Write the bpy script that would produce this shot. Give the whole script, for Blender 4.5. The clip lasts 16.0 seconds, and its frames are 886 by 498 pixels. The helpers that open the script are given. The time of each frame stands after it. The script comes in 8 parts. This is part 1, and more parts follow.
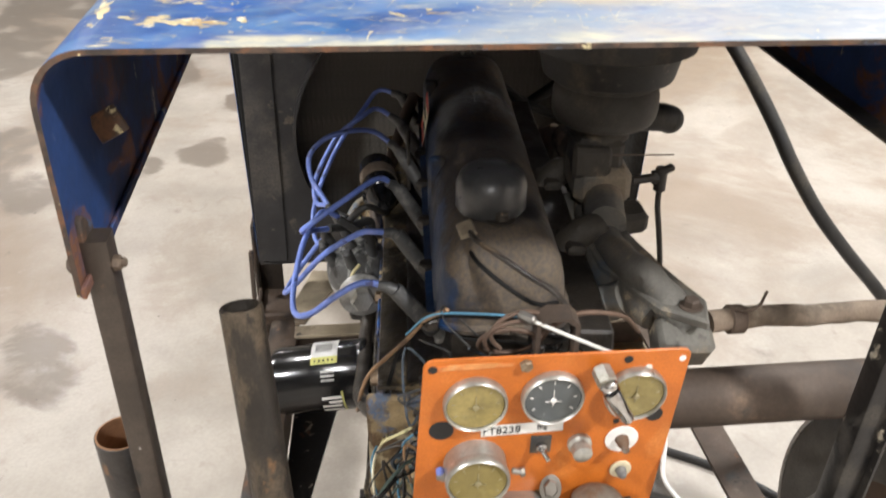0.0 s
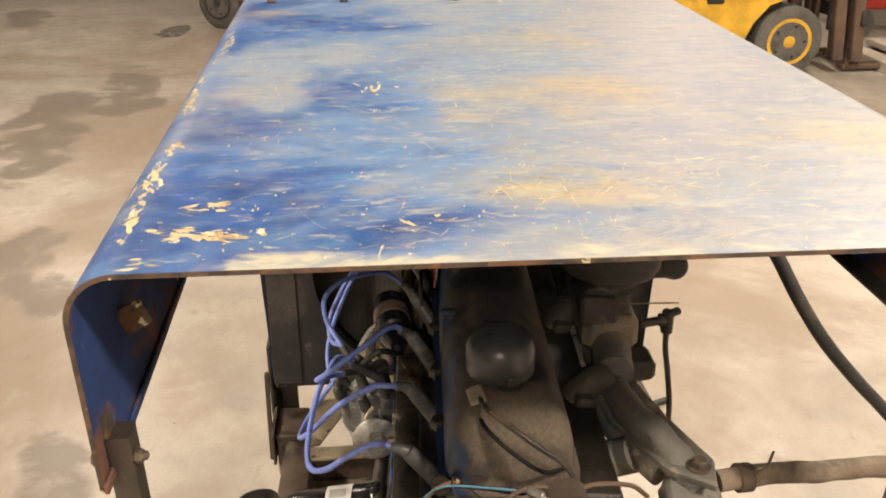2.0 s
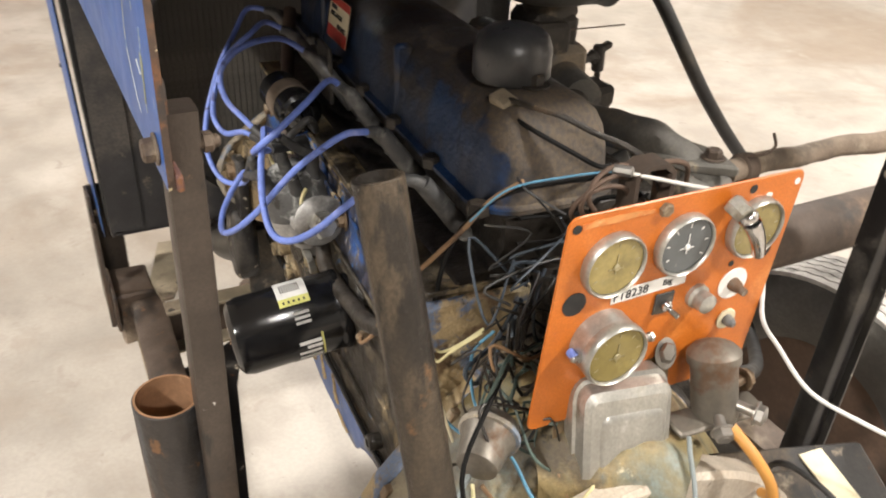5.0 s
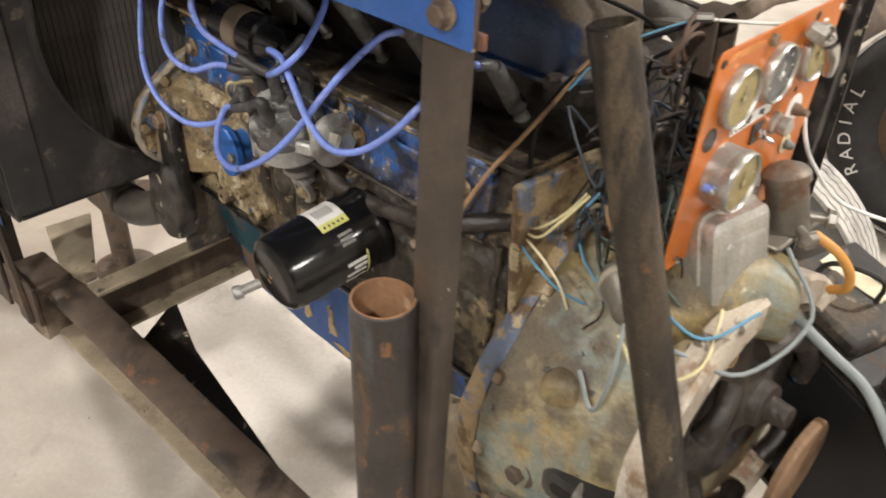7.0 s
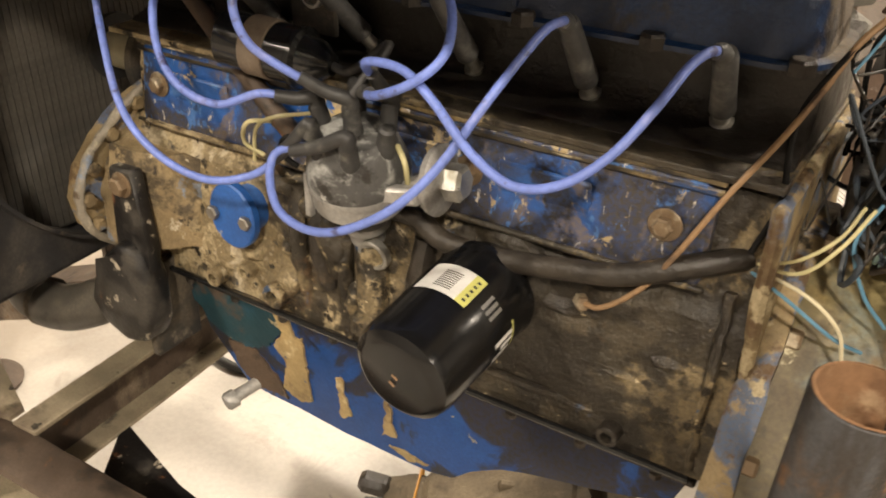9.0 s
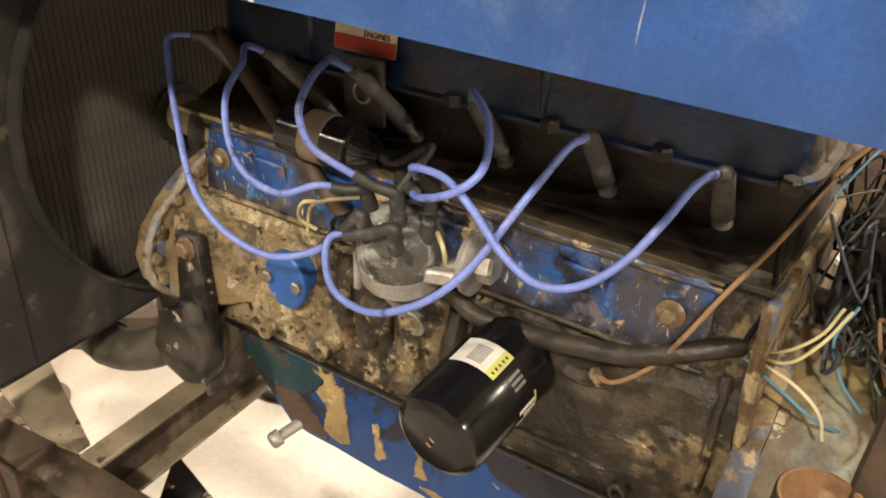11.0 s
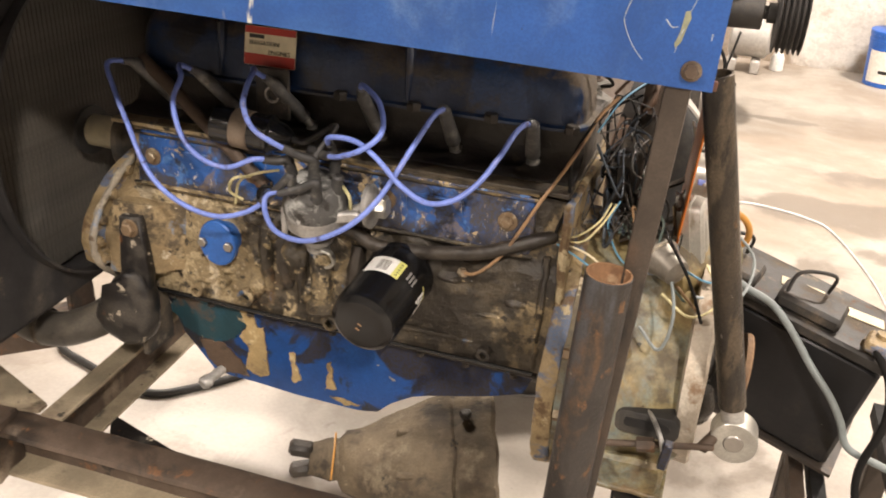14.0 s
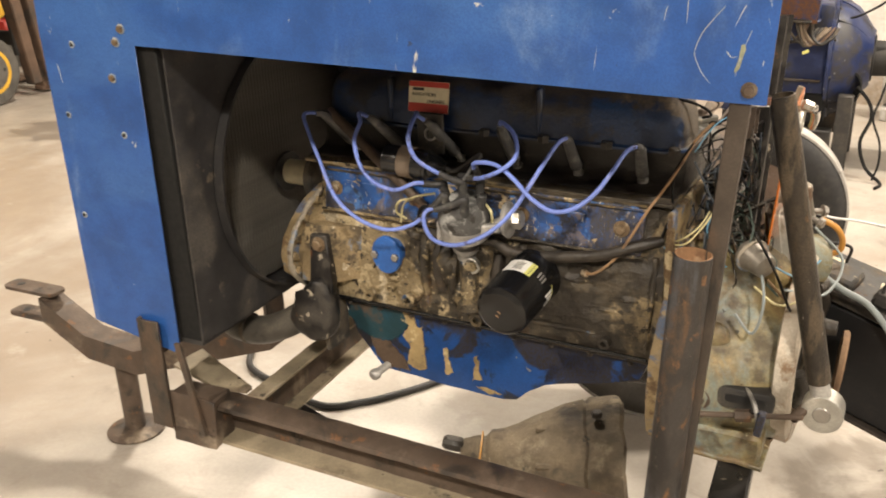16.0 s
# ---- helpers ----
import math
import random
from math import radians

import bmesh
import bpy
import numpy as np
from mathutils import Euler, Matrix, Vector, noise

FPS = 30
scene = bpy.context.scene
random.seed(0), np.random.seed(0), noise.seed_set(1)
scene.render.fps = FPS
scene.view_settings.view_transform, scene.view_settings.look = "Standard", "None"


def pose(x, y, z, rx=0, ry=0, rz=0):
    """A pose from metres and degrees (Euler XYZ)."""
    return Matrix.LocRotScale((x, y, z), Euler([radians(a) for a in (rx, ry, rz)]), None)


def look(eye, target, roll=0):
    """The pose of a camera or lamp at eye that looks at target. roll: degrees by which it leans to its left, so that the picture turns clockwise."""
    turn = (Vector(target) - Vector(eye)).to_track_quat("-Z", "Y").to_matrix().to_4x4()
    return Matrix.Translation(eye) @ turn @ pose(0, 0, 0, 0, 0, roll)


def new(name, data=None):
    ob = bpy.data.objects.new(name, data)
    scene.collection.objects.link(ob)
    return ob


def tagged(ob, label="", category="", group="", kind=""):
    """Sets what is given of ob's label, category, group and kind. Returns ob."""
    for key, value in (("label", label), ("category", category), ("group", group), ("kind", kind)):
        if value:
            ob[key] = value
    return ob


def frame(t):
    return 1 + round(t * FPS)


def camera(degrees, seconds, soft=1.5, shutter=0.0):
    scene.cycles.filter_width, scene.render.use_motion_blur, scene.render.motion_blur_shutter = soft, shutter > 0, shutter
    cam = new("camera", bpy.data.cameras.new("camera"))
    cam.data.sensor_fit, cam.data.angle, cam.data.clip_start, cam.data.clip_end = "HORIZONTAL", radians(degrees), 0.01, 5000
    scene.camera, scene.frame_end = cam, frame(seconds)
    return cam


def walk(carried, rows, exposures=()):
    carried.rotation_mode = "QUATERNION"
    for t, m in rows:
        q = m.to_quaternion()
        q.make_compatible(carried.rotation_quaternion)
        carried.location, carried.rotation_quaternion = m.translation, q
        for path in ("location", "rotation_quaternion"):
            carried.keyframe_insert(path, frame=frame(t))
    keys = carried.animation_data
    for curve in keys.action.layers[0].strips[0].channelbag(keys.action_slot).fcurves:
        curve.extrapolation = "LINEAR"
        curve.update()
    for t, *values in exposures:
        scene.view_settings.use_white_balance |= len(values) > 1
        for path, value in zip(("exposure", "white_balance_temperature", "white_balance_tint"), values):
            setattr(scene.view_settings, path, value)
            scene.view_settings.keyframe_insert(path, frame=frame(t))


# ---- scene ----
cam = camera(54.4, 16.0, soft=1.85, shutter=0.4)
PATH = [
    (0, (1.087, -0.187, 1.494), (-0.659, -0.106, 0.522), 0.8),
    (0.5, (1.067, -0.187, 1.533), (-0.704, -0.086, 0.608), 1.6),
    (1, (1.068, -0.177, 1.556), (-0.745, -0.086, 0.717), 0.9),
    (1.5, (1.075, -0.184, 1.573), (-0.755, -0.112, 0.769), 0.8),
    (2, (1.071, -0.182, 1.595), (-0.753, -0.134, 0.777), -0.1),
    (2.5, (1.081, -0.181, 1.611), (-0.765, -0.132, 0.844), -0.2),
    (3, (1.062, -0.183, 1.58), (-0.758, -0.124, 0.751), 0.3),
    (3.5, (1.025, -0.211, 1.517), (-0.745, -0.114, 0.591), 1.5),
    (4, (1.033, -0.328, 1.447), (-0.762, -0.012, 0.441), 1.93),
    (4.5, (1.029, -0.413, 1.389), (-0.637, 0.07, 0.395), 1.4),
    (4.7, (1.007, -0.435, 1.372), (-0.634, 0.133, 0.381), 1.7),
    (6.8, (0.87, -0.751, 1.303), (-0.38, 0.374, 0.221), 0.3),
    (7, (0.838, -0.762, 1.299), (-0.406, 0.369, 0.215), 0.3),
    (7.5, (0.691, -0.743, 1.271), (-0.535, 0.459, 0.245), 1.5),
    (8, (0.559, -0.717, 1.239), (-0.658, 0.535, 0.264), 0.6),
    (8.5, (0.506, -0.759, 1.187), (-0.608, 0.62, 0.261), 1.3),
    (9, (0.444, -0.813, 1.177), (-0.482, 0.66, 0.192), 1.2),
    (9.5, (0.414, -0.838, 1.196), (-0.5, 0.676, 0.263), -0.1),
    (12, (0.487, -0.957, 1.308), (-0.506, 0.469, 0.317), 2.7),
    (12.5, (0.431, -1.05, 1.307), (-0.41, 0.461, 0.302), 2.1),
    (12.8, (0.425, -1.115, 1.302), (-0.259, 0.467, 0.287), 2.0),
    (13, (0.453, -1.135, 1.295), (-0.161, 0.483, 0.293), 2.1),
    (13.5, (0.526, -1.205, 1.335), (0.057, 0.504, 0.408), 3.1),
    (14, (0.529, -1.263, 1.336), (-0.037, 0.448, 0.469), 3.0),
    (14.5, (0.489, -1.338, 1.336), (-0.07, 0.392, 0.502), 1.0),
    (15, (0.567, -1.395, 1.33), (-0.064, 0.317, 0.512), -1.0),
    (15.5, (0.637, -1.466, 1.345), (-0.167, 0.203, 0.591), -0.6),
    (16, (0.669, -1.514, 1.357), (-0.247, 0.108, 0.631), -1.7),
]
STOPS = ((0, 0.32, 5680, 9), (0.5, 0.14, 6400, 10), (1.0, 0.0, 6950, 12), (2.0, 0.13, 7050, 13), (2.5, 0.05, 7000, 13), (3.5, 0.05, 7500, 13), (4.0, 0.38, 7000, 10), (4.5, 0.45, 6000, 10),
         (7.0, 0.15, 6000, 10), (7.5, 0.25, 5800, 6), (8.0, 0.3, 6950, 5), (8.5, 0.4, 6950, 10), (9.5, 0.38, 7050, 10), (12.0, 0.55, 7200, 10), (12.5, 0.53, 7150, 11), (13.0, 0.5, 7200, 14), (13.5, 0.42, 6800, 15), (14.5, 0.5, 6450, 13), (16.0, 0.4, 6700, 10))
walk(cam, [(t, look(eye, target, roll)) for t, eye, target, roll in PATH], exposures=STOPS)

# ---- world, lamps ----
world = bpy.data.worlds.new("shop_air")
scene.world = world
world.use_nodes = True
world.node_tree.nodes["Background"].inputs[0].default_value = (1.0, 0.9, 0.78, 1)
world.node_tree.nodes["Background"].inputs[1].default_value = 0.064


def shop_lamp(place, target, size, watts, tint=(1.0, 0.905, 0.785)):
    data = bpy.data.lights.new("shop_lamp", "AREA")
    data.shape, data.size, data.size_y, data.energy, data.color = "RECTANGLE", size[0], size[1], watts, tint
    ob = new("shop_lamp", data)
    ob.matrix_world = look(place, target)
    return ob


# Rows of high-bay lamps under the shop ceiling.
for x, y, watts in ((-2.4, -4.4, 240), (2.6, -4.2, 350), (-2.6, 2.6, 290), (2.6, 2.8, 380), (-7.8, -4.2, 75), (-7.8, 2.6, 60), (6.5, -1.0, 220)):
    shop_lamp((x, y, 4.6), (x * 0.97, y * 0.97, 0), (0.45, 0.45), watts)

# ---- materials ----
def shader(name):
    m = bpy.data.materials.new(name)
    m.use_nodes = True
    return m, m.node_tree.nodes, m.node_tree.links, m.node_tree.nodes["Principled BSDF"]


def noise_fac(nt, coord, scale, stretch=(1, 1, 1), detail=6.0, rough=0.6, shift=(0, 0, 0), warp=0.0, turn=0.0):
    mp = nt.nodes.new("ShaderNodeMapping")
    mp.inputs["Scale"].default_value, mp.inputs["Location"].default_value = stretch, shift
    if turn:
        spin = nt.nodes.new("ShaderNodeMapping")
        spin.inputs["Rotation"].default_value = (0, 0, radians(turn))
        nt.links.new(coord, spin.inputs["Vector"])
        coord = spin.outputs[0]
    nt.links.new(coord, mp.inputs["Vector"])
    tx = nt.nodes.new("ShaderNodeTexNoise")
    tx.inputs["Scale"].default_value, tx.inputs["Detail"].default_value = scale, detail
    tx.inputs["Roughness"].default_value, tx.inputs["Distortion"].default_value = rough, warp
    nt.links.new(mp.outputs[0], tx.inputs["Vector"])
    return tx.outputs[0]


def remap(nt, value, lo, hi, a=0.0, b=1.0):
    mr = nt.nodes.new("ShaderNodeMapRange")
    mr.interpolation_type = "SMOOTHSTEP"
    for i, v in enumerate((lo, hi, a, b), 1):
        mr.inputs[i].default_value = v
    nt.links.new(value, mr.inputs[0])
    return mr.outputs[0]


def maths(nt, kind, a, b):
    mt = nt.nodes.new("ShaderNodeMath")
    mt.operation = kind
    for i, v in enumerate((a, b)):
        if isinstance(v, (int, float)):
            mt.inputs[i].default_value = v
        else:
            nt.links.new(v, mt.inputs[i])
    return mt.outputs[0]


def blend(nt, fac, a, b):
    mx = nt.nodes.new("ShaderNodeMix")
    mx.data_type = "RGBA"
    nt.links.new(fac, mx.inputs[0])
    for i, v in ((6, a), (7, b)):
        if isinstance(v, tuple):
            mx.inputs[i].default_value = (*v, 1) if len(v) == 3 else v
        else:
            nt.links.new(v, mx.inputs[i])
    return mx.outputs[2]


def spot_mask(nt, coord, spots):
    """Soft ragged ovals on a level surface: x, y, two radii, degrees."""
    total = None
    wob = nt.nodes.new("ShaderNodeTexNoise")
    size = sum(rx + ry for _, _, rx, ry, _ in spots) / (2 * len(spots))
    wob.inputs["Scale"].default_value, wob.inputs["Detail"].default_value = 0.55 / size, 5.0
    nt.links.new(coord, wob.inputs["Vector"])
    shift = nt.nodes.new("ShaderNodeVectorMath")
    shift.operation = "MULTIPLY_ADD"
    nt.links.new(wob.outputs["Color"], shift.inputs[0])
    shift.inputs[1].default_value, shift.inputs[2].default_value = (size * 1.5,) * 3, (-size * 0.75,) * 3
    moved = nt.nodes.new("ShaderNodeVectorMath")
    nt.links.new(coord, moved.inputs[0])
    nt.links.new(shift.outputs[0], moved.inputs[1])
    coord = moved.outputs[0]
    for x, y, rx, ry, deg in spots:
        mp = nt.nodes.new("ShaderNodeMapping")
        mp.vector_type = "TEXTURE"
        mp.inputs["Location"].default_value, mp.inputs["Scale"].default_value = (x, y, 0), (rx, ry, 1000)
        mp.inputs["Rotation"].default_value = (0, 0, radians(deg))
        nt.links.new(coord, mp.inputs["Vector"])
        ln = nt.nodes.new("ShaderNodeVectorMath")
        ln.operation = "LENGTH"
        nt.links.new(mp.outputs[0], ln.inputs[0])
        one = remap(nt, ln.outputs["Value"], 1.3, 0.5)
        total = one if total is None else maths(nt, "MAXIMUM", total, one)
    return total


def surface(name, base, layers=(), rough=0.6, metal=0.0, bump=0.15, grain=60.0, vary=0.25, bump_size=0.002, spec=0.5, speck=0.35):
    """A worn surface: a base colour that varies, and layers over it.
    A layer: colour, scale, from, to and, as a dict, stretch, shift, detail, warp, rough, metal, ramp=(axis, from, to, amount)."""
    m, nodes, links, bsdf = shader(name)
    nt = m.node_tree
    coord = nodes.new("ShaderNodeTexCoord").outputs["Object"]
    xyz = nodes.new("ShaderNodeSeparateXYZ")
    links.new(coord, xyz.inputs[0])
    dark = tuple(c * (1 - vary) for c in base)
    pale = tuple(min(1, c * (1 + vary)) for c in base)
    colour = blend(nt, remap(nt, noise_fac(nt, coord, grain * 0.15, detail=8), 0.3, 0.7), dark, pale)
    gloss = maths(nt, "ADD", maths(nt, "MULTIPLY", noise_fac(nt, coord, grain * 0.3, detail=4, shift=(3, 1, 2)), 0.3), rough - 0.15)
    metal_fac = None
    for k, (tint, scale, lo, hi, *more) in enumerate(layers):
        opt = more[0] if more else {}
        fac = noise_fac(nt, coord, scale, opt.get("stretch", (1, 1, 1)), opt.get("detail", 7.0), 0.65, opt.get("shift", (k * 3.1, k * 1.7, k * 2.3)), opt.get("warp", 0.0), opt.get("turn", 0.0))
        if "spots" in opt:
            fac = maths(nt, "ADD", fac, maths(nt, "MULTIPLY", spot_mask(nt, coord, opt["spots"]), opt.get("gain", 0.3)))
        if "less" in opt:
            fac = maths(nt, "SUBTRACT", fac, maths(nt, "MULTIPLY", spot_mask(nt, coord, opt["less"]), opt.get("loss", 0.2)))
        for axis, a, b, amount in opt.get("ramp", ()):
            fac = maths(nt, "ADD", fac, remap(nt, xyz.outputs[axis], a, b, 0.0, amount))
        mask = remap(nt, fac, lo, hi)
        if "most" in opt:
            mask = maths(nt, "MULTIPLY", mask, opt["most"])
        colour = blend(nt, mask, colour, tint)
        if "rough" in opt:
            keep = maths(nt, "MULTIPLY", gloss, maths(nt, "SUBTRACT", 1.0, mask))
            gloss = maths(nt, "ADD", keep, maths(nt, "MULTIPLY", mask, opt["rough"]))
    fine = noise_fac(nt, coord, grain * 3, detail=3, shift=(7, 7, 7))
    colour = blend(nt, remap(nt, fine, 0.35, 0.65, 0.0, speck), colour, tuple(c * 0.6 for c in base))
    links.new(colour, bsdf.inputs["Base Color"])
    links.new(gloss, bsdf.inputs["Roughness"])
    bsdf.inputs["Metallic"].default_value = metal
    bsdf.inputs["Specular IOR Level"].default_value = spec
    if bump:
        bm_node = nodes.new("ShaderNodeBump")
        bm_node.inputs["Strength"].default_value, bm_node.inputs["Distance"].default_value = bump, bump_size
        links.new(maths(nt, "ADD", noise_fac(nt, coord, grain, detail=6, shift=(1, 5, 9)), maths(nt, "MULTIPLY", fine, 0.3)), bm_node.inputs["Height"])
        links.new(bm_node.outputs[0], bsdf.inputs["Normal"])
    return m


def plain(name, base, rough=0.5, metal=0.0, spec=0.5, coat=0.0):
    m, nodes, links, bsdf = shader(name)
    nt = m.node_tree
    coord = nodes.new("ShaderNodeTexCoord").outputs["Object"]
    colour = blend(nt, remap(nt, noise_fac(nt, coord, 45, detail=5), 0.3, 0.7), tuple(c * 0.8 for c in base), base)
    links.new(colour, bsdf.inputs["Base Color"])
    links.new(remap(nt, noise_fac(nt, coord, 90, detail=3), 0.2, 0.8, max(0.02, rough - 0.1), min(1, rough + 0.12)), bsdf.inputs["Roughness"])
    bsdf.inputs["Metallic"].default_value, bsdf.inputs["Specular IOR Level"].default_value = metal, spec
    bsdf.inputs["Coat Weight"].default_value = coat
    return m


RUST, TAN, OIL, GREASE = (0.16, 0.07, 0.03), (0.42, 0.30, 0.16), (0.018, 0.015, 0.012), (0.06, 0.045, 0.03)
BLUE, CREAM = (0.022, 0.085, 0.30), (0.72, 0.62, 0.36)

M = {}
M["concrete"] = surface("concrete", (0.345, 0.312, 0.270), [
    ((0.43, 0.395, 0.35), 1.1, 0.46, 0.64, {"detail": 9, "spots": [(-1.9, 1.15, 0.5, 0.35, 20), (-1.0, -1.1, 0.5, 0.3, 0), (-0.6, 0.1, 0.6, 0.4, 0)], "gain": 0.15}),
    # Broad brown patches; two large spots darken the floor towards -x, -y.
    ((0.24, 0.185, 0.135), 0.55, 0.47, 0.62, {"detail": 9, "warp": 0.5, "most": 0.75, "spots": [(-1.3, -1.75, 1.3, 0.6, 20), (-3.6, -2.5, 1.6, 0.7, 10)], "gain": 0.14}),
    ((0.28, 0.235, 0.19), 2.4, 0.51, 0.64, {"detail": 10, "warp": 0.6, "most": 0.5}),
    ((0.27, 0.23, 0.19), 8.0, 0.56, 0.68, {"detail": 10, "warp": 0.8, "most": 0.45}),
    ((0.16, 0.135, 0.11), 3.2, 0.62, 0.80, {"detail": 9, "warp": 0.5, "most": 0.85, "rough": 0.3, "gain": 0.30, "spots": [
        (-2.50, -1.05, 0.24, 0.11, 20), (-2.30, -1.28, 0.15, 0.09, 0), (-2.5, -1.9, 0.26, 0.17, 10), (-2.12, -1.75, 0.30, 0.12, 25),
        (-5.75, -2.5, 0.75, 0.28, 15), (-5.0, -2.8, 0.7, 0.28, -10), (-5.1, -2.35, 0.3, 0.4, 0), (-4.2, -2.6, 0.5, 0.25, 0), (-3.7, -2.4, 0.35, 0.2, 0), (-3.24, -0.97, 0.32, 0.10, 10), (-3.58, -1.46, 0.3, 0.12, 0), (-9.0, -4.6, 0.9, 0.3, 20), (0.55, 1.7, 0.5, 0.2, 10), (1.1, 2.4, 0.5, 0.2, 0), (-4.6, 2.4, 0.6, 0.3, 0),
        (0.80, 3.72, 0.22, 0.06, 0), (1.25, 2.9, 0.35, 0.12, 15), (0.64, 0.55, 0.16, 0.22, 0), (-0.95, -1.30, 0.3, 0.12, 30), (1.5, 2.1, 0.5, 0.1, 10)]}),
    ((0.035, 0.03, 0.026), 5.0, 0.70, 0.80, {"detail": 6, "warp": 0.6, "gain": 0.32, "rough": 0.25, "spots": [(-8.13, -2.7, 0.42, 0.20, 10), (-4.72, 2.77, 0.30, 0.09, 20), (-6.2, 2.2, 0.5, 0.12, 5)]}),
    ((0.45, 0.415, 0.365), 5.0, 0.60, 0.74, {"detail": 10, "most": 0.6}),
    ((0.09, 0.075, 0.065), 22.0, 0.735, 0.765, {"detail": 3}),
    ((0.20, 0.165, 0.14), 3.0, 0.69, 0.735, {"stretch": (0.25, 1.8, 1), "detail": 9, "most": 0.5}),
    ((0.22, 0.185, 0.155), 9.0, 0.655, 0.71, {"detail": 8, "warp": 1.2, "most": 0.45}),
], rough=0.46, bump=0.12, grain=30, vary=0.12, bump_size=0.003, speck=0.15)
HOOD_DARK = [(-0.31, -0.41, 0.10, 0.05, 0), (-0.07, -0.40, 0.08, 0.09, 0), (-0.15, -0.35, 0.10, 0.10, 0), (-0.96, -0.30, 0.10, 0.16, 0), (-0.84, -0.22, 0.08, 0.12, 0), (-0.44, -0.24, 0.09, 0.08, 10), (-0.09, -0.22, 0.05, 0.10, 0), (-0.09, -0.09, 0.03, 0.08, 0)]
HOOD_PALE = [(-0.60, -0.37, 0.16, 0.07, 0), (-0.42, -0.35, 0.05, 0.05, 0), (-0.66, -0.29, 0.10, 0.06, 0), (-0.72, -0.40, 0.08, 0.03, 0)]
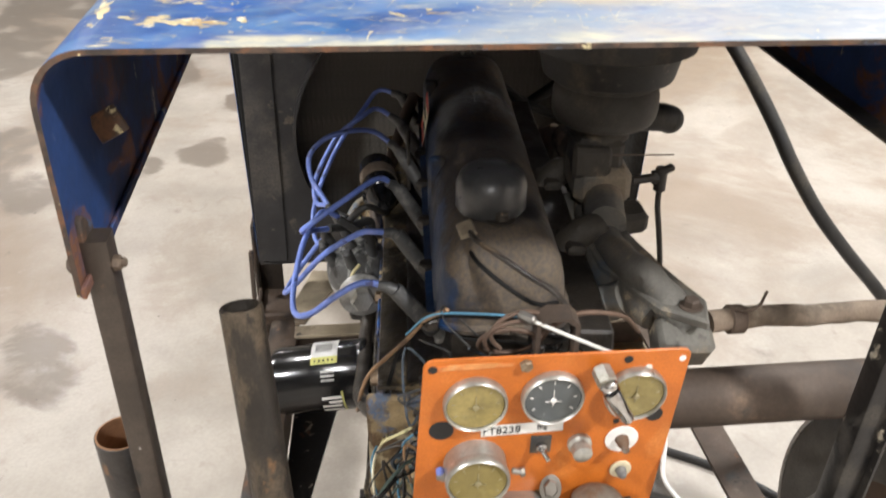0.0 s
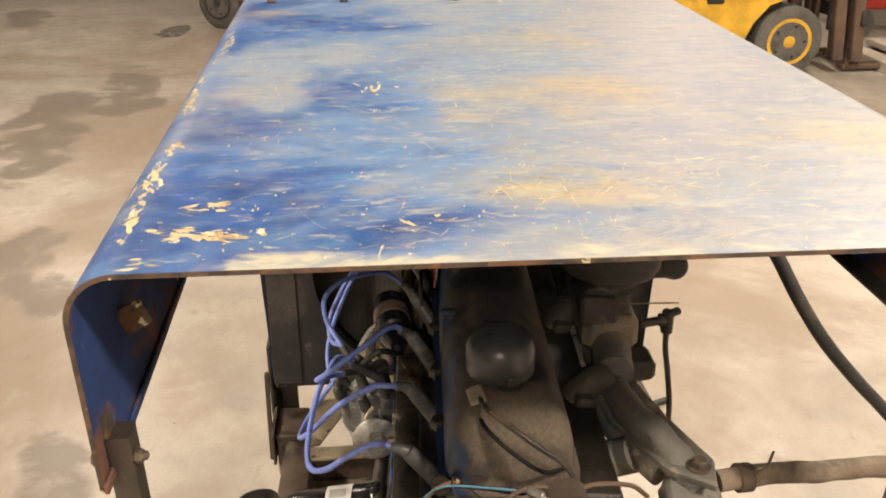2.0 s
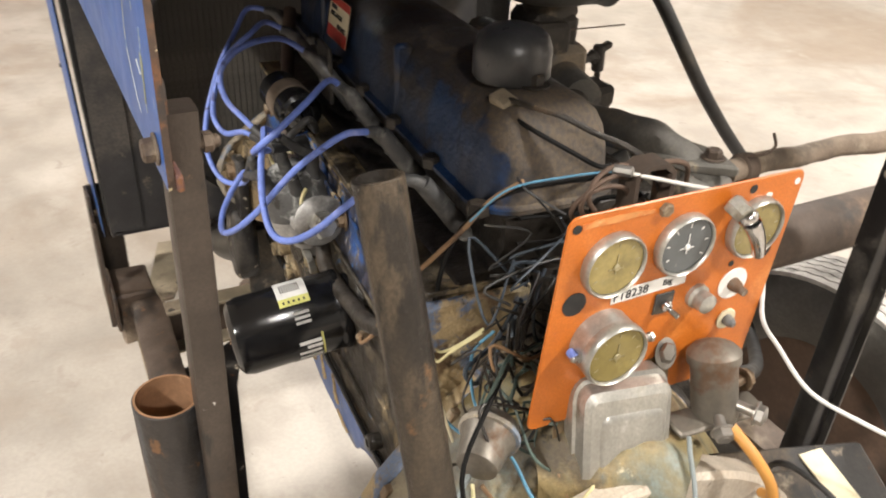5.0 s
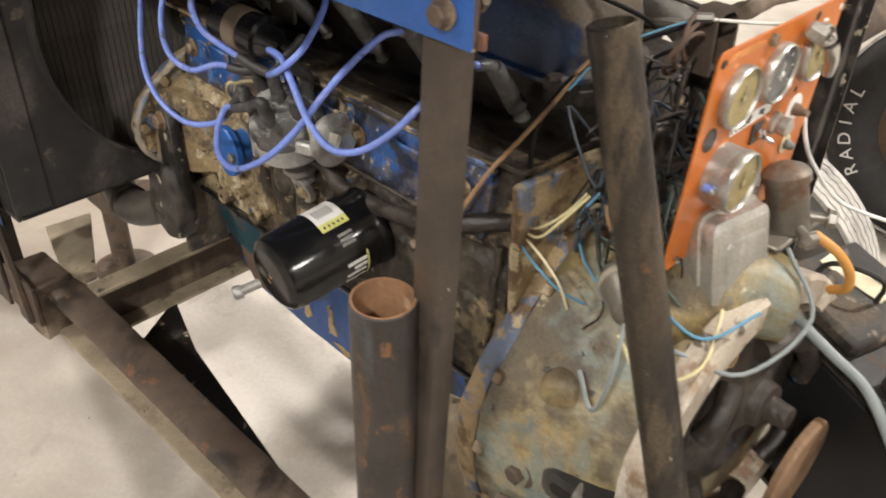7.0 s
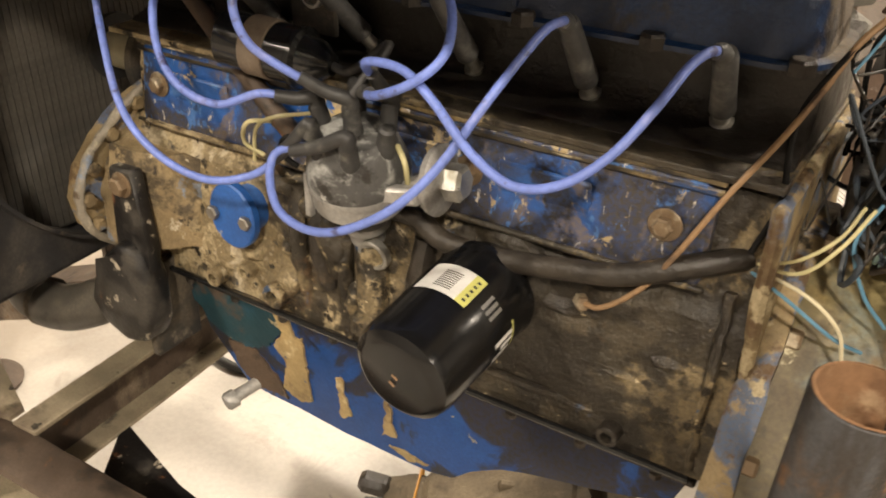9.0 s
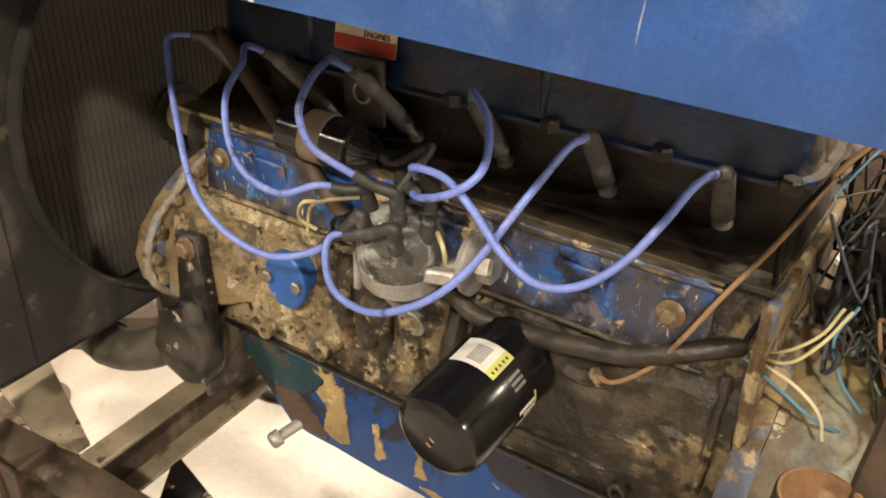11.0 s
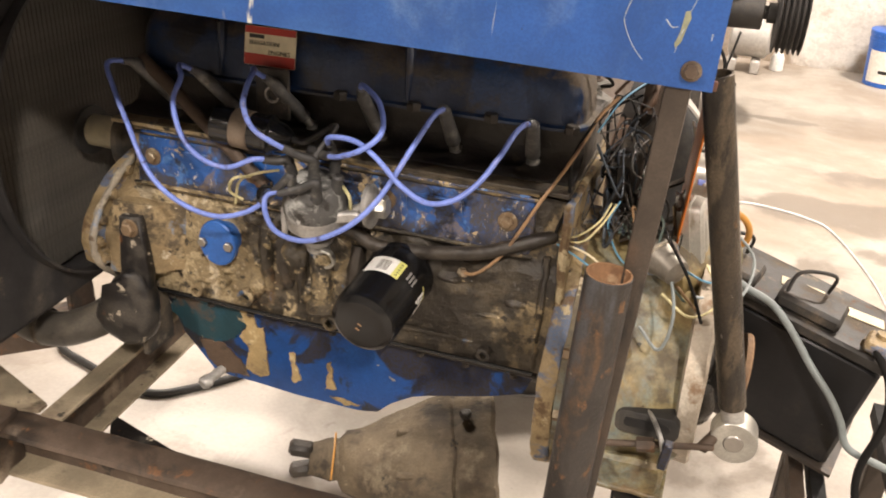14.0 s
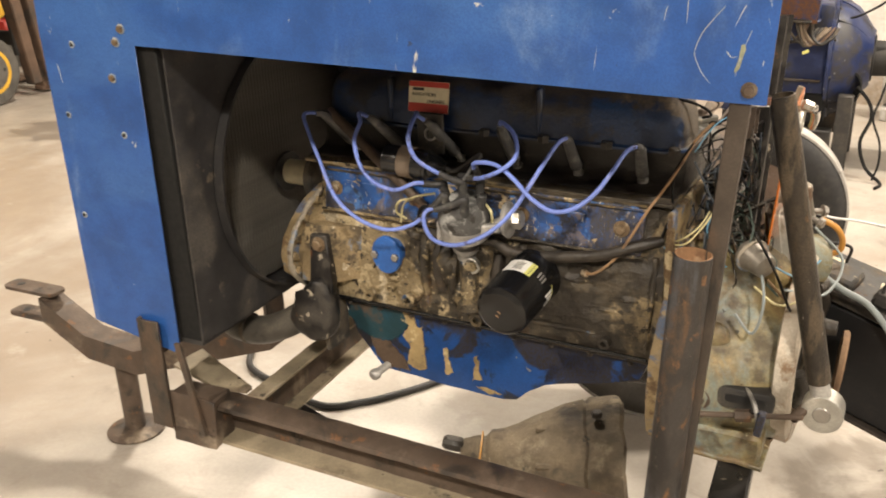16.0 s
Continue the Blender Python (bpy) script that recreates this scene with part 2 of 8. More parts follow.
# Paling towards +y is faded paint plus lamp glare put into the colour.
M["hood"] = surface("hood_paint", (0.018, 0.068, 0.24), [
    ((0.036, 0.125, 0.36), 5.0, 0.42, 0.64, {"detail": 10, "most": 0.85, "warp": 0.4}),
    ((0.13, 0.24, 0.42), 6.0, 0.44, 0.68, {"detail": 12, "stretch": (1.25, 0.75, 1), "warp": 0.5, "ramp": ((1, -0.45, -0.16, 0.17),), "less": HOOD_DARK, "loss": 0.10, "most": 0.85, "rough": 0.46}),
    ((0.235, 0.29, 0.355), 4.2, 0.49, 0.76, {"detail": 12, "stretch": (1.2, 0.8, 1), "warp": 0.5, "ramp": ((1, -0.40, 0.0, 0.26),), "less": HOOD_DARK, "loss": 0.14, "spots": HOOD_PALE, "gain": 0.19, "most": 0.92, "rough": 0.46}),
    ((0.30, 0.295, 0.30), 5.0, 0.48, 0.74, {"detail": 12, "stretch": (1.2, 0.8, 1), "ramp": ((1, -0.20, 0.24, 0.22),), "most": 0.8, "rough": 0.44}),
    ((0.40, 0.32, 0.19), 4.4, 0.52, 0.78, {"detail": 12, "stretch": (1.2, 0.8, 1), "warp": 0.5, "spots": [(-0.43, -0.01, 0.14, 0.10, 0), (-0.26, 0.21, 0.06, 0.12, 0), (-0.36, -0.13, 0.14, 0.07, 10), (-0.66, 0.0, 0.14, 0.18, 0), (-0.15, -0.05, 0.06, 0.16, 0)], "gain": 0.15, "most": 0.7, "rough": 0.5}),
    ((0.52, 0.48, 0.33), 16.0, 0.66, 0.84, {"detail": 12, "stretch": (1.2, 0.5, 1), "warp": 0.4, "ramp": ((0, -0.050, -0.014, 0.30), (1, -0.14, 0.02, -0.12), (1, -0.345, -0.40, -0.22)), "most": 0.85, "rough": 0.5}),
    ((0.50, 0.44, 0.27), 10.0, 0.62, 0.80, {"detail": 12, "stretch": (1.5, 0.7, 1), "warp": 0.5, "spots": [(-0.175, 0.0, 0.04, 0.16, 5), (-0.16, -0.09, 0.04, 0.07, 0)], "gain": 0.13, "most": 0.6, "rough": 0.5}),
    ((0.080, 0.198, 0.365), 15.0, 0.50, 0.66, {"detail": 11, "warp": 0.6, "stretch": (1.7, 0.6, 1), "ramp": ((1, -0.1, 0.25, -0.07),), "most": 0.55}),
    ((0.019, 0.084, 0.24), 8.0, 0.57, 0.72, {"detail": 11, "warp": 0.8, "stretch": (1.3, 0.7, 1), "ramp": ((1, -0.08, 0.2, -0.13),), "most": 0.8}),
    ((0.31, 0.345, 0.39), 12.0, 0.56, 0.72, {"detail": 12, "warp": 0.6, "stretch": (1.7, 0.6, 1), "less": HOOD_DARK, "loss": 0.1, "most": 0.55}),
    ((0.17, 0.215, 0.28), 30.0, 0.52, 0.66, {"detail": 9, "warp": 0.6, "stretch": (1.4, 0.7, 1), "ramp": ((1, -0.40, -0.15, 0.06),), "most": 0.45}),
    ((0.42, 0.40, 0.34), 46.0, 0.58, 0.68, {"detail": 8, "warp": 0.6, "stretch": (1.8, 0.6, 1), "ramp": ((1, -0.40, -0.15, 0.04),), "most": 0.5}),
    ((0.045, 0.12, 0.255), 34.0, 0.60, 0.70, {"detail": 9, "warp": 0.6, "stretch": (1.8, 0.6, 1), "ramp": ((1, 0.0, 0.25, -0.05),), "most": 0.6}),
    ((0.62, 0.53, 0.31), 26.0, 0.665, 0.685, {"detail": 12, "stretch": (0.7, 1.6, 1), "warp": 0.7, "spots": [(-0.18, -0.447, 0.10, 0.010, 2), (-0.47, -0.452, 0.09, 0.012, 0), (-0.72, -0.446, 0.06, 0.010, 0)], "gain": 0.12, "rough": 0.55}),
    ((0.64, 0.55, 0.32), 42.0, 0.70, 0.715, {"detail": 9, "warp": 1.0, "stretch": (1.3, 0.7, 1), "spots": [(-0.07, -0.38, 0.016, 0.05, 0), (-0.127, -0.385, 0.012, 0.035, 0)], "gain": 0.12, "rough": 0.55}),
    ((0.70, 0.64, 0.46), 130.0, 0.70, 0.725, {"detail": 3}),
    ((0.10, 0.10, 0.10), 45.0, 0.735, 0.755, {"detail": 5}),
    (RUST, 17.0, 0.735, 0.765, {"detail": 10, "rough": 0.8}),
], rough=0.40, bump=0.03, grain=120, vary=0.25, bump_size=0.0005, speck=0.06)
M["hood_side"] = surface("hood_side_paint", (0.018, 0.078, 0.285), [
    ((0.04, 0.125, 0.36), 4.0, 0.45, 0.66, {"detail": 10, "stretch": (0.6, 1, 1.4), "most": 0.8, "warp": 0.4}),
    ((0.22, 0.33, 0.52), 5.5, 0.53, 0.72, {"detail": 11, "stretch": (1, 1, 0.5), "most": 0.6, "warp": 0.4}),
    ((0.55, 0.56, 0.50), 28.0, 0.675, 0.70, {"stretch": (1.4, 1, 0.3), "detail": 7, "warp": 0.7, "most": 0.8}),
    ((0.60, 0.60, 0.52), 70.0, 0.70, 0.73, {"stretch": (1, 1, 0.08), "detail": 3, "warp": 0.5}),
    ((0.58, 0.58, 0.52), 14.0, 0.69, 0.715, {"detail": 10}),
    ((0.03, 0.05, 0.12), 40.0, 0.70, 0.73, {"detail": 4}),
    (RUST, 20.0, 0.75, 0.78, {"detail": 9}),
], rough=0.40, bump=0.06, grain=110, vary=0.2, bump_size=0.001)
# Inner faces: a darker blue than outside, with rust and pale chips.
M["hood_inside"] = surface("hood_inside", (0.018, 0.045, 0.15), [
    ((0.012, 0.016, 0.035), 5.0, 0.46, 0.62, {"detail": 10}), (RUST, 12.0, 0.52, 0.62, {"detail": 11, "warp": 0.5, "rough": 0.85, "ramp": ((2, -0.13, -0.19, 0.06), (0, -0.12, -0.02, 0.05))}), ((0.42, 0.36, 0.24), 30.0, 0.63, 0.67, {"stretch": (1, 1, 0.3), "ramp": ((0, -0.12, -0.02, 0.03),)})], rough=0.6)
M["edge_rust"] = surface("rusted_edge", (0.085, 0.055, 0.038), [
    ((0.16, 0.075, 0.035), 40.0, 0.50, 0.62, {"detail": 8}), ((0.035, 0.028, 0.024), 30.0, 0.52, 0.62, {"detail": 8}),
    (CREAM, 48.0, 0.63, 0.67, {"detail": 6}), ((0.08, 0.12, 0.20), 26.0, 0.62, 0.68, {"detail": 6})], rough=0.8, vary=0.4, bump=0.5)
M["steel"] = surface("rusty_steel", (0.064, 0.050, 0.039), [
    ((0.125, 0.078, 0.048), 9.0, 0.52, 0.70, {"detail": 9, "stretch": (1, 1, 0.5)}),
    ((0.045, 0.04, 0.036), 5.0, 0.50, 0.66, {"detail": 8, "stretch": (1, 1, 0.4)}),
    ((0.25, 0.15, 0.08), 26.0, 0.68, 0.74, {"detail": 5}),
    ((0.03, 0.027, 0.024), 30.0, 0.58, 0.66, {"detail": 8, "stretch": (1, 1, 0.4)}), ((0.5, 0.48, 0.44), 75.0, 0.71, 0.735, {"stretch": (1, 1, 0.5), "detail": 4})], rough=0.55, metal=0.25, bump=0.25, grain=130)
M["pipe"] = surface("pipe_steel", (0.034, 0.029, 0.024), [
    ((0.11, 0.085, 0.058), 26.0, 0.50, 0.62, {"stretch": (1, 1, 0.25), "detail": 9}),
    ((0.020, 0.018, 0.016), 30.0, 0.54, 0.64, {"stretch": (1, 1, 0.3), "detail": 9}),
    ((0.085, 0.066, 0.046), 7.0, 0.46, 0.64, {"stretch": (1, 1, 0.4), "detail": 10}),
    ((0.17, 0.10, 0.05), 22.0, 0.62, 0.68, {"detail": 9}),
    ((0.024, 0.022, 0.021), 11.0, 0.56, 0.68, {"stretch": (1, 1, 0.3)}),
    ((0.45, 0.42, 0.37), 85.0, 0.67, 0.70, {"stretch": (1, 1, 0.5), "detail": 5})], rough=0.40, metal=0.4, bump=0.5, grain=110, bump_size=0.003)
M["pipe_brown"] = surface("rusty_pipe", (0.046, 0.040, 0.036), [
    ((0.085, 0.090, 0.100), 16.0, 0.50, 0.62, {"detail": 10, "stretch": (1.3, 1.3, 0.22), "warp": 0.4, "most": 0.8}),
    ((0.125, 0.075, 0.042), 13.0, 0.50, 0.62, {"detail": 11, "stretch": (1, 1, 0.5), "warp": 0.5}),
    ((0.024, 0.021, 0.019), 11.0, 0.50, 0.62, {"detail": 11, "stretch": (1, 1, 0.45), "warp": 0.4}),
    ((0.20, 0.105, 0.048), 34.0, 0.59, 0.66, {"detail": 9, "stretch": (1, 1, 0.6)}),
    ((0.30, 0.26, 0.20), 60.0, 0.66, 0.70, {"detail": 6})], rough=0.5, metal=0.25, bump=0.45, grain=110, bump_size=0.003)
M["bore_rust"] = surface("bore_rust", (0.30, 0.165, 0.085), [((0.16, 0.085, 0.045), 16.0, 0.5, 0.64, {"detail": 9}), ((0.44, 0.30, 0.18), 30.0, 0.56, 0.68, {"detail": 8})], rough=0.85, bump=0.3)
M["rail"] = surface("rail_steel", (0.098, 0.070, 0.051), [
    ((0.07, 0.046, 0.031), 6.0, 0.48, 0.64, {"detail": 10}), ((0.30, 0.24, 0.175), 7.0, 0.55, 0.72, {"detail": 10}),
    ((0.030, 0.024, 0.020), 9.0, 0.54, 0.64, {"detail": 11, "warp": 0.5, "rough": 0.45}), ((0.17, 0.085, 0.04), 24.0, 0.61, 0.67, {"detail": 9}), (OIL, 18.0, 0.65, 0.71, {"detail": 4})], rough=0.7, metal=0.1, bump=0.3, grain=110)
M["dust_rail"] = surface("dusty_steel", (0.29, 0.24, 0.165), [
    ((0.13, 0.095, 0.067), 6.0, 0.51, 0.66, {"detail": 10}), ((0.05, 0.038, 0.029), 10.0, 0.58, 0.68, {"detail": 10}), (OIL, 24.0, 0.67, 0.71, {"detail": 3}), ((0.24, 0.12, 0.06), 16.0, 0.66, 0.72)], rough=0.75, bump=0.2, grain=110)
M["block"] = surface("grimy_block", (0.058, 0.046, 0.030), [
    ((0.245, 0.185, 0.10), 10.0, 0.48, 0.57, {"detail": 11, "warp": 0.4, "ramp": ((0, -0.02, -0.30, 0.15), (0, 0.02, 0.14, -0.10), (0, 0.22, 0.34, 0.13)), "rough": 0.7}),
    ((0.41, 0.325, 0.19), 24.0, 0.54, 0.60, {"detail": 9, "warp": 0.4, "ramp": ((0, -0.05, -0.30, 0.10), (0, 0.0, 0.20, -0.12)), "rough": 0.85}),
    ((0.50, 0.42, 0.29), 26.0, 0.60, 0.65, {"detail": 10, "warp": 0.5, "ramp": ((0, -0.08, -0.32, 0.07), (0, 0.0, 0.20, -0.14)), "rough": 0.85}),
    ((0.12, 0.066, 0.030), 17.0, 0.60, 0.67, {"detail": 9, "most": 0.7}),
    ((0.030, 0.027, 0.022), 6.0, 0.50, 0.62, {"detail": 11, "warp": 0.5, "stretch": (1, 1, 0.6), "ramp": ((0, -0.02, 0.12, 0.05), (0, -0.12, -0.3, -0.10), (0, 0.24, 0.34, -0.08)), "most": 0.75, "rough": 0.32}),
    (OIL, 13.0, 0.53, 0.60, {"detail": 10, "warp": 0.3, "ramp": ((0, -0.05, 0.20, 0.05), (0, -0.1, -0.3, -0.07)), "most": 0.9, "rough": 0.3}),
    ((0.035, 0.075, 0.15), 26.0, 0.655, 0.685, {"detail": 8, "rough": 0.4}),
    ((0.022, 0.017, 0.012), 48.0, 0.57, 0.62, {"detail": 7, "rough": 0.35}),
    # Fine tan dirt specks, thickened to put small golden glints into the colour.
    ((0.52, 0.42, 0.26), 75.0, 0.635, 0.665, {"detail": 5, "ramp": ((0, 0.05, 0.25, -0.04),), "rough": 0.35}),
], rough=0.46, bump=0.8, grain=95, vary=0.55, bump_size=0.005)
M["oily"] = surface("oily_iron", (0.036, 0.029, 0.022), [
    (OIL, 9.0, 0.45, 0.60, {"detail": 10, "rough": 0.28}), ((0.115, 0.082, 0.05), 11.0, 0.58, 0.66, {"detail": 10, "rough": 0.75}),
    ((0.20, 0.14, 0.08), 30.0, 0.64, 0.69, {"detail": 8, "rough": 0.8}), ((0.035, 0.075, 0.15), 16.0, 0.67, 0.70, {"detail": 8})], rough=0.5, bump=0.6, grain=90, vary=0.5, bump_size=0.004)
M["shroud"] = surface("shroud_black", (0.026, 0.025, 0.026), [((0.085, 0.075, 0.064), 6.0, 0.50, 0.66, {"detail": 10, "rough": 0.85}), ((0.12, 0.10, 0.075), 26.0, 0.63, 0.70, {"detail": 8})], rough=0.6, bump=0.15, grain=90)
M["rim_pale"] = surface("pale_rim", (0.30, 0.265, 0.21), [((0.20, 0.25, 0.33), 16.0, 0.50, 0.58, {"detail": 9}), ((0.55, 0.47, 0.34), 26.0, 0.55, 0.63, {"detail": 9}), ((0.09, 0.06, 0.035), 18.0, 0.60, 0.66, {"detail": 9})], rough=0.6, bump=0.5, grain=90, bump_size=0.003)
M["mount_black"] = surface("specked_black", (0.011, 0.010, 0.010), [((0.06, 0.052, 0.042), 9.0, 0.52, 0.64, {"detail": 10, "rough": 0.8}), ((0.40, 0.35, 0.27), 34.0, 0.625, 0.66, {"detail": 7}), (RUST, 20.0, 0.62, 0.69, {"detail": 7})], rough=0.33, bump=0.4, grain=80)
M["head_iron"] = surface("head_iron", (0.024, 0.020, 0.016), [(OIL, 9.0, 0.45, 0.60, {"detail": 10, "rough": 0.28}), ((0.055, 0.041, 0.028), 13.0, 0.60, 0.68, {"detail": 10, "rough": 0.75})], rough=0.5, bump=0.6, grain=90, vary=0.5, bump_size=0.004)
M["dusty_black"] = surface("dusty_dark_metal", (0.030, 0.029, 0.028), [
    ((0.13, 0.105, 0.075), 6.0, 0.45, 0.62, {"detail": 10, "rough": 0.85}), ((0.20, 0.17, 0.13), 24.0, 0.61, 0.70, {"detail": 8}), ((0.02, 0.018, 0.016), 13.0, 0.60, 0.68, {"detail": 9})], rough=0.6, bump=0.15, grain=90)
M["cover"] = surface("blue_cover_paint", (0.020, 0.090, 0.31), [
    ((0.05, 0.042, 0.034), 9.0, 0.46, 0.58, {"detail": 11, "warp": 0.5, "ramp": ((0, -0.14, 0.05, 0.05), (2, 0.855, 0.83, 0.10)), "rough": 0.45}),
    ((0.15, 0.11, 0.065), 20.0, 0.55, 0.62, {"detail": 10, "warp": 0.6, "ramp": ((0, -0.14, 0.05, 0.03),), "rough": 0.7, "most": 0.8}),
    ((0.06, 0.15, 0.36), 30.0, 0.58, 0.62, {"detail": 8, "warp": 0.8}),
    ((0.46, 0.35, 0.18), 30.0, 0.63, 0.65, {"detail": 8, "warp": 0.9, "ramp": ((0, -0.15, 0.0, 0.03),), "rough": 0.5}),
    ((0.58, 0.53, 0.42), 50.0, 0.622, 0.637, {"detail": 6, "warp": 1.2, "stretch": (1.4, 1, 0.5), "rough": 0.3}),
    (OIL, 13.0, 0.53, 0.60, {"detail": 10, "rough": 0.3, "shift": (9, 2, 4)})], rough=0.38, bump=0.45, grain=80, bump_size=0.004)
M["valve_cover"] = surface("valve_cover_paint", (0.010, 0.024, 0.062), [
    ((0.014, 0.042, 0.115), 9.0, 0.56, 0.68, {"detail": 9, "rough": 0.35, "ramp": ((1, -0.150, -0.120, -0.2), (0, 0.185, 0.195, 0.14))}),
    ((0.050, 0.040, 0.030), 6.0, 0.54, 0.64, {"detail": 11, "warp": 0.4, "rough": 0.55, "ramp": ((1, -0.158, -0.125, 0.24),)}),
    (OIL, 8.0, 0.54, 0.64, {"detail": 10, "rough": 0.3}),
    ((0.115, 0.088, 0.058), 15.0, 0.58, 0.70, {"detail": 11, "warp": 0.3, "rough": 0.8, "ramp": ((1, -0.155, -0.120, 0.10), (0, 0.20, 0.34, 0.08), (1, -0.14, -0.17, -0.2))}),
    ((0.36, 0.34, 0.28), 60.0, 0.725, 0.745, {"stretch": (0.4, 1, 2)})], rough=0.38, bump=0.5, grain=70, bump_size=0.004)
M["pan"] = surface("blue_pan_paint", (0.011, 0.060, 0.225), [
    ((0.022, 0.105, 0.33), 7.0, 0.50, 0.66, {"detail": 9, "most": 0.6}),
    ((0.026, 0.021, 0.016), 7.0, 0.51, 0.57, {"detail": 11, "warp": 0.6, "ramp": ((0, -0.02, 0.20, 0.06), (2, 0.53, 0.62, 0.07), (2, 0.54, 0.50, -0.06)), "rough": 0.4}),
    (OIL, 12.0, 0.56, 0.62, {"detail": 10, "warp": 0.4, "ramp": ((0, 0.0, 0.25, 0.05), (2, 0.55, 0.62, 0.04)), "rough": 0.28}),
    ((0.42, 0.34, 0.20), 26.0, 0.70, 0.725, {"detail": 8, "warp": 0.5}),
], rough=0.36, bump=0.15, grain=80, vary=0.25, bump_size=0.002)
M["teal_chip"] = surface("old_teal_paint", (0.014, 0.05, 0.065), [((0.10, 0.07, 0.05), 12.0, 0.56, 0.64, {"detail": 10}), ((0.02, 0.08, 0.13), 9.0, 0.5, 0.66, {"detail": 9}), ((0.42, 0.34, 0.20), 30.0, 0.66, 0.69, {"detail": 8})], rough=0.4, bump=0.3, grain=80)
M["tan_chip"] = surface("tan_primer", (0.38, 0.275, 0.13), [((0.17, 0.115, 0.06), 20.0, 0.5, 0.62, {"detail": 10}), ((0.60, 0.48, 0.28), 26.0, 0.56, 0.66, {"detail": 8}), ((0.06, 0.09, 0.15), 40.0, 0.66, 0.69, {"detail": 6})], rough=0.65, bump=0.3, grain=90)
M["grime_chip"] = surface("brown_grime", (0.095, 0.062, 0.040), [((0.035, 0.026, 0.02), 16.0, 0.5, 0.6, {"detail": 10}), ((0.20, 0.14, 0.09), 26.0, 0.58, 0.66, {"detail": 9})], rough=0.8, bump=0.7, grain=90, bump_size=0.004)
M["bell"] = surface("bell_housing_paint", (0.235, 0.19, 0.09), [
    ((0.36, 0.265, 0.12), 9.0, 0.48, 0.66, {"detail": 9, "warp": 0.3}),
    ((0.17, 0.225, 0.22), 9.0, 0.50, 0.68, {"detail": 8, "warp": 0.3, "ramp": ((2, 0.76, 0.60, 0.06),), "most": 0.9}),
    ((0.06, 0.125, 0.19), 13.0, 0.55, 0.70, {"detail": 9, "warp": 0.3, "most": 0.8, "ramp": ((2, 0.70, 0.56, 0.05),)}),
    ((0.16, 0.095, 0.042), 11.0, 0.50, 0.64, {"detail": 9, "rough": 0.75, "most": 0.85, "ramp": ((2, 0.57, 0.52, 0.16), (0, 0.44, 0.38, 0.03))}),
    ((0.055, 0.04, 0.027), 10.0, 0.51, 0.64, {"detail": 9, "rough": 0.6, "most": 0.85, "ramp": ((0, 0.44, 0.385, 0.07),)}),
    ((0.028, 0.020, 0.013), 9.0, 0.55, 0.66, {"detail": 11, "warp": 0.5, "most": 0.9, "rough": 0.4}), (OIL, 34.0, 0.655, 0.69, {"detail": 5}), ((0.52, 0.46, 0.31), 20.0, 0.64, 0.68, {"detail": 9})], rough=0.42, bump=0.45, grain=75, vary=0.4, bump_size=0.004)
M["cream_flange"] = surface("flange_paint", (0.33, 0.245, 0.13), [
    ((0.11, 0.155, 0.25), 14.0, 0.51, 0.57, {"detail": 9, "warp": 0.4}), ((0.12, 0.070, 0.035), 16.0, 0.54, 0.61, {"detail": 10}),
    ((0.52, 0.43, 0.27), 26.0, 0.60, 0.65, {"detail": 8}), (OIL, 22.0, 0.63, 0.68, {"detail": 8})], rough=0.6, bump=0.7, grain=95, vary=0.4, bump_size=0.004)
M["disc_rust"] = surface("brown_disc", (0.22, 0.135, 0.075), [((0.12, 0.07, 0.04), 14.0, 0.5, 0.64, {"detail": 9}), ((0.36, 0.25, 0.15), 30.0, 0.58, 0.68, {"detail": 7})], rough=0.6, bump=0.2)
M["bare_flange"] = surface("bare_flange_iron", (0.46, 0.40, 0.32), [((0.26, 0.16, 0.09), 16.0, 0.54, 0.64, {"detail": 10}), ((0.62, 0.57, 0.48), 26.0, 0.56, 0.66, {"detail": 8}), ((0.06, 0.045, 0.03), 20.0, 0.60, 0.66, {"detail": 9})], rough=0.5, metal=0.2, bump=0.5, grain=90, bump_size=0.003)
M["dome"] = surface("dusty_dome", (0.050, 0.050, 0.050), [((0.085, 0.076, 0.064), 9.0, 0.48, 0.68, {"detail": 9}), ((0.025, 0.022, 0.02), 14.0, 0.56, 0.68, {"detail": 9})], rough=0.33, bump=0.15, grain=90)
M["hose_dusty"] = surface("dusty_hose", (0.085, 0.077, 0.066), [((0.16, 0.14, 0.11), 8.0, 0.48, 0.66, {"detail": 9, "rough": 0.8}), ((0.03, 0.028, 0.025), 14.0, 0.58, 0.66, {"detail": 9})], rough=0.42, bump=0.2, grain=90)
M["timing"] = surface("timing_cover", (0.25, 0.185, 0.10), [
    ((0.075, 0.058, 0.038), 12.0, 0.52, 0.60, {"detail": 10, "warp": 0.4}), ((0.44, 0.335, 0.19), 20.0, 0.55, 0.62, {"detail": 9}), ((0.20, 0.24, 0.30), 16.0, 0.62, 0.66, {"detail": 9}),
    ((0.62, 0.54, 0.40), 30.0, 0.64, 0.68, {"detail": 8}), ((0.03, 0.022, 0.016), 26.0, 0.62, 0.67, {"detail": 8})], rough=0.78, bump=0.8, grain=90, vary=0.4, bump_size=0.005)
M["alu"] = surface("dirty_aluminium", (0.42, 0.41, 0.39), [
    ((0.12, 0.115, 0.11), 10.0, 0.50, 0.68, {"detail": 9, "rough": 0.7}), ((0.62, 0.60, 0.56), 22.0, 0.60, 0.70)], rough=0.45, metal=0.5, bump=0.2, grain=90)
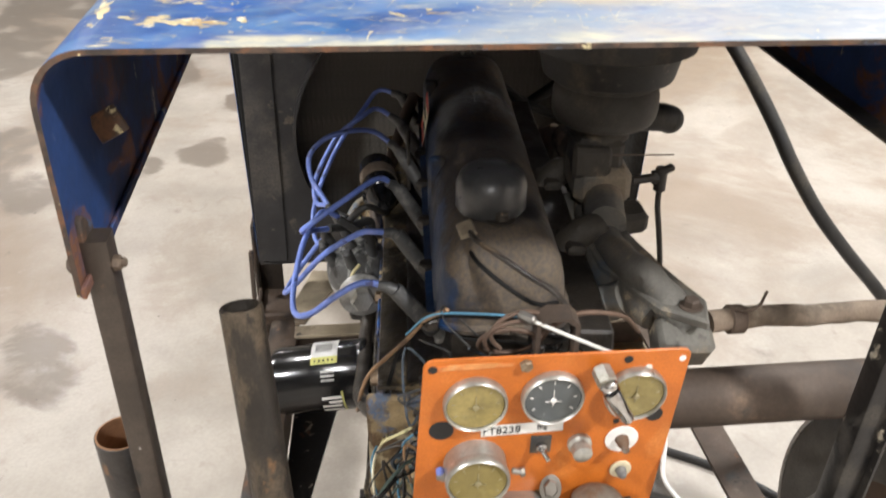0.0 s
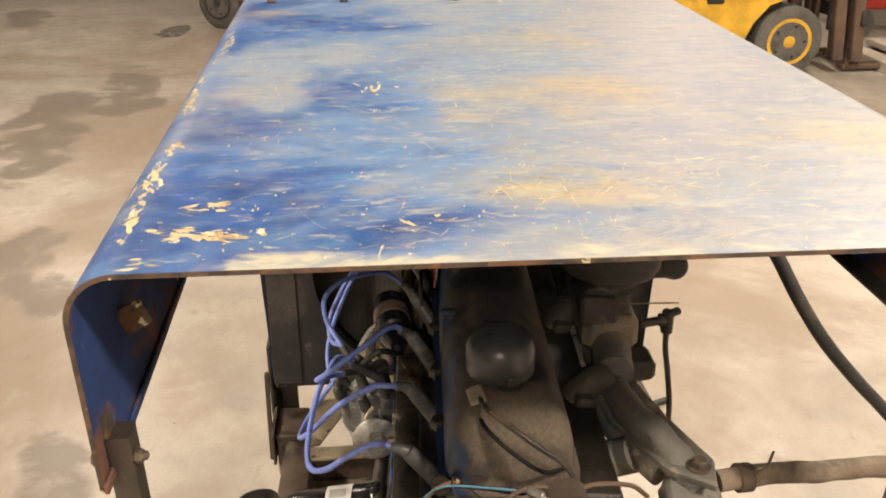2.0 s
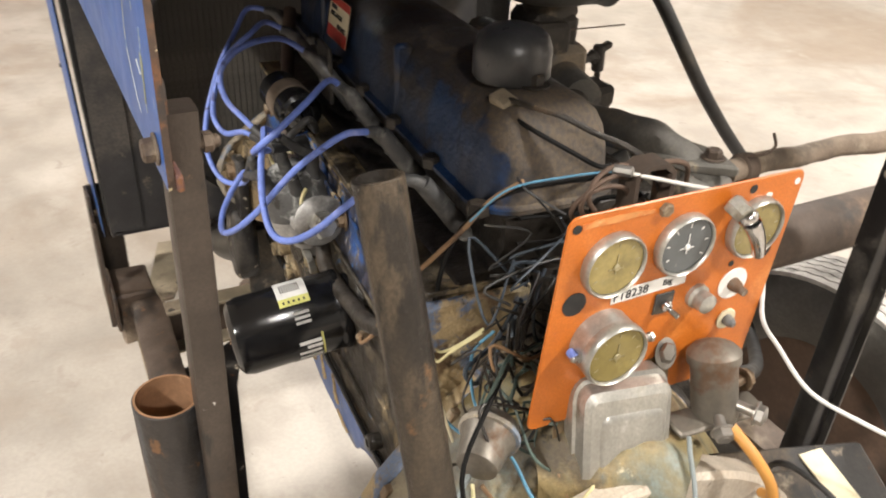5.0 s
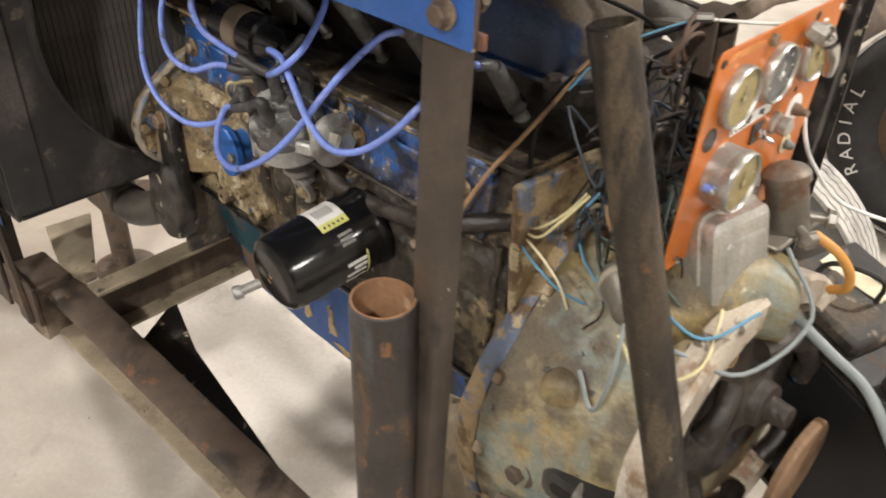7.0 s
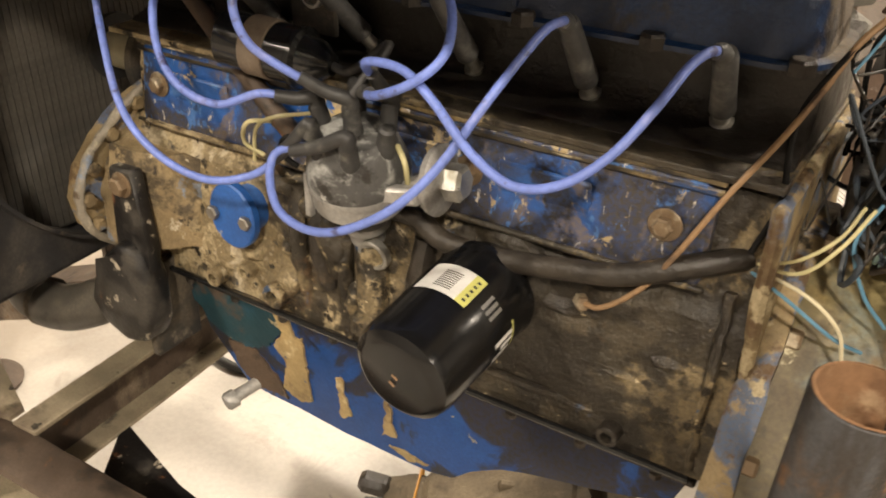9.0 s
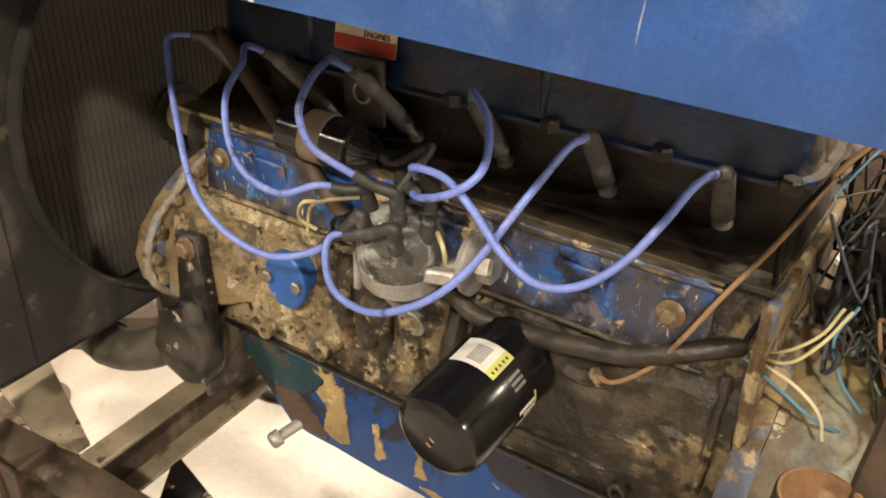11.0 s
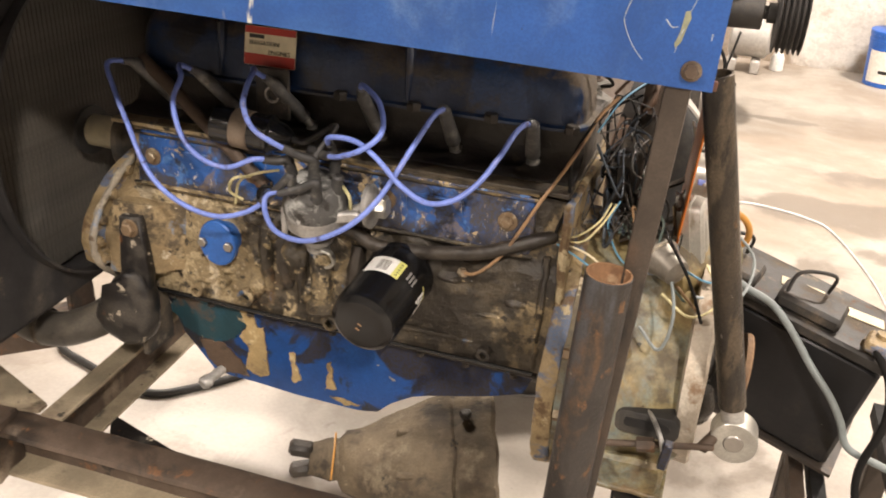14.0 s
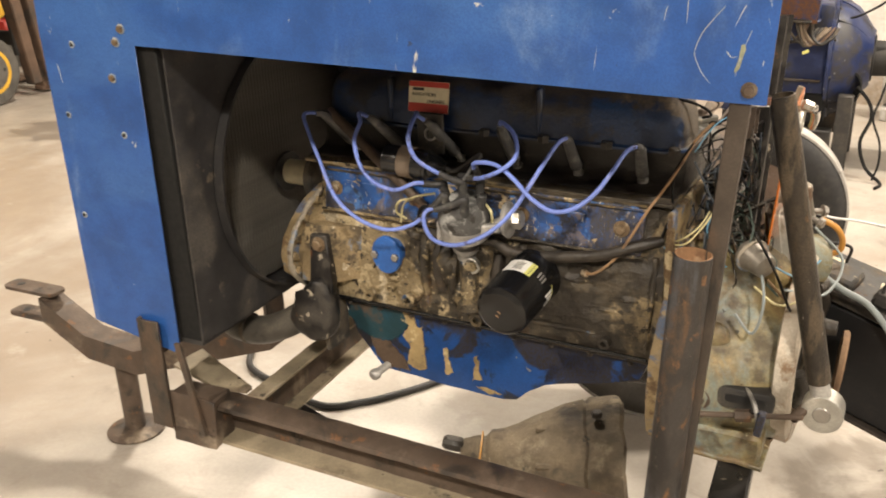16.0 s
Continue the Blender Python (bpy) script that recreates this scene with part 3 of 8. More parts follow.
M["dist_cap"] = surface("chalky_cap", (0.085, 0.083, 0.080), [
    ((0.36, 0.36, 0.34), 34.0, 0.48, 0.60, {"detail": 10, "warp": 0.5}), (OIL, 30.0, 0.54, 0.61, {"detail": 10}), ((0.55, 0.55, 0.52), 55.0, 0.62, 0.68, {"detail": 8})], rough=0.5, bump=0.2, grain=90)
M["orange"] = surface("orange_panel_paint", (0.50, 0.138, 0.014), [
    ((0.60, 0.215, 0.045), 14.0, 0.53, 0.70, {"detail": 9, "most": 0.8, "warp": 0.4}), ((0.34, 0.085, 0.012), 20.0, 0.61, 0.72, {"detail": 10, "most": 0.6, "warp": 0.5}), ((0.42, 0.10, 0.015), 7.0, 0.58, 0.74, {"detail": 8, "most": 0.6}),
    ((0.10, 0.05, 0.03), 60.0, 0.72, 0.76)], rough=0.38, bump=0.05, grain=150, vary=0.12)
M["gauge_face"] = surface("yellowed_gauge_face", (0.27, 0.215, 0.075), [((0.20, 0.16, 0.06), 40.0, 0.5, 0.7), ((0.34, 0.29, 0.13), 22.0, 0.55, 0.75)], rough=0.18, bump=0)
M["torn_tape"] = surface("torn_tape", (0.58, 0.25, 0.075), [((0.52, 0.15, 0.03), 40.0, 0.48, 0.62, {"detail": 8}), ((0.66, 0.40, 0.18), 60.0, 0.56, 0.66, {"detail": 6})], rough=0.6, bump=0.1)
M["gauge_mark"] = plain("faded_gauge_mark", (0.30, 0.26, 0.14), 0.3)
M["zinc"] = surface("zinc_cover", (0.47, 0.46, 0.42), [((0.22, 0.19, 0.12), 16.0, 0.52, 0.70, {"detail": 9, "rough": 0.6}), ((0.66, 0.66, 0.63), 20.0, 0.56, 0.7)], rough=0.34, metal=0.7, bump=0.08, grain=120)
M["solenoid"] = surface("solenoid_steel", (0.20, 0.18, 0.15), [((0.16, 0.09, 0.05), 22.0, 0.50, 0.66, {"detail": 8, "rough": 0.8}), ((0.36, 0.34, 0.30), 14.0, 0.54, 0.7)], rough=0.45, metal=0.5, bump=0.15)
M["rubber"] = surface("black_rubber", (0.022, 0.021, 0.020), [((0.085, 0.075, 0.06), 9.0, 0.52, 0.72, {"detail": 8, "rough": 0.9})], rough=0.55, bump=0.1, grain=120)
M["boot"] = surface("plug_boot", (0.085, 0.084, 0.082), [((0.20, 0.195, 0.18), 40.0, 0.48, 0.68, {"detail": 6}), ((0.03, 0.028, 0.026), 28.0, 0.56, 0.66, {"detail": 8})], rough=0.42, bump=0.1)
M["cap_boot"] = surface("cap_boot_rubber", (0.040, 0.039, 0.038), [((0.12, 0.115, 0.10), 40.0, 0.52, 0.70, {"detail": 6})], rough=0.5, bump=0.1)
M["tyre"] = surface("tyre_rubber", (0.022, 0.021, 0.021), [((0.05, 0.046, 0.04), 8.0, 0.5, 0.7)], rough=0.7, bump=0.2, grain=140)
# Tread far paler than the sidewall: the light on it is in the colour.
M["tread"] = surface("pale_lit_tread", (0.42, 0.40, 0.37), [((0.16, 0.15, 0.14), 20.0, 0.52, 0.68)], rough=0.9, bump=0.2)
M["wire_blue"] = surface("blue_silicone_wire", (0.175, 0.25, 0.66), [((0.07, 0.07, 0.16), 45.0, 0.60, 0.68, {"detail": 5}), ((0.26, 0.31, 0.68), 30.0, 0.55, 0.7)], rough=0.42, bump=0.02)
M["filter"] = surface("filter_black", (0.006, 0.006, 0.0065), [((0.035, 0.032, 0.03), 14.0, 0.62, 0.78, {"detail": 9, "rough": 0.4})], rough=0.17, bump=0.03, grain=200, spec=0.5)
M["battery"] = surface("battery_case", (0.013, 0.013, 0.014), [((0.045, 0.038, 0.03), 9.0, 0.58, 0.74, {"detail": 9, "rough": 0.9}), ((0.3, 0.28, 0.24), 30.0, 0.69, 0.72, {"detail": 6})], rough=0.45, bump=0.05, spec=0.3)
M["battery_top"] = surface("corroded_lid", (0.024, 0.022, 0.020), [((0.11, 0.085, 0.06), 12.0, 0.48, 0.62, {"detail": 10, "rough": 0.9}), ((0.24, 0.20, 0.15), 26.0, 0.57, 0.66, {"detail": 9, "rough": 0.9}), ((0.10, 0.05, 0.025), 18.0, 0.60, 0.68, {"detail": 9, "rough": 0.9})], rough=0.5, bump=0.3, grain=90)
M["housing"] = surface("dusty_casting", (0.115, 0.088, 0.055), [((0.065, 0.048, 0.031), 9.0, 0.48, 0.60, {"detail": 10}), ((0.18, 0.145, 0.095), 12.0, 0.56, 0.66, {"detail": 10}), ((0.028, 0.022, 0.016), 7.0, 0.55, 0.66, {"detail": 11, "warp": 0.4}), ((0.03, 0.025, 0.02), 22.0, 0.62, 0.68, {"detail": 8}), ((0.30, 0.25, 0.17), 45.0, 0.66, 0.70, {"detail": 5})], rough=0.85, bump=0.6, grain=85, vary=0.35, bump_size=0.004)
M["exhaust"] = surface("scaled_exhaust", (0.080, 0.058, 0.043), [((0.17, 0.115, 0.075), 12.0, 0.52, 0.66, {"detail": 9}), ((0.045, 0.04, 0.036), 7.0, 0.54, 0.66, {"detail": 8})], rough=0.7, metal=0.2, bump=0.3)
M["wrap"] = surface("heat_wrap", (0.19, 0.145, 0.105), [((0.09, 0.07, 0.05), 12.0, 0.5, 0.66, {"detail": 8}), ((0.32, 0.27, 0.2), 16.0, 0.56, 0.7)], rough=0.85, bump=0.4, grain=110)
M["grimy_carb"] = surface("grimy_carburettor", (0.050, 0.042, 0.032), [((0.025, 0.021, 0.017), 9.0, 0.48, 0.60, {"detail": 10}), ((0.15, 0.12, 0.08), 14.0, 0.57, 0.67, {"detail": 10})], rough=0.7, bump=0.5, grain=85, bump_size=0.003)
M["manifold"] = surface("manifold_iron", (0.12, 0.112, 0.096), [((0.05, 0.10, 0.16), 6.0, 0.54, 0.66, {"detail": 8}), ((0.21, 0.165, 0.11), 9.0, 0.46, 0.60, {"detail": 10}), ((0.32, 0.26, 0.18), 24.0, 0.58, 0.66, {"detail": 8}), (OIL, 9.0, 0.58, 0.66, {"detail": 9})], rough=0.65, bump=0.35, grain=90)
M["core"] = surface("radiator_core", (0.085, 0.078, 0.068), [((0.13, 0.115, 0.095), 4.0, 0.46, 0.66, {"stretch": (1, 3, 1), "detail": 9}), ((0.05, 0.046, 0.042), 6.0, 0.54, 0.68, {"detail": 9})], rough=0.8, bump=0.3)
M["yellow"] = surface("forklift_yellow", (0.62, 0.36, 0.035), [((0.20, 0.12, 0.04), 4.0, 0.60, 0.74, {"detail": 9}), ((0.06, 0.045, 0.03), 12.0, 0.70, 0.76)], rough=0.45, bump=0.05, grain=40)
M["fork_orange"] = surface("forklift_orange", (0.68, 0.14, 0.02), [((0.2, 0.07, 0.03), 4.0, 0.62, 0.76, {"detail": 9})], rough=0.45, bump=0.05, grain=40)
M["dark"] = surface("dark_machinery", (0.030, 0.028, 0.026), [((0.11, 0.085, 0.06), 3.0, 0.5, 0.7, {"detail": 8})], rough=0.65, bump=0.2, grain=40)
M["rust_dark"] = surface("brown_machinery", (0.12, 0.075, 0.05), [((0.05, 0.04, 0.034), 4.0, 0.5, 0.66, {"detail": 8}), ((0.3, 0.25, 0.2), 9.0, 0.66, 0.74)], rough=0.7, bump=0.2, grain=40)
M["red"] = surface("red_paint", (0.40, 0.03, 0.02), [((0.1, 0.03, 0.02), 8.0, 0.6, 0.75)], rough=0.45, bump=0.02)
M["white_wall"] = surface("whitewashed_wall", (0.62, 0.585, 0.54), [((0.50, 0.44, 0.36), 1.6, 0.54, 0.72, {"detail": 9}), ((0.27, 0.21, 0.15), 2.2, 0.56, 0.70, {"detail": 9, "ramp": ((2, 0.24, 0.0, 0.22),)}), ((0.34, 0.32, 0.30), 3.0, 0.62, 0.70, {"detail": 9})], rough=0.75, bump=0.6, grain=9, bump_size=0.02)
M["kick_board"] = surface("painted_board_wall", (0.52, 0.46, 0.39), [((0.30, 0.25, 0.19), 2.2, 0.5, 0.7, {"detail": 9, "stretch": (1, 0.4, 1)}), ((0.68, 0.63, 0.56), 5.0, 0.6, 0.7, {"stretch": (1, 0.3, 1)})], rough=0.7, bump=0.2, grain=20)
M["ceiling"] = surface("shop_ceiling", (0.5, 0.47, 0.42), [((0.36, 0.33, 0.28), 1.5, 0.5, 0.7)], rough=0.8, bump=0.1, grain=10)
M["blue_far"] = surface("dark_blue_engine_paint", (0.010, 0.022, 0.085), [((0.024, 0.045, 0.15), 6.0, 0.52, 0.66, {"detail": 9}), ((0.030, 0.027, 0.024), 5.0, 0.47, 0.60, {"detail": 10, "rough": 0.6}), ((0.10, 0.085, 0.065), 11.0, 0.58, 0.68, {"detail": 10, "rough": 0.8}), ((0.36, 0.38, 0.42), 26.0, 0.66, 0.70)], rough=0.4, bump=0.15, grain=40)
M["gold_edge"] = surface("worn_gold_edge", (0.060, 0.050, 0.034), [
    ((0.24, 0.175, 0.085), 22.0, 0.47, 0.58, {"detail": 9, "stretch": (0.35, 1, 1.5)}), ((0.030, 0.075, 0.20), 16.0, 0.57, 0.62, {"detail": 8, "stretch": (0.5, 1, 1)}),
    ((0.55, 0.47, 0.31), 34.0, 0.57, 0.63, {"detail": 8, "stretch": (0.3, 1, 2)}), (OIL, 14.0, 0.55, 0.62, {"detail": 9})], rough=0.45, metal=0.2, bump=0.3, grain=110)
M["cap_blue"] = surface("cap_blue_paint", (0.022, 0.105, 0.37), [((0.05, 0.15, 0.42), 12.0, 0.5, 0.66), ((0.45, 0.42, 0.34), 30.0, 0.66, 0.69, {"detail": 7}), (GREASE, 14.0, 0.62, 0.70, {"detail": 9})], rough=0.38, bump=0.1, grain=90)
M["grey_tyre"] = surface("dusty_tyre", (0.105, 0.098, 0.088), [((0.055, 0.050, 0.044), 6.0, 0.5, 0.68, {"detail": 9})], rough=0.9, bump=0.2, grain=60)
M["chip_cream"] = surface("chipped_primer", (0.56, 0.47, 0.27), [((0.40, 0.28, 0.13), 40.0, 0.5, 0.62, {"detail": 6}), ((0.66, 0.60, 0.42), 60.0, 0.52, 0.62)], rough=0.6, bump=0)
M["olive_scrape"] = surface("olive_primer", (0.26, 0.27, 0.17), [((0.10, 0.16, 0.26), 40.0, 0.52, 0.64, {"detail": 8}), ((0.40, 0.38, 0.26), 60.0, 0.56, 0.66)], rough=0.6, bump=0)
M["scuff"] = surface("bare_scratch", (0.40, 0.43, 0.44), [((0.14, 0.22, 0.36), 60.0, 0.5, 0.6)], rough=0.6, bump=0)
M["black"] = plain("matte_black", (0.010, 0.010, 0.010), 0.7, spec=0.25)
M["chrome"] = plain("chrome", (0.62, 0.61, 0.60), 0.14, 1.0)
M["bolt"] = plain("bolt_steel", (0.36, 0.34, 0.31), 0.38, 0.8)
M["brass_bolt"] = surface("rusty_bolt", (0.20, 0.14, 0.085), [((0.42, 0.36, 0.26), 40.0, 0.5, 0.66)], rough=0.5, metal=0.4)
M["white"] = plain("white_plastic", (0.80, 0.78, 0.72), 0.4)
M["label_white"] = plain("label_white", (0.80, 0.79, 0.76), 0.45)
M["label_yellow"] = plain("label_yellow", (0.66, 0.64, 0.20), 0.5)
M["label_cream"] = plain("label_cream", (0.68, 0.61, 0.42), 0.5)
M["label_red"] = plain("label_red", (0.44, 0.035, 0.022), 0.5)
M["ink"] = plain("ink", (0.015, 0.015, 0.015), 0.5)
M["wire_white"] = plain("white_wire", (0.76, 0.76, 0.74), 0.4)
M["wire_yellow"] = plain("yellow_wire", (0.58, 0.52, 0.28), 0.45)
M["wire_cyan"] = plain("light_blue_wire", (0.11, 0.27, 0.40), 0.45)
M["gloss_black"] = plain("gloss_black", (0.012, 0.012, 0.012), 0.16, spec=0.6)
M["cleaner"] = surface("dusty_cleaner", (0.065, 0.060, 0.052), [((0.16, 0.135, 0.10), 6.0, 0.46, 0.62, {"detail": 10, "rough": 0.9}), ((0.02, 0.02, 0.02), 12.0, 0.60, 0.68, {"detail": 9})], rough=0.6, bump=0.2, grain=90)
M["wire_black"] = plain("black_wire", (0.010, 0.0095, 0.009), 0.75, spec=0.2)
M["wire_grey"] = plain("grey_cable", (0.22, 0.25, 0.25), 0.5)
M["wire_slate"] = plain("slate_wire", (0.045, 0.058, 0.075), 0.5)
M["wire_green"] = plain("grey_green_wire", (0.10, 0.14, 0.12), 0.5)
M["wire_orange"] = plain("orange_cable", (0.58, 0.28, 0.06), 0.5)
M["copper_line"] = surface("brown_line", (0.27, 0.165, 0.085), [((0.08, 0.05, 0.035), 25.0, 0.5, 0.66)], rough=0.5)
M["dial_black"] = plain("dial_black", (0.10, 0.108, 0.11), 0.16)
M["bucket_blue"] = plain("bucket_blue", (0.02, 0.12, 0.50), 0.4)
M["skirting"] = surface("grey_metal_sheet", (0.45, 0.43, 0.40), [((0.25, 0.22, 0.19), 2.0, 0.5, 0.7)], rough=0.5, metal=0.2, bump=0.1, grain=20)

# ---- building helpers ----
def thing(name, label, category, group="", kind="", m=None):
    ob = new(name)
    ob.empty_display_size = 0.05
    if m is not None:
        ob.matrix_world = m
    return tagged(ob, label, category, group, kind)


def mesh_of(name, bm, material, angle=38):
    bmesh.ops.recalc_face_normals(bm, faces=bm.faces)
    me = bpy.data.meshes.new(name)
    bm.to_mesh(me)
    bm.free()
    for mt in (material if isinstance(material, (list, tuple)) else (material,)):
        me.materials.append(M[mt])
    me.polygons.foreach_set("use_smooth", [True] * len(me.polygons))
    me.set_sharp_from_angle(angle=radians(angle))
    return me


def part(name, bm, material, parent, label="", angle=38):
    ob = new(name, mesh_of(name, bm, material, angle))
    ob.parent = parent
    return tagged(ob, label)


def whole(name, bm, material, label, category, group="", kind="", m=None, angle=38):
    ob = new(name, mesh_of(name, bm, material, angle))
    if m is not None:
        ob.matrix_world = m
    return tagged(ob, label, category, group, kind)


def again(ob, parent, m):
    """One more part on the same mesh."""
    o = new(ob.name.split(".")[0], ob.data)
    o.parent = parent
    o.matrix_basis = m
    if "label" in ob:
        o["label"] = ob["label"]
    return o


def B():
    return bmesh.new()


def box(bm, c, s, r=0.003, rot=None, seg=1):
    out = bmesh.ops.create_cube(bm, size=1.0)["verts"]
    bmesh.ops.scale(bm, vec=s, verts=out)
    if r:
        es = list({e for v in out for e in v.link_edges})
        got = bmesh.ops.bevel(bm, geom=es, offset=min(r, min(s) * 0.45), segments=seg, affect="EDGES", profile=0.5)
        out = list({v for f in got["faces"] for v in f.verts} | {v for v in out if v.is_valid})
    m = Matrix.Translation(c) @ (Euler([radians(a) for a in rot]).to_matrix().to_4x4() if rot else Matrix())
    bmesh.ops.transform(bm, matrix=m, verts=out)
    return out


def axes_for(d):
    d = Vector(d).normalized()
    a = d.orthogonal().normalized() if abs(d.z) > 0.95 else d.cross(Vector((0, 0, 1))).normalized()
    return d, a, d.cross(a)


def skin(bm, rings, closed=True, caps=True):
    vs = [[bm.verts.new(p) for p in ring] for ring in rings]
    n = len(vs[0])
    for r0, r1 in zip(vs, vs[1:]):
        for i in range(n if closed else n - 1):
            j = (i + 1) % n
            bm.faces.new((r0[i], r0[j], r1[j], r1[i]))
    if caps and closed:
        bm.faces.new(vs[0][::-1])
        bm.faces.new(vs[-1])
    return vs


def lathe(bm, a, b, profile, seg=24, caps=True):
    """profile: (metres along the line from a towards b, radius)."""
    a = Vector(a)
    d, e, f = axes_for(Vector(b) - a)
    rings = []
    for t, r in profile:
        r = max(r, 1e-4)
        rings.append([a + d * t + (e * math.cos(2 * math.pi * k / seg) + f * math.sin(2 * math.pi * k / seg)) * r for k in range(seg)])
    skin(bm, rings, True, caps)


def cyl(bm, a, b, r, r2=None, seg=18, ch=0.0015):
    r2 = r if r2 is None else r2
    n = (Vector(b) - Vector(a)).length
    ch = min(ch, n * 0.3, r * 0.4, r2 * 0.4)
    lathe(bm, a, b, [(0, r - ch), (ch, r), (n - ch, r2), (n, r2 - ch)], seg)


def hexbolt(bm, a, d, r=0.008, h=0.006, washer=0.0):
    a, d = Vector(a), Vector(d).normalized()
    if washer:
        cyl(bm, a, a + d * 0.002, washer, seg=16, ch=0.0005)
        a = a + d * 0.002
    lathe(bm, a, a + d, [(0, r), (h * 0.8, r), (h, r * 0.8)], 6)


def ring_tube(bm, a, b, r_out, r_in, seg=28, ch=0.001):
    """A pipe with a bore."""
    n = (Vector(b) - Vector(a)).length
    a0 = Vector(a)
    d, e, f = axes_for(Vector(b) - a0)
    prof = [(0, r_in), (0, r_out - ch), (ch, r_out), (n - ch, r_out), (n, r_out - ch), (n, r_in)]
    rings = [[a0 + d * t + (e * math.cos(2 * math.pi * k / seg) + f * math.sin(2 * math.pi * k / seg)) * r for k in range(seg)] for t, r in prof]
    vs = skin(bm, rings, True, False)
    for i in range(seg):
        j = (i + 1) % seg
        bm.faces.new((vs[-1][i], vs[-1][j], vs[0][j], vs[0][i]))


def smooth_path(pts, steps=6):
    p = [Vector(q) for q in pts]
    p = [p[0] * 2 - p[1]] + p + [p[-1] * 2 - p[-2]]
    out = []
    for i in range(1, len(p) - 2):
        for k in range(steps):
            t = k / steps
            out.append(0.5 * (2 * p[i] + (p[i + 1] - p[i - 1]) * t + (2 * p[i - 1] - 5 * p[i] + 4 * p[i + 1] - p[i + 2]) * t * t + (3 * p[i] - p[i - 1] - 3 * p[i + 1] + p[i + 2]) * t ** 3))
    out.append(p[-2])
    return out


def tube(bm, pts, r, seg=9, steps=6, taper=None, flat=1.0):
    path = smooth_path(pts, steps) if steps else [Vector(q) for q in pts]
    up = None
    rings = []
    for i, c in enumerate(path):
        d = (path[min(i + 1, len(path) - 1)] - path[max(i - 1, 0)]).normalized()
        if up is None:
            up = d.orthogonal().normalized()
        up = (up - d * up.dot(d)).normalized()
        side = d.cross(up)
        k = i / (len(path) - 1)
        rad = r if taper is None else r + (taper - r) * k
        rings.append([c + (up * math.cos(2 * math.pi * j / seg) * flat + side * math.sin(2 * math.pi * j / seg)) * rad for j in range(seg)])
    skin(bm, rings)


AX = {"x": (0, 1, 2), "y": (1, 0, 2), "z": (2, 0, 1)}


def prism(bm, poly, axis, lo, hi, r=0.0, seg=1):
    """A polygon in the plane across the axis, drawn out from lo to hi."""
    n, p, q = AX[axis]
    rings = []
    for h in (lo, hi):
        ring = []
        for a, b in poly:
            v = [0, 0, 0]
            v[n], v[p], v[q] = h, a, b
            ring.append(v)
        rings.append(ring)
    vs = skin(bm, rings)
    if r:
        es = list({e for ring in vs for v in ring for e in v.link_edges})
        bmesh.ops.bevel(bm, geom=es, offset=r, segments=seg, affect="EDGES", profile=0.5, clamp_overlap=True)


def rrect(w, h, r, c=(0, 0), n=4):
    out = []
    for sx, sy, a0 in ((1, 1, 0), (-1, 1, 90), (-1, -1, 180), (1, -1, 270)):
        for k in range(n + 1):
            a = radians(a0 + 90 * k / n)
            out.append((c[0] + sx * (w / 2 - r) + r * math.cos(a), c[1] + sy * (h / 2 - r) + r * math.sin(a)))
    return out


def disc_poly(c, rx, ry, n=24, a0=0, a1=360):
    full = abs(a1 - a0) >= 360
    return [(c[0] + rx * math.cos(radians(a0 + (a1 - a0) * k / (n if full else n - 1))), c[1] + ry * math.sin(radians(a0 + (a1 - a0) * k / (n if full else n - 1)))) for k in range(n)]


def roughen(bm, amount, size, seed=0.0):
    """Cast-iron unevenness."""
    for v in bm.verts:
        n = noise.noise_vector(v.co / size + Vector((seed, seed * 1.7, 0)))
        v.co += n * amount


def divide(bm, longest, rounds=4):
    for _ in range(rounds):
        es = [e for e in bm.edges if e.calc_length() > longest]
        if not es:
            break
        bmesh.ops.subdivide_edges(bm, edges=es, cuts=1, use_grid_fill=True)
    bmesh.ops.triangulate(bm, faces=[f for f in bm.faces if len(f.verts) > 4])


def lettering(text, size, m, material, parent, name="lettering", depth=0.0004, align="LEFT"):
    cu = bpy.data.curves.new(name, "FONT")
    cu.body, cu.size, cu.extrude, cu.align_x = text, size, depth, align
    tmp = bpy.data.objects.new(name, cu)
    scene.collection.objects.link(tmp)
    me = bpy.data.meshes.new_from_object(tmp.evaluated_get(bpy.context.evaluated_depsgraph_get()))
    bpy.data.objects.remove(tmp)
    bpy.data.curves.remove(cu)
    me.materials.clear()
    me.materials.append(M[material])
    ob = new(name, me)
    ob.parent = parent
    ob.matrix_basis = m
    return ob


CART = pose(0, 0, 0, 0, 0, 4)
HOOD = CART @ Matrix.Translation((0.5, 0, 1.329)) @ pose(0, 0, 0, 0, 2.2, 0)


def cart(u, v, z):
    return tuple(CART @ Vector((u, v, z)))

# ---- setting ----
bm = B()
skin(bm, [[(-80, -80, 0), (80, -80, 0), (80, 80, 0), (-80, 80, 0)]], True, False)
bm.faces.new(bm.verts)
whole("ground", bm, "concrete", "worn concrete shop floor with oil stains", "floor", kind="structure")


def wall(name, a, b, height, material, label, depth=0.25):
    """A wall from a to b; its outer half lies to the right of the way from a to b."""
    a, b = Vector((*a, 0)), Vector((*b, 0))
    d = (b - a).normalized()
    n = Vector((d.y, -d.x, 0))
    bm = B()
    skin(bm, [[a, b, b + n * depth, a + n * depth], [p + Vector((0, 0, height)) for p in (a, b, b + n * depth, a + n * depth)]])
    return whole(name, bm, material, label, "wall", kind="structure")


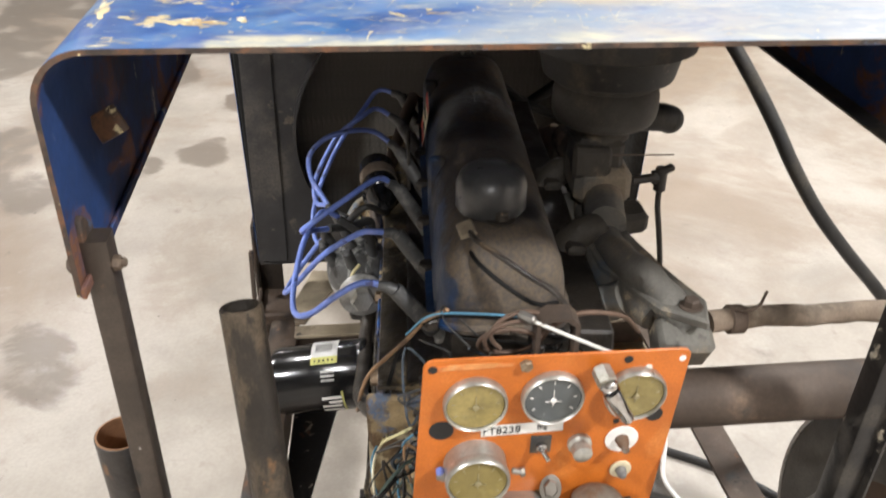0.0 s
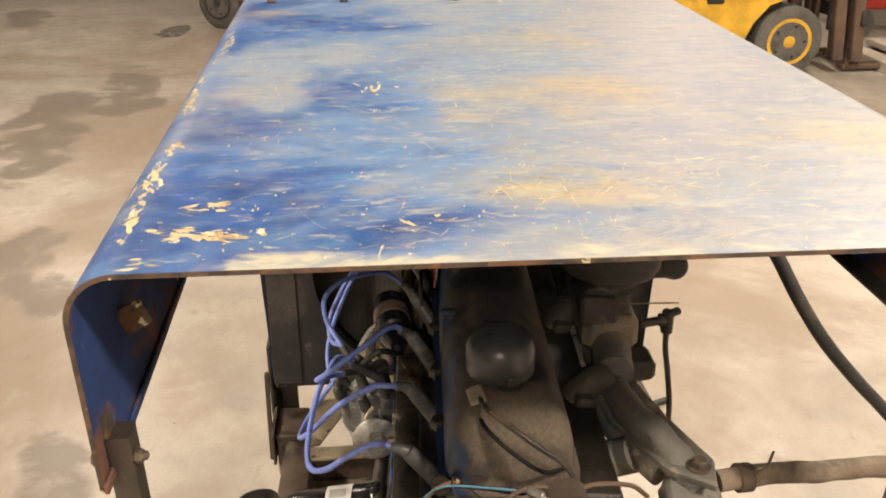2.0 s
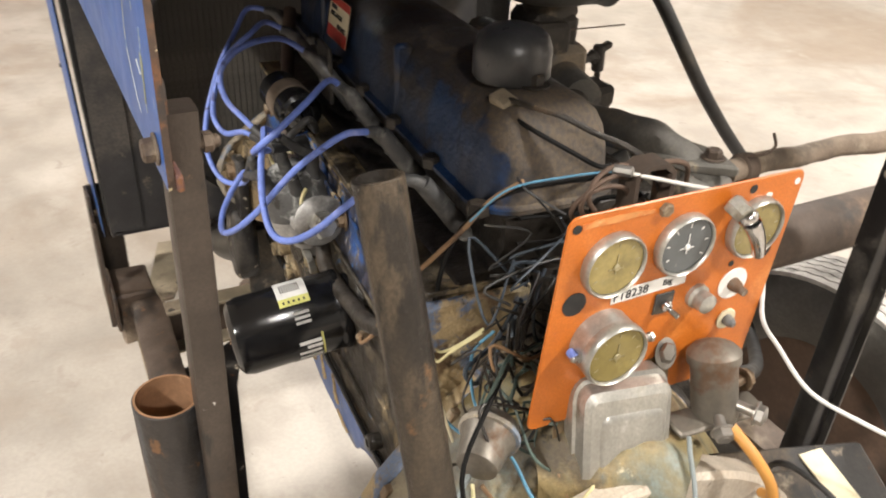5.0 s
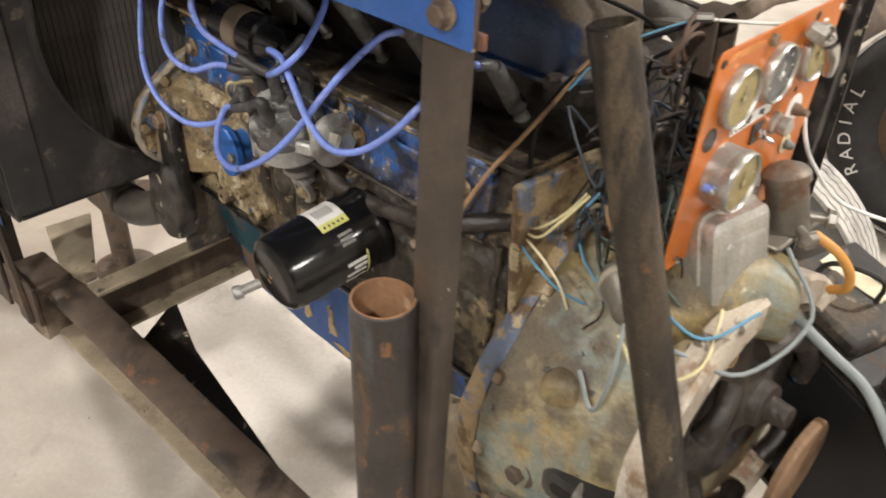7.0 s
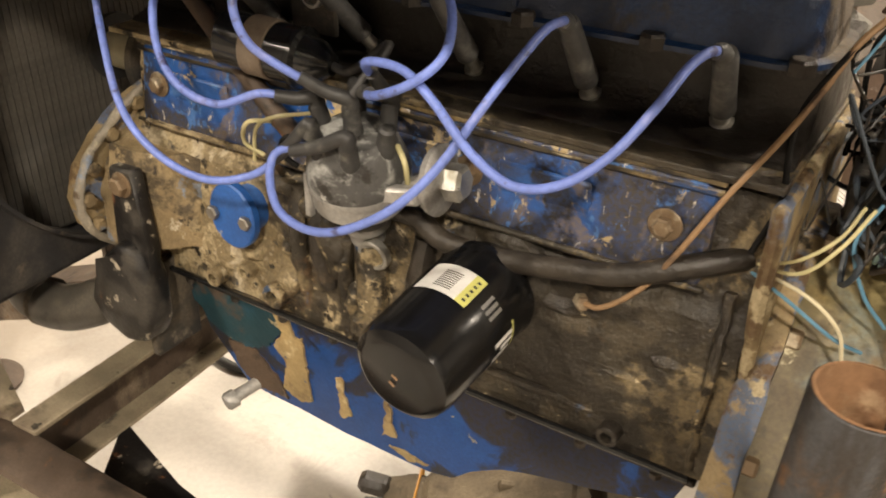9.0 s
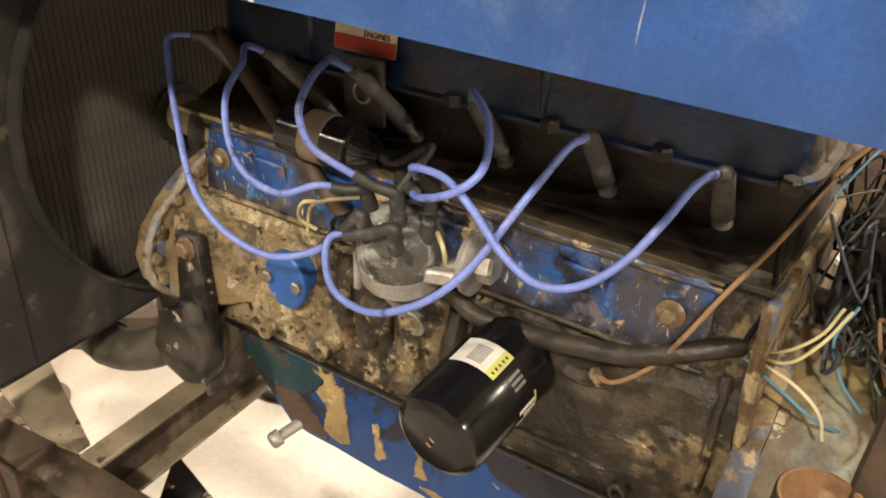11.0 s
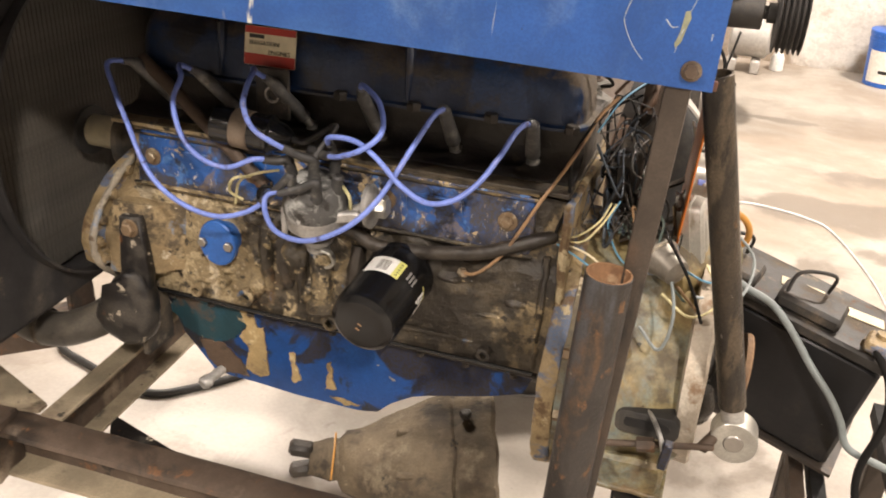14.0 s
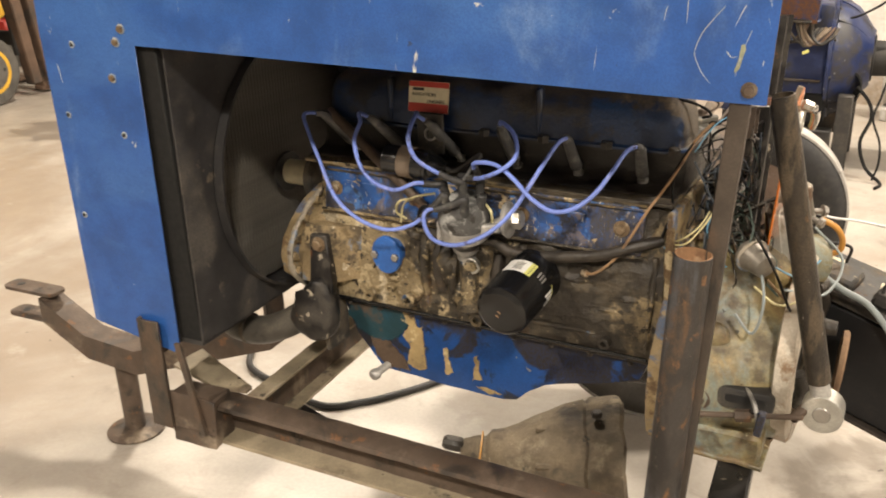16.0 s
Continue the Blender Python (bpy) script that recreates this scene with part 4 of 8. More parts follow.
wall("wall_west", (-11.0, -9.0), (-11.0, 9.0), 5.6, "skirting", "grey sheet-metal shop wall")
wall("wall_north", (-11.0, 6.3), (9.0, 4.9), 5.6, "white_wall", "whitewashed masonry shop wall")
wall("wall_east", (9.0, 9.0), (9.0, -9.0), 5.6, "skirting", "grey sheet-metal shop wall")
wall("wall_south", (9.0, -9.0), (-11.0, -9.0), 5.6, "skirting", "grey sheet-metal shop wall")
bm = B()
box(bm, (-1.2, 0, 5.7), (22, 19, 0.2), 0)
whole("ceiling", bm, "ceiling", "plain painted shop ceiling", "ceiling", kind="structure")
# Board skirting in front of the west wall.
kick = thing("skirting_boards", "dirty pale boards along the foot of the wall", "skirting", kind="structure")
bm = B()
box(bm, (-10.94, -0.5, 0.13), (0.10, 16.6, 0.24), 0.01)
part("board", bm, "kick_board", kick)
bm = B()
box(bm, (-10.92, -0.5, 0.285), (0.14, 16.6, 0.05), 0.008)
part("ledge", bm, "kick_board", kick)
bm = B()
box(bm, (-10.96, -0.5, 0.62), (0.06, 16.6, 0.56), 0.008)
part("board", bm, "kick_board", kick)

# ---- hood ----
def build_hood():
    hood = thing("engine_hood", "worn blue sheet-metal engine hood with scratched faded paint, painted-in lamp sheen and rusty edges", "hood", m=HOOD)
    v0, v1, rad, th, s0, s1, drop = -0.478, 0.345, 0.042, 0.0042, 0.0, -1.2, -0.197
    hv, hs, hr, pad = -0.055, -1.125, 0.054, 0.075

    def outline(off):
        r = rad - off
        pts = [(v0 + off, drop)]
        for k in range(9):
            a = radians(180 - 90 * k / 8)
            pts.append((v0 + rad + r * math.cos(a), -rad + r * math.sin(a)))
        return pts, r

    def bend(sign):
        outer, _ = outline(0)
        inner, _ = outline(th)
        mid = (v0 + v1) / 2
        if sign > 0:
            outer = [(2 * mid - v, w) for v, w in outer]
            inner = [(2 * mid - v, w) for v, w in inner]
        bm = B()
        n = len(outer)
        loop = outer + inner[::-1]
        a = [bm.verts.new((s0 - 0.014 * (v1 - v) / (v1 - v0), v, w)) for v, w in loop]
        b = [bm.verts.new((s1, v, w)) for v, w in loop]
        for i in range(len(loop)):
            j = (i + 1) % len(loop)
            f = bm.faces.new((a[i], a[j], b[j], b[i]))
            f.material_index = 0 if 2 <= i < n - 1 else 1 if i < 2 else 2 if i >= n and i < 2 * n - 1 else 3
        for k in range(n - 1):
            for q in (a, b):
                f = bm.faces.new((q[k], q[k + 1], q[2 * n - 2 - k], q[2 * n - 1 - k]))
                f.material_index = 3
        return bm

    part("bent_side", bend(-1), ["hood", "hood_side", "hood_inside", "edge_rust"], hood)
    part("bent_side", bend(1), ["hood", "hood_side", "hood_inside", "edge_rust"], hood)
    bm = B()
    va, vb = v0 + rad, v1 - rad

    def quad(sa, sb, wa, wb, w, idx):
        f = bm.faces.new([bm.verts.new(p) for p in ((sa, wa, w), (sb, wa, w), (sb, wb, w), (sa, wb, w))])
        f.material_index = idx

    for w, idx in ((0, 0), (-th, 1)):
        quad(s1, hs - pad + 0.0, va, vb, w, idx)
        quad(hs + pad, s0, va, vb, w, idx)
        quad(hs - pad, hs + pad, va, hv - pad, w, idx)
        quad(hs - pad, hs + pad, hv + pad, vb, w, idx)
        circ = [(hs + hr * math.cos(2 * math.pi * k / 32), hv + hr * math.sin(2 * math.pi * k / 32)) for k in range(32)]
        sq = []
        for k in range(32):
            c, s = math.cos(2 * math.pi * k / 32), math.sin(2 * math.pi * k / 32)
            q = pad / max(abs(c), abs(s))
            sq.append((hs + q * c, hv + q * s))
        for k in range(32):
            j = (k + 1) % 32
            f = bm.faces.new([bm.verts.new((*p, w)) for p in (circ[k], circ[j], sq[j], sq[k])])
            f.material_index = idx
    for k in range(32):
        a0, a1 = 2 * math.pi * k / 32, 2 * math.pi * (k + 1) / 32
        f = bm.faces.new([bm.verts.new(p) for p in ((hs + hr * math.cos(a0), hv + hr * math.sin(a0), 0), (hs + hr * math.cos(a1), hv + hr * math.sin(a1), 0), (hs + hr * math.cos(a1), hv + hr * math.sin(a1), -th), (hs + hr * math.cos(a0), hv + hr * math.sin(a0), -th))])
        f.material_index = 2
    for s in (s0, s1):
        f = bm.faces.new([bm.verts.new(p) for p in ((s, va, 0), (s, vb, 0), (s, vb, -th), (s, va, -th))])
        f.material_index = 2
    for vert in bm.verts:
        if abs(vert.co.x - s0) < 1e-6:
            vert.co.x -= 0.014 * (v1 - vert.co.y) / (v1 - v0)
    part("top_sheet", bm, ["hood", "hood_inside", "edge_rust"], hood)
    # Front legs of the side panels.
    for v in (v0 + 0.0022, v1 - 0.0022):
        bm = B()
        lean = 0.016 if v < 0 else -0.016
        prism(bm, [(-0.989, drop + 0.002), (-1.2, drop + 0.002), (-1.193, -0.745), (-0.985, -0.775)], "y", v - 0.0022, v + 0.0022, 0.001)
        # Outer faces take the side's blue, inner faces plain black.
        for f in bm.faces:
            f.material_index = 0 if (f.calc_center_median().y - v) * v > 0.0015 * abs(v) else 1
        for q in bm.verts:
            q.co.y += lean * max(0.0, (drop - q.co.z) / 0.578)
        part("front_panel", bm, ["hood_side", "black"], hood)
    # Holes and rivets, each with a bare-metal ring.
    for s, w, big in ((-1.045, -0.755, 2), (-1.041, -0.353, 1), (-1.047, -0.255, 2), (-1.028, -0.194, 2), (-1.014, -0.172, 2), (-1.128, -0.205, 1), (-1.165, -0.330, 1), (-1.17, -0.52, 1)):
        bm = B()
        vs = v0 + 0.016 * max(0.0, (drop - w) / 0.578)
        cyl(bm, (s, vs - 0.0006, w), (s, vs - 0.0001, w), 0.004 + 0.0022 * big, seg=14, ch=0.0001)
        part("bare_ring", bm, "scuff", hood)
        bm = B()
        cyl(bm, (s, vs - 0.003 * big, w), (s, vs, w), 0.002 + 0.0018 * big, seg=12, ch=0.001)
        part("rivet", bm, "brass_bolt" if big > 1 else "ink", hood)
    for v in (-0.407, -0.28, -0.08, 0.13, 0.267):
        bm = B()
        box(bm, (-1.04, v, 0.004), (0.014, 0.014, 0.008), 0.002)
        part("bolt", bm, "rust_dark", hood)
    bm = B()
    p = Vector((-0.036, v0, -0.180))
    hexbolt(bm, p, (0, -1, 0), 0.0072, 0.007, washer=0.0098)
    cyl(bm, p + Vector((0, 0.036, 0)), p, 0.004)
    hexbolt(bm, p + Vector((0, 0.026, 0)), (0, 1, 0), 0.0065, 0.006)
    part("corner_bolt", bm, "rail", hood, "large rusty hex bolt with washer")
    bm = B()
    box(bm, (-0.124, v0 + 0.017, -0.099), (0.004, 0.026, 0.024), 0.001, (28, -14, 0))
    part("inside_tab", bm, "edge_rust", hood)
    bm = B()
    box(bm, (-0.6, v0 + 0.0065, -0.192), (1.18, 0.004, 0.010), 0.001)
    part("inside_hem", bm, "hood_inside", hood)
    bm = B()
    box(bm, (-0.6, v1 - 0.018, -0.192), (1.18, 0.025, 0.004), 0.001)
    part("inside_flange", bm, "dusty_black", hood)
    # Bare scratches in the side's paint.
    for pts in (((-0.075, -0.085), (-0.087, -0.101), (-0.098, -0.118), (-0.104, -0.138), (-0.102, -0.148), (-0.093, -0.164), (-0.082, -0.176)),
                ((-0.141, -0.088), (-0.143, -0.095), (-0.144, -0.105)), ((-0.118, -0.08), (-0.117, -0.107)), ((-0.052, -0.083), (-0.057, -0.095), (-0.061, -0.107)),
                ((-0.042, -0.111), (-0.046, -0.124), (-0.048, -0.13)),
                ((-0.050, -0.143), (-0.053, -0.153), (-0.054, -0.165)), ((-0.067, -0.137), (-0.061, -0.143), (-0.055, -0.142)), ((-1.169, -0.24), (-1.163, -0.273))):
        bm = B()
        tube(bm, [(s, v0 - 0.0001, w) for s, w in pts], 0.0007, 5, 4, taper=0.0003)
        part("scratch", bm, "scuff", hood)
    bm = B()
    prism(bm, [(-0.0515, -0.128), (-0.0475, -0.127), (-0.0455, -0.133), (-0.0480, -0.143), (-0.0505, -0.156), (-0.0545, -0.161), (-0.0560, -0.158), (-0.0530, -0.147), (-0.0520, -0.137)], "y", v0 - 0.0005, v0 + 0.0005)
    part("scrape", bm, "olive_scrape", hood, "olive primer scrape above the bolt")
    # Fine scratches and chips worn through the paint of the top sheet.
    rnd = random.Random(21)
    bm = B()

    def stroke(s, v, a, length, wide):
        bend_ = rnd.uniform(-0.25, 0.25)
        left, right = [], []
        for k in range(4):
            t = k / 3 - 0.5
            aa = a + bend_ * t
            half = wide * (0.5 - 0.42 * abs(2 * t)) * rnd.uniform(0.6, 1.3)
            x, y = s + length * t * math.cos(aa), v + length * t * math.sin(aa)
            left.append(bm.verts.new((x - half * math.sin(aa), y + half * math.cos(aa), 0.0004)))
            right.append(bm.verts.new((x + half * math.sin(aa), y - half * math.cos(aa), 0.0004)))
        for k in range(3):
            bm.faces.new((right[k], right[k + 1], left[k + 1], left[k]))

    for k in range(26):
        a = rnd.uniform(0, math.pi)
        stroke(-0.146 + rnd.gauss(0, 0.016), -0.10 + rnd.gauss(0, 0.022), a, rnd.uniform(0.015, 0.06), rnd.uniform(0.0008, 0.0022))
    for k in range(110):
        a = rnd.gauss(math.pi / 2, 0.35)
        stroke(-0.03 - 0.4 * rnd.random() ** 1.4, rnd.uniform(-0.42, 0.12), a, rnd.uniform(0.006, 0.028), rnd.uniform(0.0006, 0.0014))
    for k in range(26):
        a = rnd.gauss(math.pi / 2 + 0.9, 0.5)
        stroke(-0.03 - 0.35 * rnd.random(), rnd.uniform(-0.42, 0.25), a, rnd.uniform(0.015, 0.05), rnd.uniform(0.0005, 0.0009))
    for k in range(150):
        a = rnd.uniform(0, math.pi)
        stroke(-0.02 - 0.55 * rnd.random() ** 1.5, rnd.gauss(-0.18, 0.16) if k % 3 else rnd.gauss(-0.37, 0.03), a, rnd.uniform(0.002, 0.006), rnd.uniform(0.0012, 0.003))
    for k in range(70):
        a = rnd.gauss(math.pi / 2, 0.9)
        stroke(-0.165 + rnd.gauss(0, 0.028), -0.03 + rnd.gauss(0, 0.075), a, rnd.uniform(0.004, 0.022), rnd.uniform(0.0007, 0.0018))

    def flake(s, v, long_, wide, a):
        n = 13
        rim = []
        for k in range(n):
            b = 2 * math.pi * k / n
            q = rnd.uniform(0.45, 1.15)
            x, y = long_ * q * math.cos(b), wide * q * math.sin(b)
            rim.append(bm.verts.new((s + x * math.cos(a) - y * math.sin(a), v + x * math.sin(a) + y * math.cos(a), 0.0004)))
        bm.faces.new(rim)

    # Where the paint has come off: along the bend and near the corner.
    for s, v, ds, dv, count in ((-0.19, -0.446, 0.055, 0.004, 34), (-0.10, -0.444, 0.02, 0.003, 8), (-0.28, -0.441, 0.012, 0.004, 6), (-0.47, -0.452, 0.04, 0.005, 24), (-0.70, -0.446, 0.05, 0.004, 16),
                                (-0.070, -0.382, 0.006, 0.022, 22), (-0.084, -0.402, 0.003, 0.010, 6), (-0.127, -0.388, 0.005, 0.012, 8), (-0.030, -0.425, 0.006, 0.008, 4), (-0.082, -0.205, 0.006, 0.006, 3), (-0.47, -0.245, 0.02, 0.012, 8)):
        for k in range(count):
            flake(s + rnd.gauss(0, ds), v + rnd.gauss(0, dv), rnd.uniform(0.003, 0.013), rnd.uniform(0.001, 0.0038), rnd.gauss(0.0 if ds > dv else math.pi / 2, 0.4))
    for v in bm.verts:
        v.co.y = max(v0 + 0.012, min(v1 - rad - 0.004, v.co.y))
        v.co.x = min(v.co.x, -0.016)
        if v.co.y < v0 + rad:
            v.co.z = 0.0004 - rad + math.sqrt(rad * rad - (v0 + rad - v.co.y) ** 2)
    tagged(part("worn_paint", bm, "chip_cream", hood), "cream scratches and chips worn through the paint", kind="stuff")
    return hood


build_hood()


# ---- trailer frame ----
def angle_bar(bm, a, b, w, h, t, up=(0, 0, 1), side=(0, 1, 0)):
    """An angle iron: a flange along side and one down along up."""
    a, b, up, side = Vector(a), Vector(b), Vector(up), Vector(side)
    prof = [(0, 0), (w, 0), (w, -t), (t, -t), (t, -h), (0, -h)]
    skin(bm, [[p + side * q + up * r for q, r in prof] for p in (a, b)])


trailer = thing("engine_cart", "rusty welded angle-iron trailer frame with drawbar and jack stand", "trailer", m=CART)
# The near rail: a channel with a narrow top flange and a wider lower one.
def rail_strip(name, material, section, label="", u0=-0.478, u1=0.60):
    bm = B()
    skin(bm, [section(u) for u in (u0, -0.2, 0.1, u1)])
    divide(bm, 0.06)
    roughen(bm, 0.0012, 0.04)
    return part(name, bm, material, trailer, label)


def top_section(u):
    o, i, z = -0.460 - 0.034 * u, -0.406 - 0.043 * u, 0.485
    return [(u, o, z - 0.012), (u, o + 0.004, z - 0.014), (u, i, z - 0.010), (u, i, z - 0.003), (u, i - 0.006, z), (u, o + 0.012, z - 0.001), (u, o + 0.003, z - 0.005)]


def web_section(u):
    i = -0.406 - 0.043 * u
    return [(u, i - 0.009, 0.405), (u, i - 0.001, 0.405), (u, i - 0.001, 0.475), (u, i - 0.009, 0.475)]


def low_section(u):
    o, i = -0.455 - 0.028 * u, -0.407 - 0.043 * u
    return [(u, o, 0.397), (u, i, 0.397), (u, i, 0.405), (u, o, 0.404)]


rail_strip("side_rail", "rail", top_section)
rail_strip("rail_web", "rail", web_section)
rail_strip("lower_flange", "dust_rail", low_section, "dust-covered lower flange of the rail")
# Gusset plate in black, which paints in the shade inside the rail.
bm = B()
prism(bm, [(-0.335, -0.390), (-0.345, -0.352), (-0.404, -0.259), (-0.256, -0.311), (-0.14, -0.334), (0.0, -0.362), (0.24, -0.410), (0.24, -0.414)], "z", 0.396, 0.402)
part("brace_plate", bm, "mount_black", trailer, "gusset plate between rail and crossmember, blackened for the rail's shade")
bm = B()
angle_bar(bm, (-0.62, 0.36, 0.505), (0.60, 0.36, 0.500), 0.055, 0.085, 0.007, side=(0, -1, 0))
part("side_rail", bm, "rail", trailer)
bm = B()
box(bm, (-0.573, -0.4745, 0.545), (0.050, 0.006, 0.23), 0.001)
box(bm, (-0.598, -0.448, 0.545), (0.006, 0.05, 0.23), 0.001)
part("front_post", bm, "steel", trailer)
bm = B()
prism(bm, [(-0.549, 0.433), (-0.447, 0.433), (-0.444, 0.506), (-0.488, 0.511), (-0.549, 0.512)], "y", -0.471, -0.465, 0.001)
part("end_plate", bm, "rail", trailer)
bm = B()
prism(bm, [(-0.478, 0.432), (-0.466, 0.434), (-0.498, 0.625), (-0.512, 0.625)], "y", -0.480, -0.4715, 0.001)
part("gusset", bm, "steel", trailer)
bm = B()
prism(bm, [(-0.64, -0.36), (-0.63, -0.28), (-0.43, -0.372), (-0.43, -0.392), (-0.50, -0.400)], "z", 0.488, 0.494)
divide(bm, 0.05)
part("corner_brace", bm, "dust_rail", trailer, "dusty flat corner brace")
bm = B()
box(bm, (-0.513, -0.431, 0.4455), (0.104, 0.066, 0.105), 0.004)
divide(bm, 0.03)
roughen(bm, 0.003, 0.03)
part("corner_block", bm, "rail", trailer)
bm = B()
box(bm, (-0.605, -0.05, 0.592), (0.05, 0.80, 0.045), 0.004)
part("front_crossmember", bm, "rail", trailer)
bm = B()
box(bm, (-0.605, -0.05, 0.50), (0.012, 0.07, 0.15), 0.002)
part("drawbar_hanger", bm, "rail", trailer)
bm = B()
box(bm, (-0.4085, -0.016, 0.4845), (0.039, 0.752, 0.007), 0.001)
part("mount_crossmember", bm, "dust_rail", trailer, "dusty channel under the engine's front")
bm = B()
box(bm, (-0.4245, -0.016, 0.440), (0.007, 0.752, 0.082), 0.001)
part("crossmember_web", bm, "rail", trailer)
bm = B()
box(bm, (-0.408, -0.016, 0.402), (0.040, 0.752, 0.006), 0.001)
part("lower_flange", bm, "dust_rail", trailer)
bm = B()
box(bm, (0.478, -0.05, 0.507), (0.054, 0.80, 0.042), 0.003)
part("rear_crossmember", bm, "mount_black", trailer, "dark flat bar across the rails")
# Upright post at the rear corner that carries the hood.
bm = B()
skin(bm, [[(u + p, -0.4640 + q, z) for p, q in rrect(0.025, 0.022, 0.003, (0, 0), 2)] for u, z in ((0.4505, 1.172), (0.4055, 0.44))])
part("hood_post", bm, "steel", trailer)
bm = B()
prism(bm, [(0.432, 1.168), (0.462, 1.168), (0.462, 1.190), (0.455, 1.192), (0.436, 1.178)], "y", -0.4755, -0.4695, 0.001)
part("post_tab", bm, "edge_rust", trailer)
bm = B()
skin(bm, [[(u + p, v + q, z) for p, q in rrect(0.030, 0.030, 0.003, (0, 0), 2)] for u, v, z in ((0.428, 0.2705, 1.155), (0.397, 0.2563, 0.44))])
part("hood_post", bm, "mount_black", trailer, "black upright angle post")
bm = B()
skin(bm, [[(u + p, v + q, z) for p, q in ((0.0155, 0.010), (0.024, 0.012), (0.024, 0.015), (0.0155, 0.015))] for u, v, z in ((0.428, 0.2705, 1.155), (0.397, 0.2563, 0.44))])
part("post_flange", bm, "mount_black", trailer)
# Drawbar with a forked end.
bm = B()
skin(bm, [[(x, -0.05 + q, z + r) for q, r in ((-0.035, 0), (0.035, 0), (0.035, 0.07), (-0.035, 0.07))] for x, z in ((-0.60, 0.40), (-1.05, 0.235), (-1.22, 0.25), (-1.37, 0.335))])
part("drawbar", bm, "rail", trailer)
for z in (0.415, 0.335):
    bm = B()
    prism(bm, rrect(0.19, 0.06, 0.02, (-1.42, -0.05)), "z", z - 0.005, z + 0.005, 0.001)
    part("hitch_plate", bm, "rail", trailer)
    bm = B()
    cyl(bm, (-1.47, -0.05, z + 0.0045), (-1.47, -0.05, z + 0.006), 0.011)
    part("hitch_hole", bm, "ink", trailer)
bm = B()
cyl(bm, (-1.16, -0.02, 0.01), (-1.16, -0.02, 0.30), 0.028)
part("jack_leg", bm, "rail", trailer)
bm = B()
lathe(bm, (-1.16, -0.02, 0), (-1.16, -0.02, 1), [(0, 0.078), (0.006, 0.08), (0.012, 0.07), (0.016, 0.03)], 28)
part("jack_foot", bm, "rail", trailer)
# A rusty pipe socket beside the post.
a, b = Vector(cart(0.411, -0.491, 0.939)), Vector(cart(0.388, -0.482, 0.43))
bm = B()
ring_tube(bm, a, b, 0.0250, 0.0226, ch=0.0006)
pipe_stub = whole("upright_pipe", bm, "pipe_brown", "open-topped rusty steel pipe standing on the trailer rail", "pipe")
bm = B()
skin(bm, [[a + (b - a).normalized() * t + (axes_for(b - a)[1] * math.cos(2 * math.pi * k / 28) + axes_for(b - a)[2] * math.sin(2 * math.pi * k / 28)) * r for k in range(28)] for t, r in ((-0.0004, 0.0240), (-0.0004, 0.0222), (0.30, 0.0222))], True, False)
part("bore", bm, "bore_rust", pipe_stub, "orange rust inside the pipe")


# ---- radiator ----
radiator = thing("radiator", "dark dusty radiator with a black fan shroud", "radiator", m=CART)
bm = B()
box(bm, (-0.575, -0.085, 0.92), (0.07, 0.66, 0.60), 0.006)
part("tank", bm, "dusty_black", radiator)
bm = B()
box(bm, (-0.535, -0.085, 0.90), (0.012, 0.56, 0.54), 0.001)
part("core", bm, "core", radiator)
fin_me = None
for k in range(56):
    v = -0.36 + 0.55 * k / 55
    if fin_me is None:
        bm = B()
        box(bm, (0, 0, 0), (0.0025, 0.0086, 0.53), 0)
        fin = part("fin", bm, "core", radiator)
        fin.matrix_basis = Matrix.Translation((-0.5280, v, 0.90))
        fin_me = fin
    else:
        again(fin_me, radiator, Matrix.Translation((-0.5280, v, 0.90)))
bm = B()
zc, vc, rr = 0.885, -0.105, 0.262
n = 64
front, back = [], []
for x, store in ((-0.465, front), (-0.470, back)):
    circ = [(x, vc + rr * math.cos(2 * math.pi * k / n), zc + rr * math.sin(2 * math.pi * k / n)) for k in range(n)]
    sq = []
    for k in range(n):
        c, s = math.cos(2 * math.pi * k / n), math.sin(2 * math.pi * k / n)
        q = min((0.255 + 0.09 if c > 0 else 0.345) / max(abs(c), 1e-6), (0.30 if s > 0 else 0.268) / max(abs(s), 1e-6))
        sq.append((x, vc + q * c, zc + q * s))
    store += [circ, sq]
skin(bm, [back[1], back[0], front[0], front[1]], True, False)
lip = [[(x, vc + r2 * math.cos(2 * math.pi * k / n), zc + r2 * math.sin(2 * math.pi * k / n)) for k in range(n)] for x, r2 in ((-0.462, rr + 0.002), (-0.445, rr + 0.001), (-0.445, rr - 0.004), (-0.475, rr - 0.004))]
skin(bm, lip, True, False)
part("shroud", bm, "shroud", radiator, "dusty black sheet-metal fan shroud")
for v in (vc - 0.3445, vc + 0.3445):
    bm = B()
    box(bm, (-0.51, v, 0.90), (0.09, 0.006, 0.57), 0.001)
    part("shroud_side", bm, "shroud", radiator)
bm = B()
box(bm, (-0.51, vc, 0.618), (0.09, 0.68, 0.006), 0.001)
part("shroud_bottom", bm, "shroud", radiator)
bm = B()
box(bm, (-0.4635, -0.426, 0.9125), (0.006, 0.056, 0.575), 0.001)
part("shroud_edge", bm, "shroud", radiator)
bm = B()
box(bm, (-0.490, -0.4545, 0.9125), (0.052, 0.013, 0.575), 0.002, (1.4, 0, 0))
part("side_channel", bm, "black", radiator)
bm = B()
box(bm, (-0.57, -0.085, 1.245), (0.075, 0.5, 0.06), 0.02, seg=3)
part("top_tank", bm, "dusty_black", radiator)
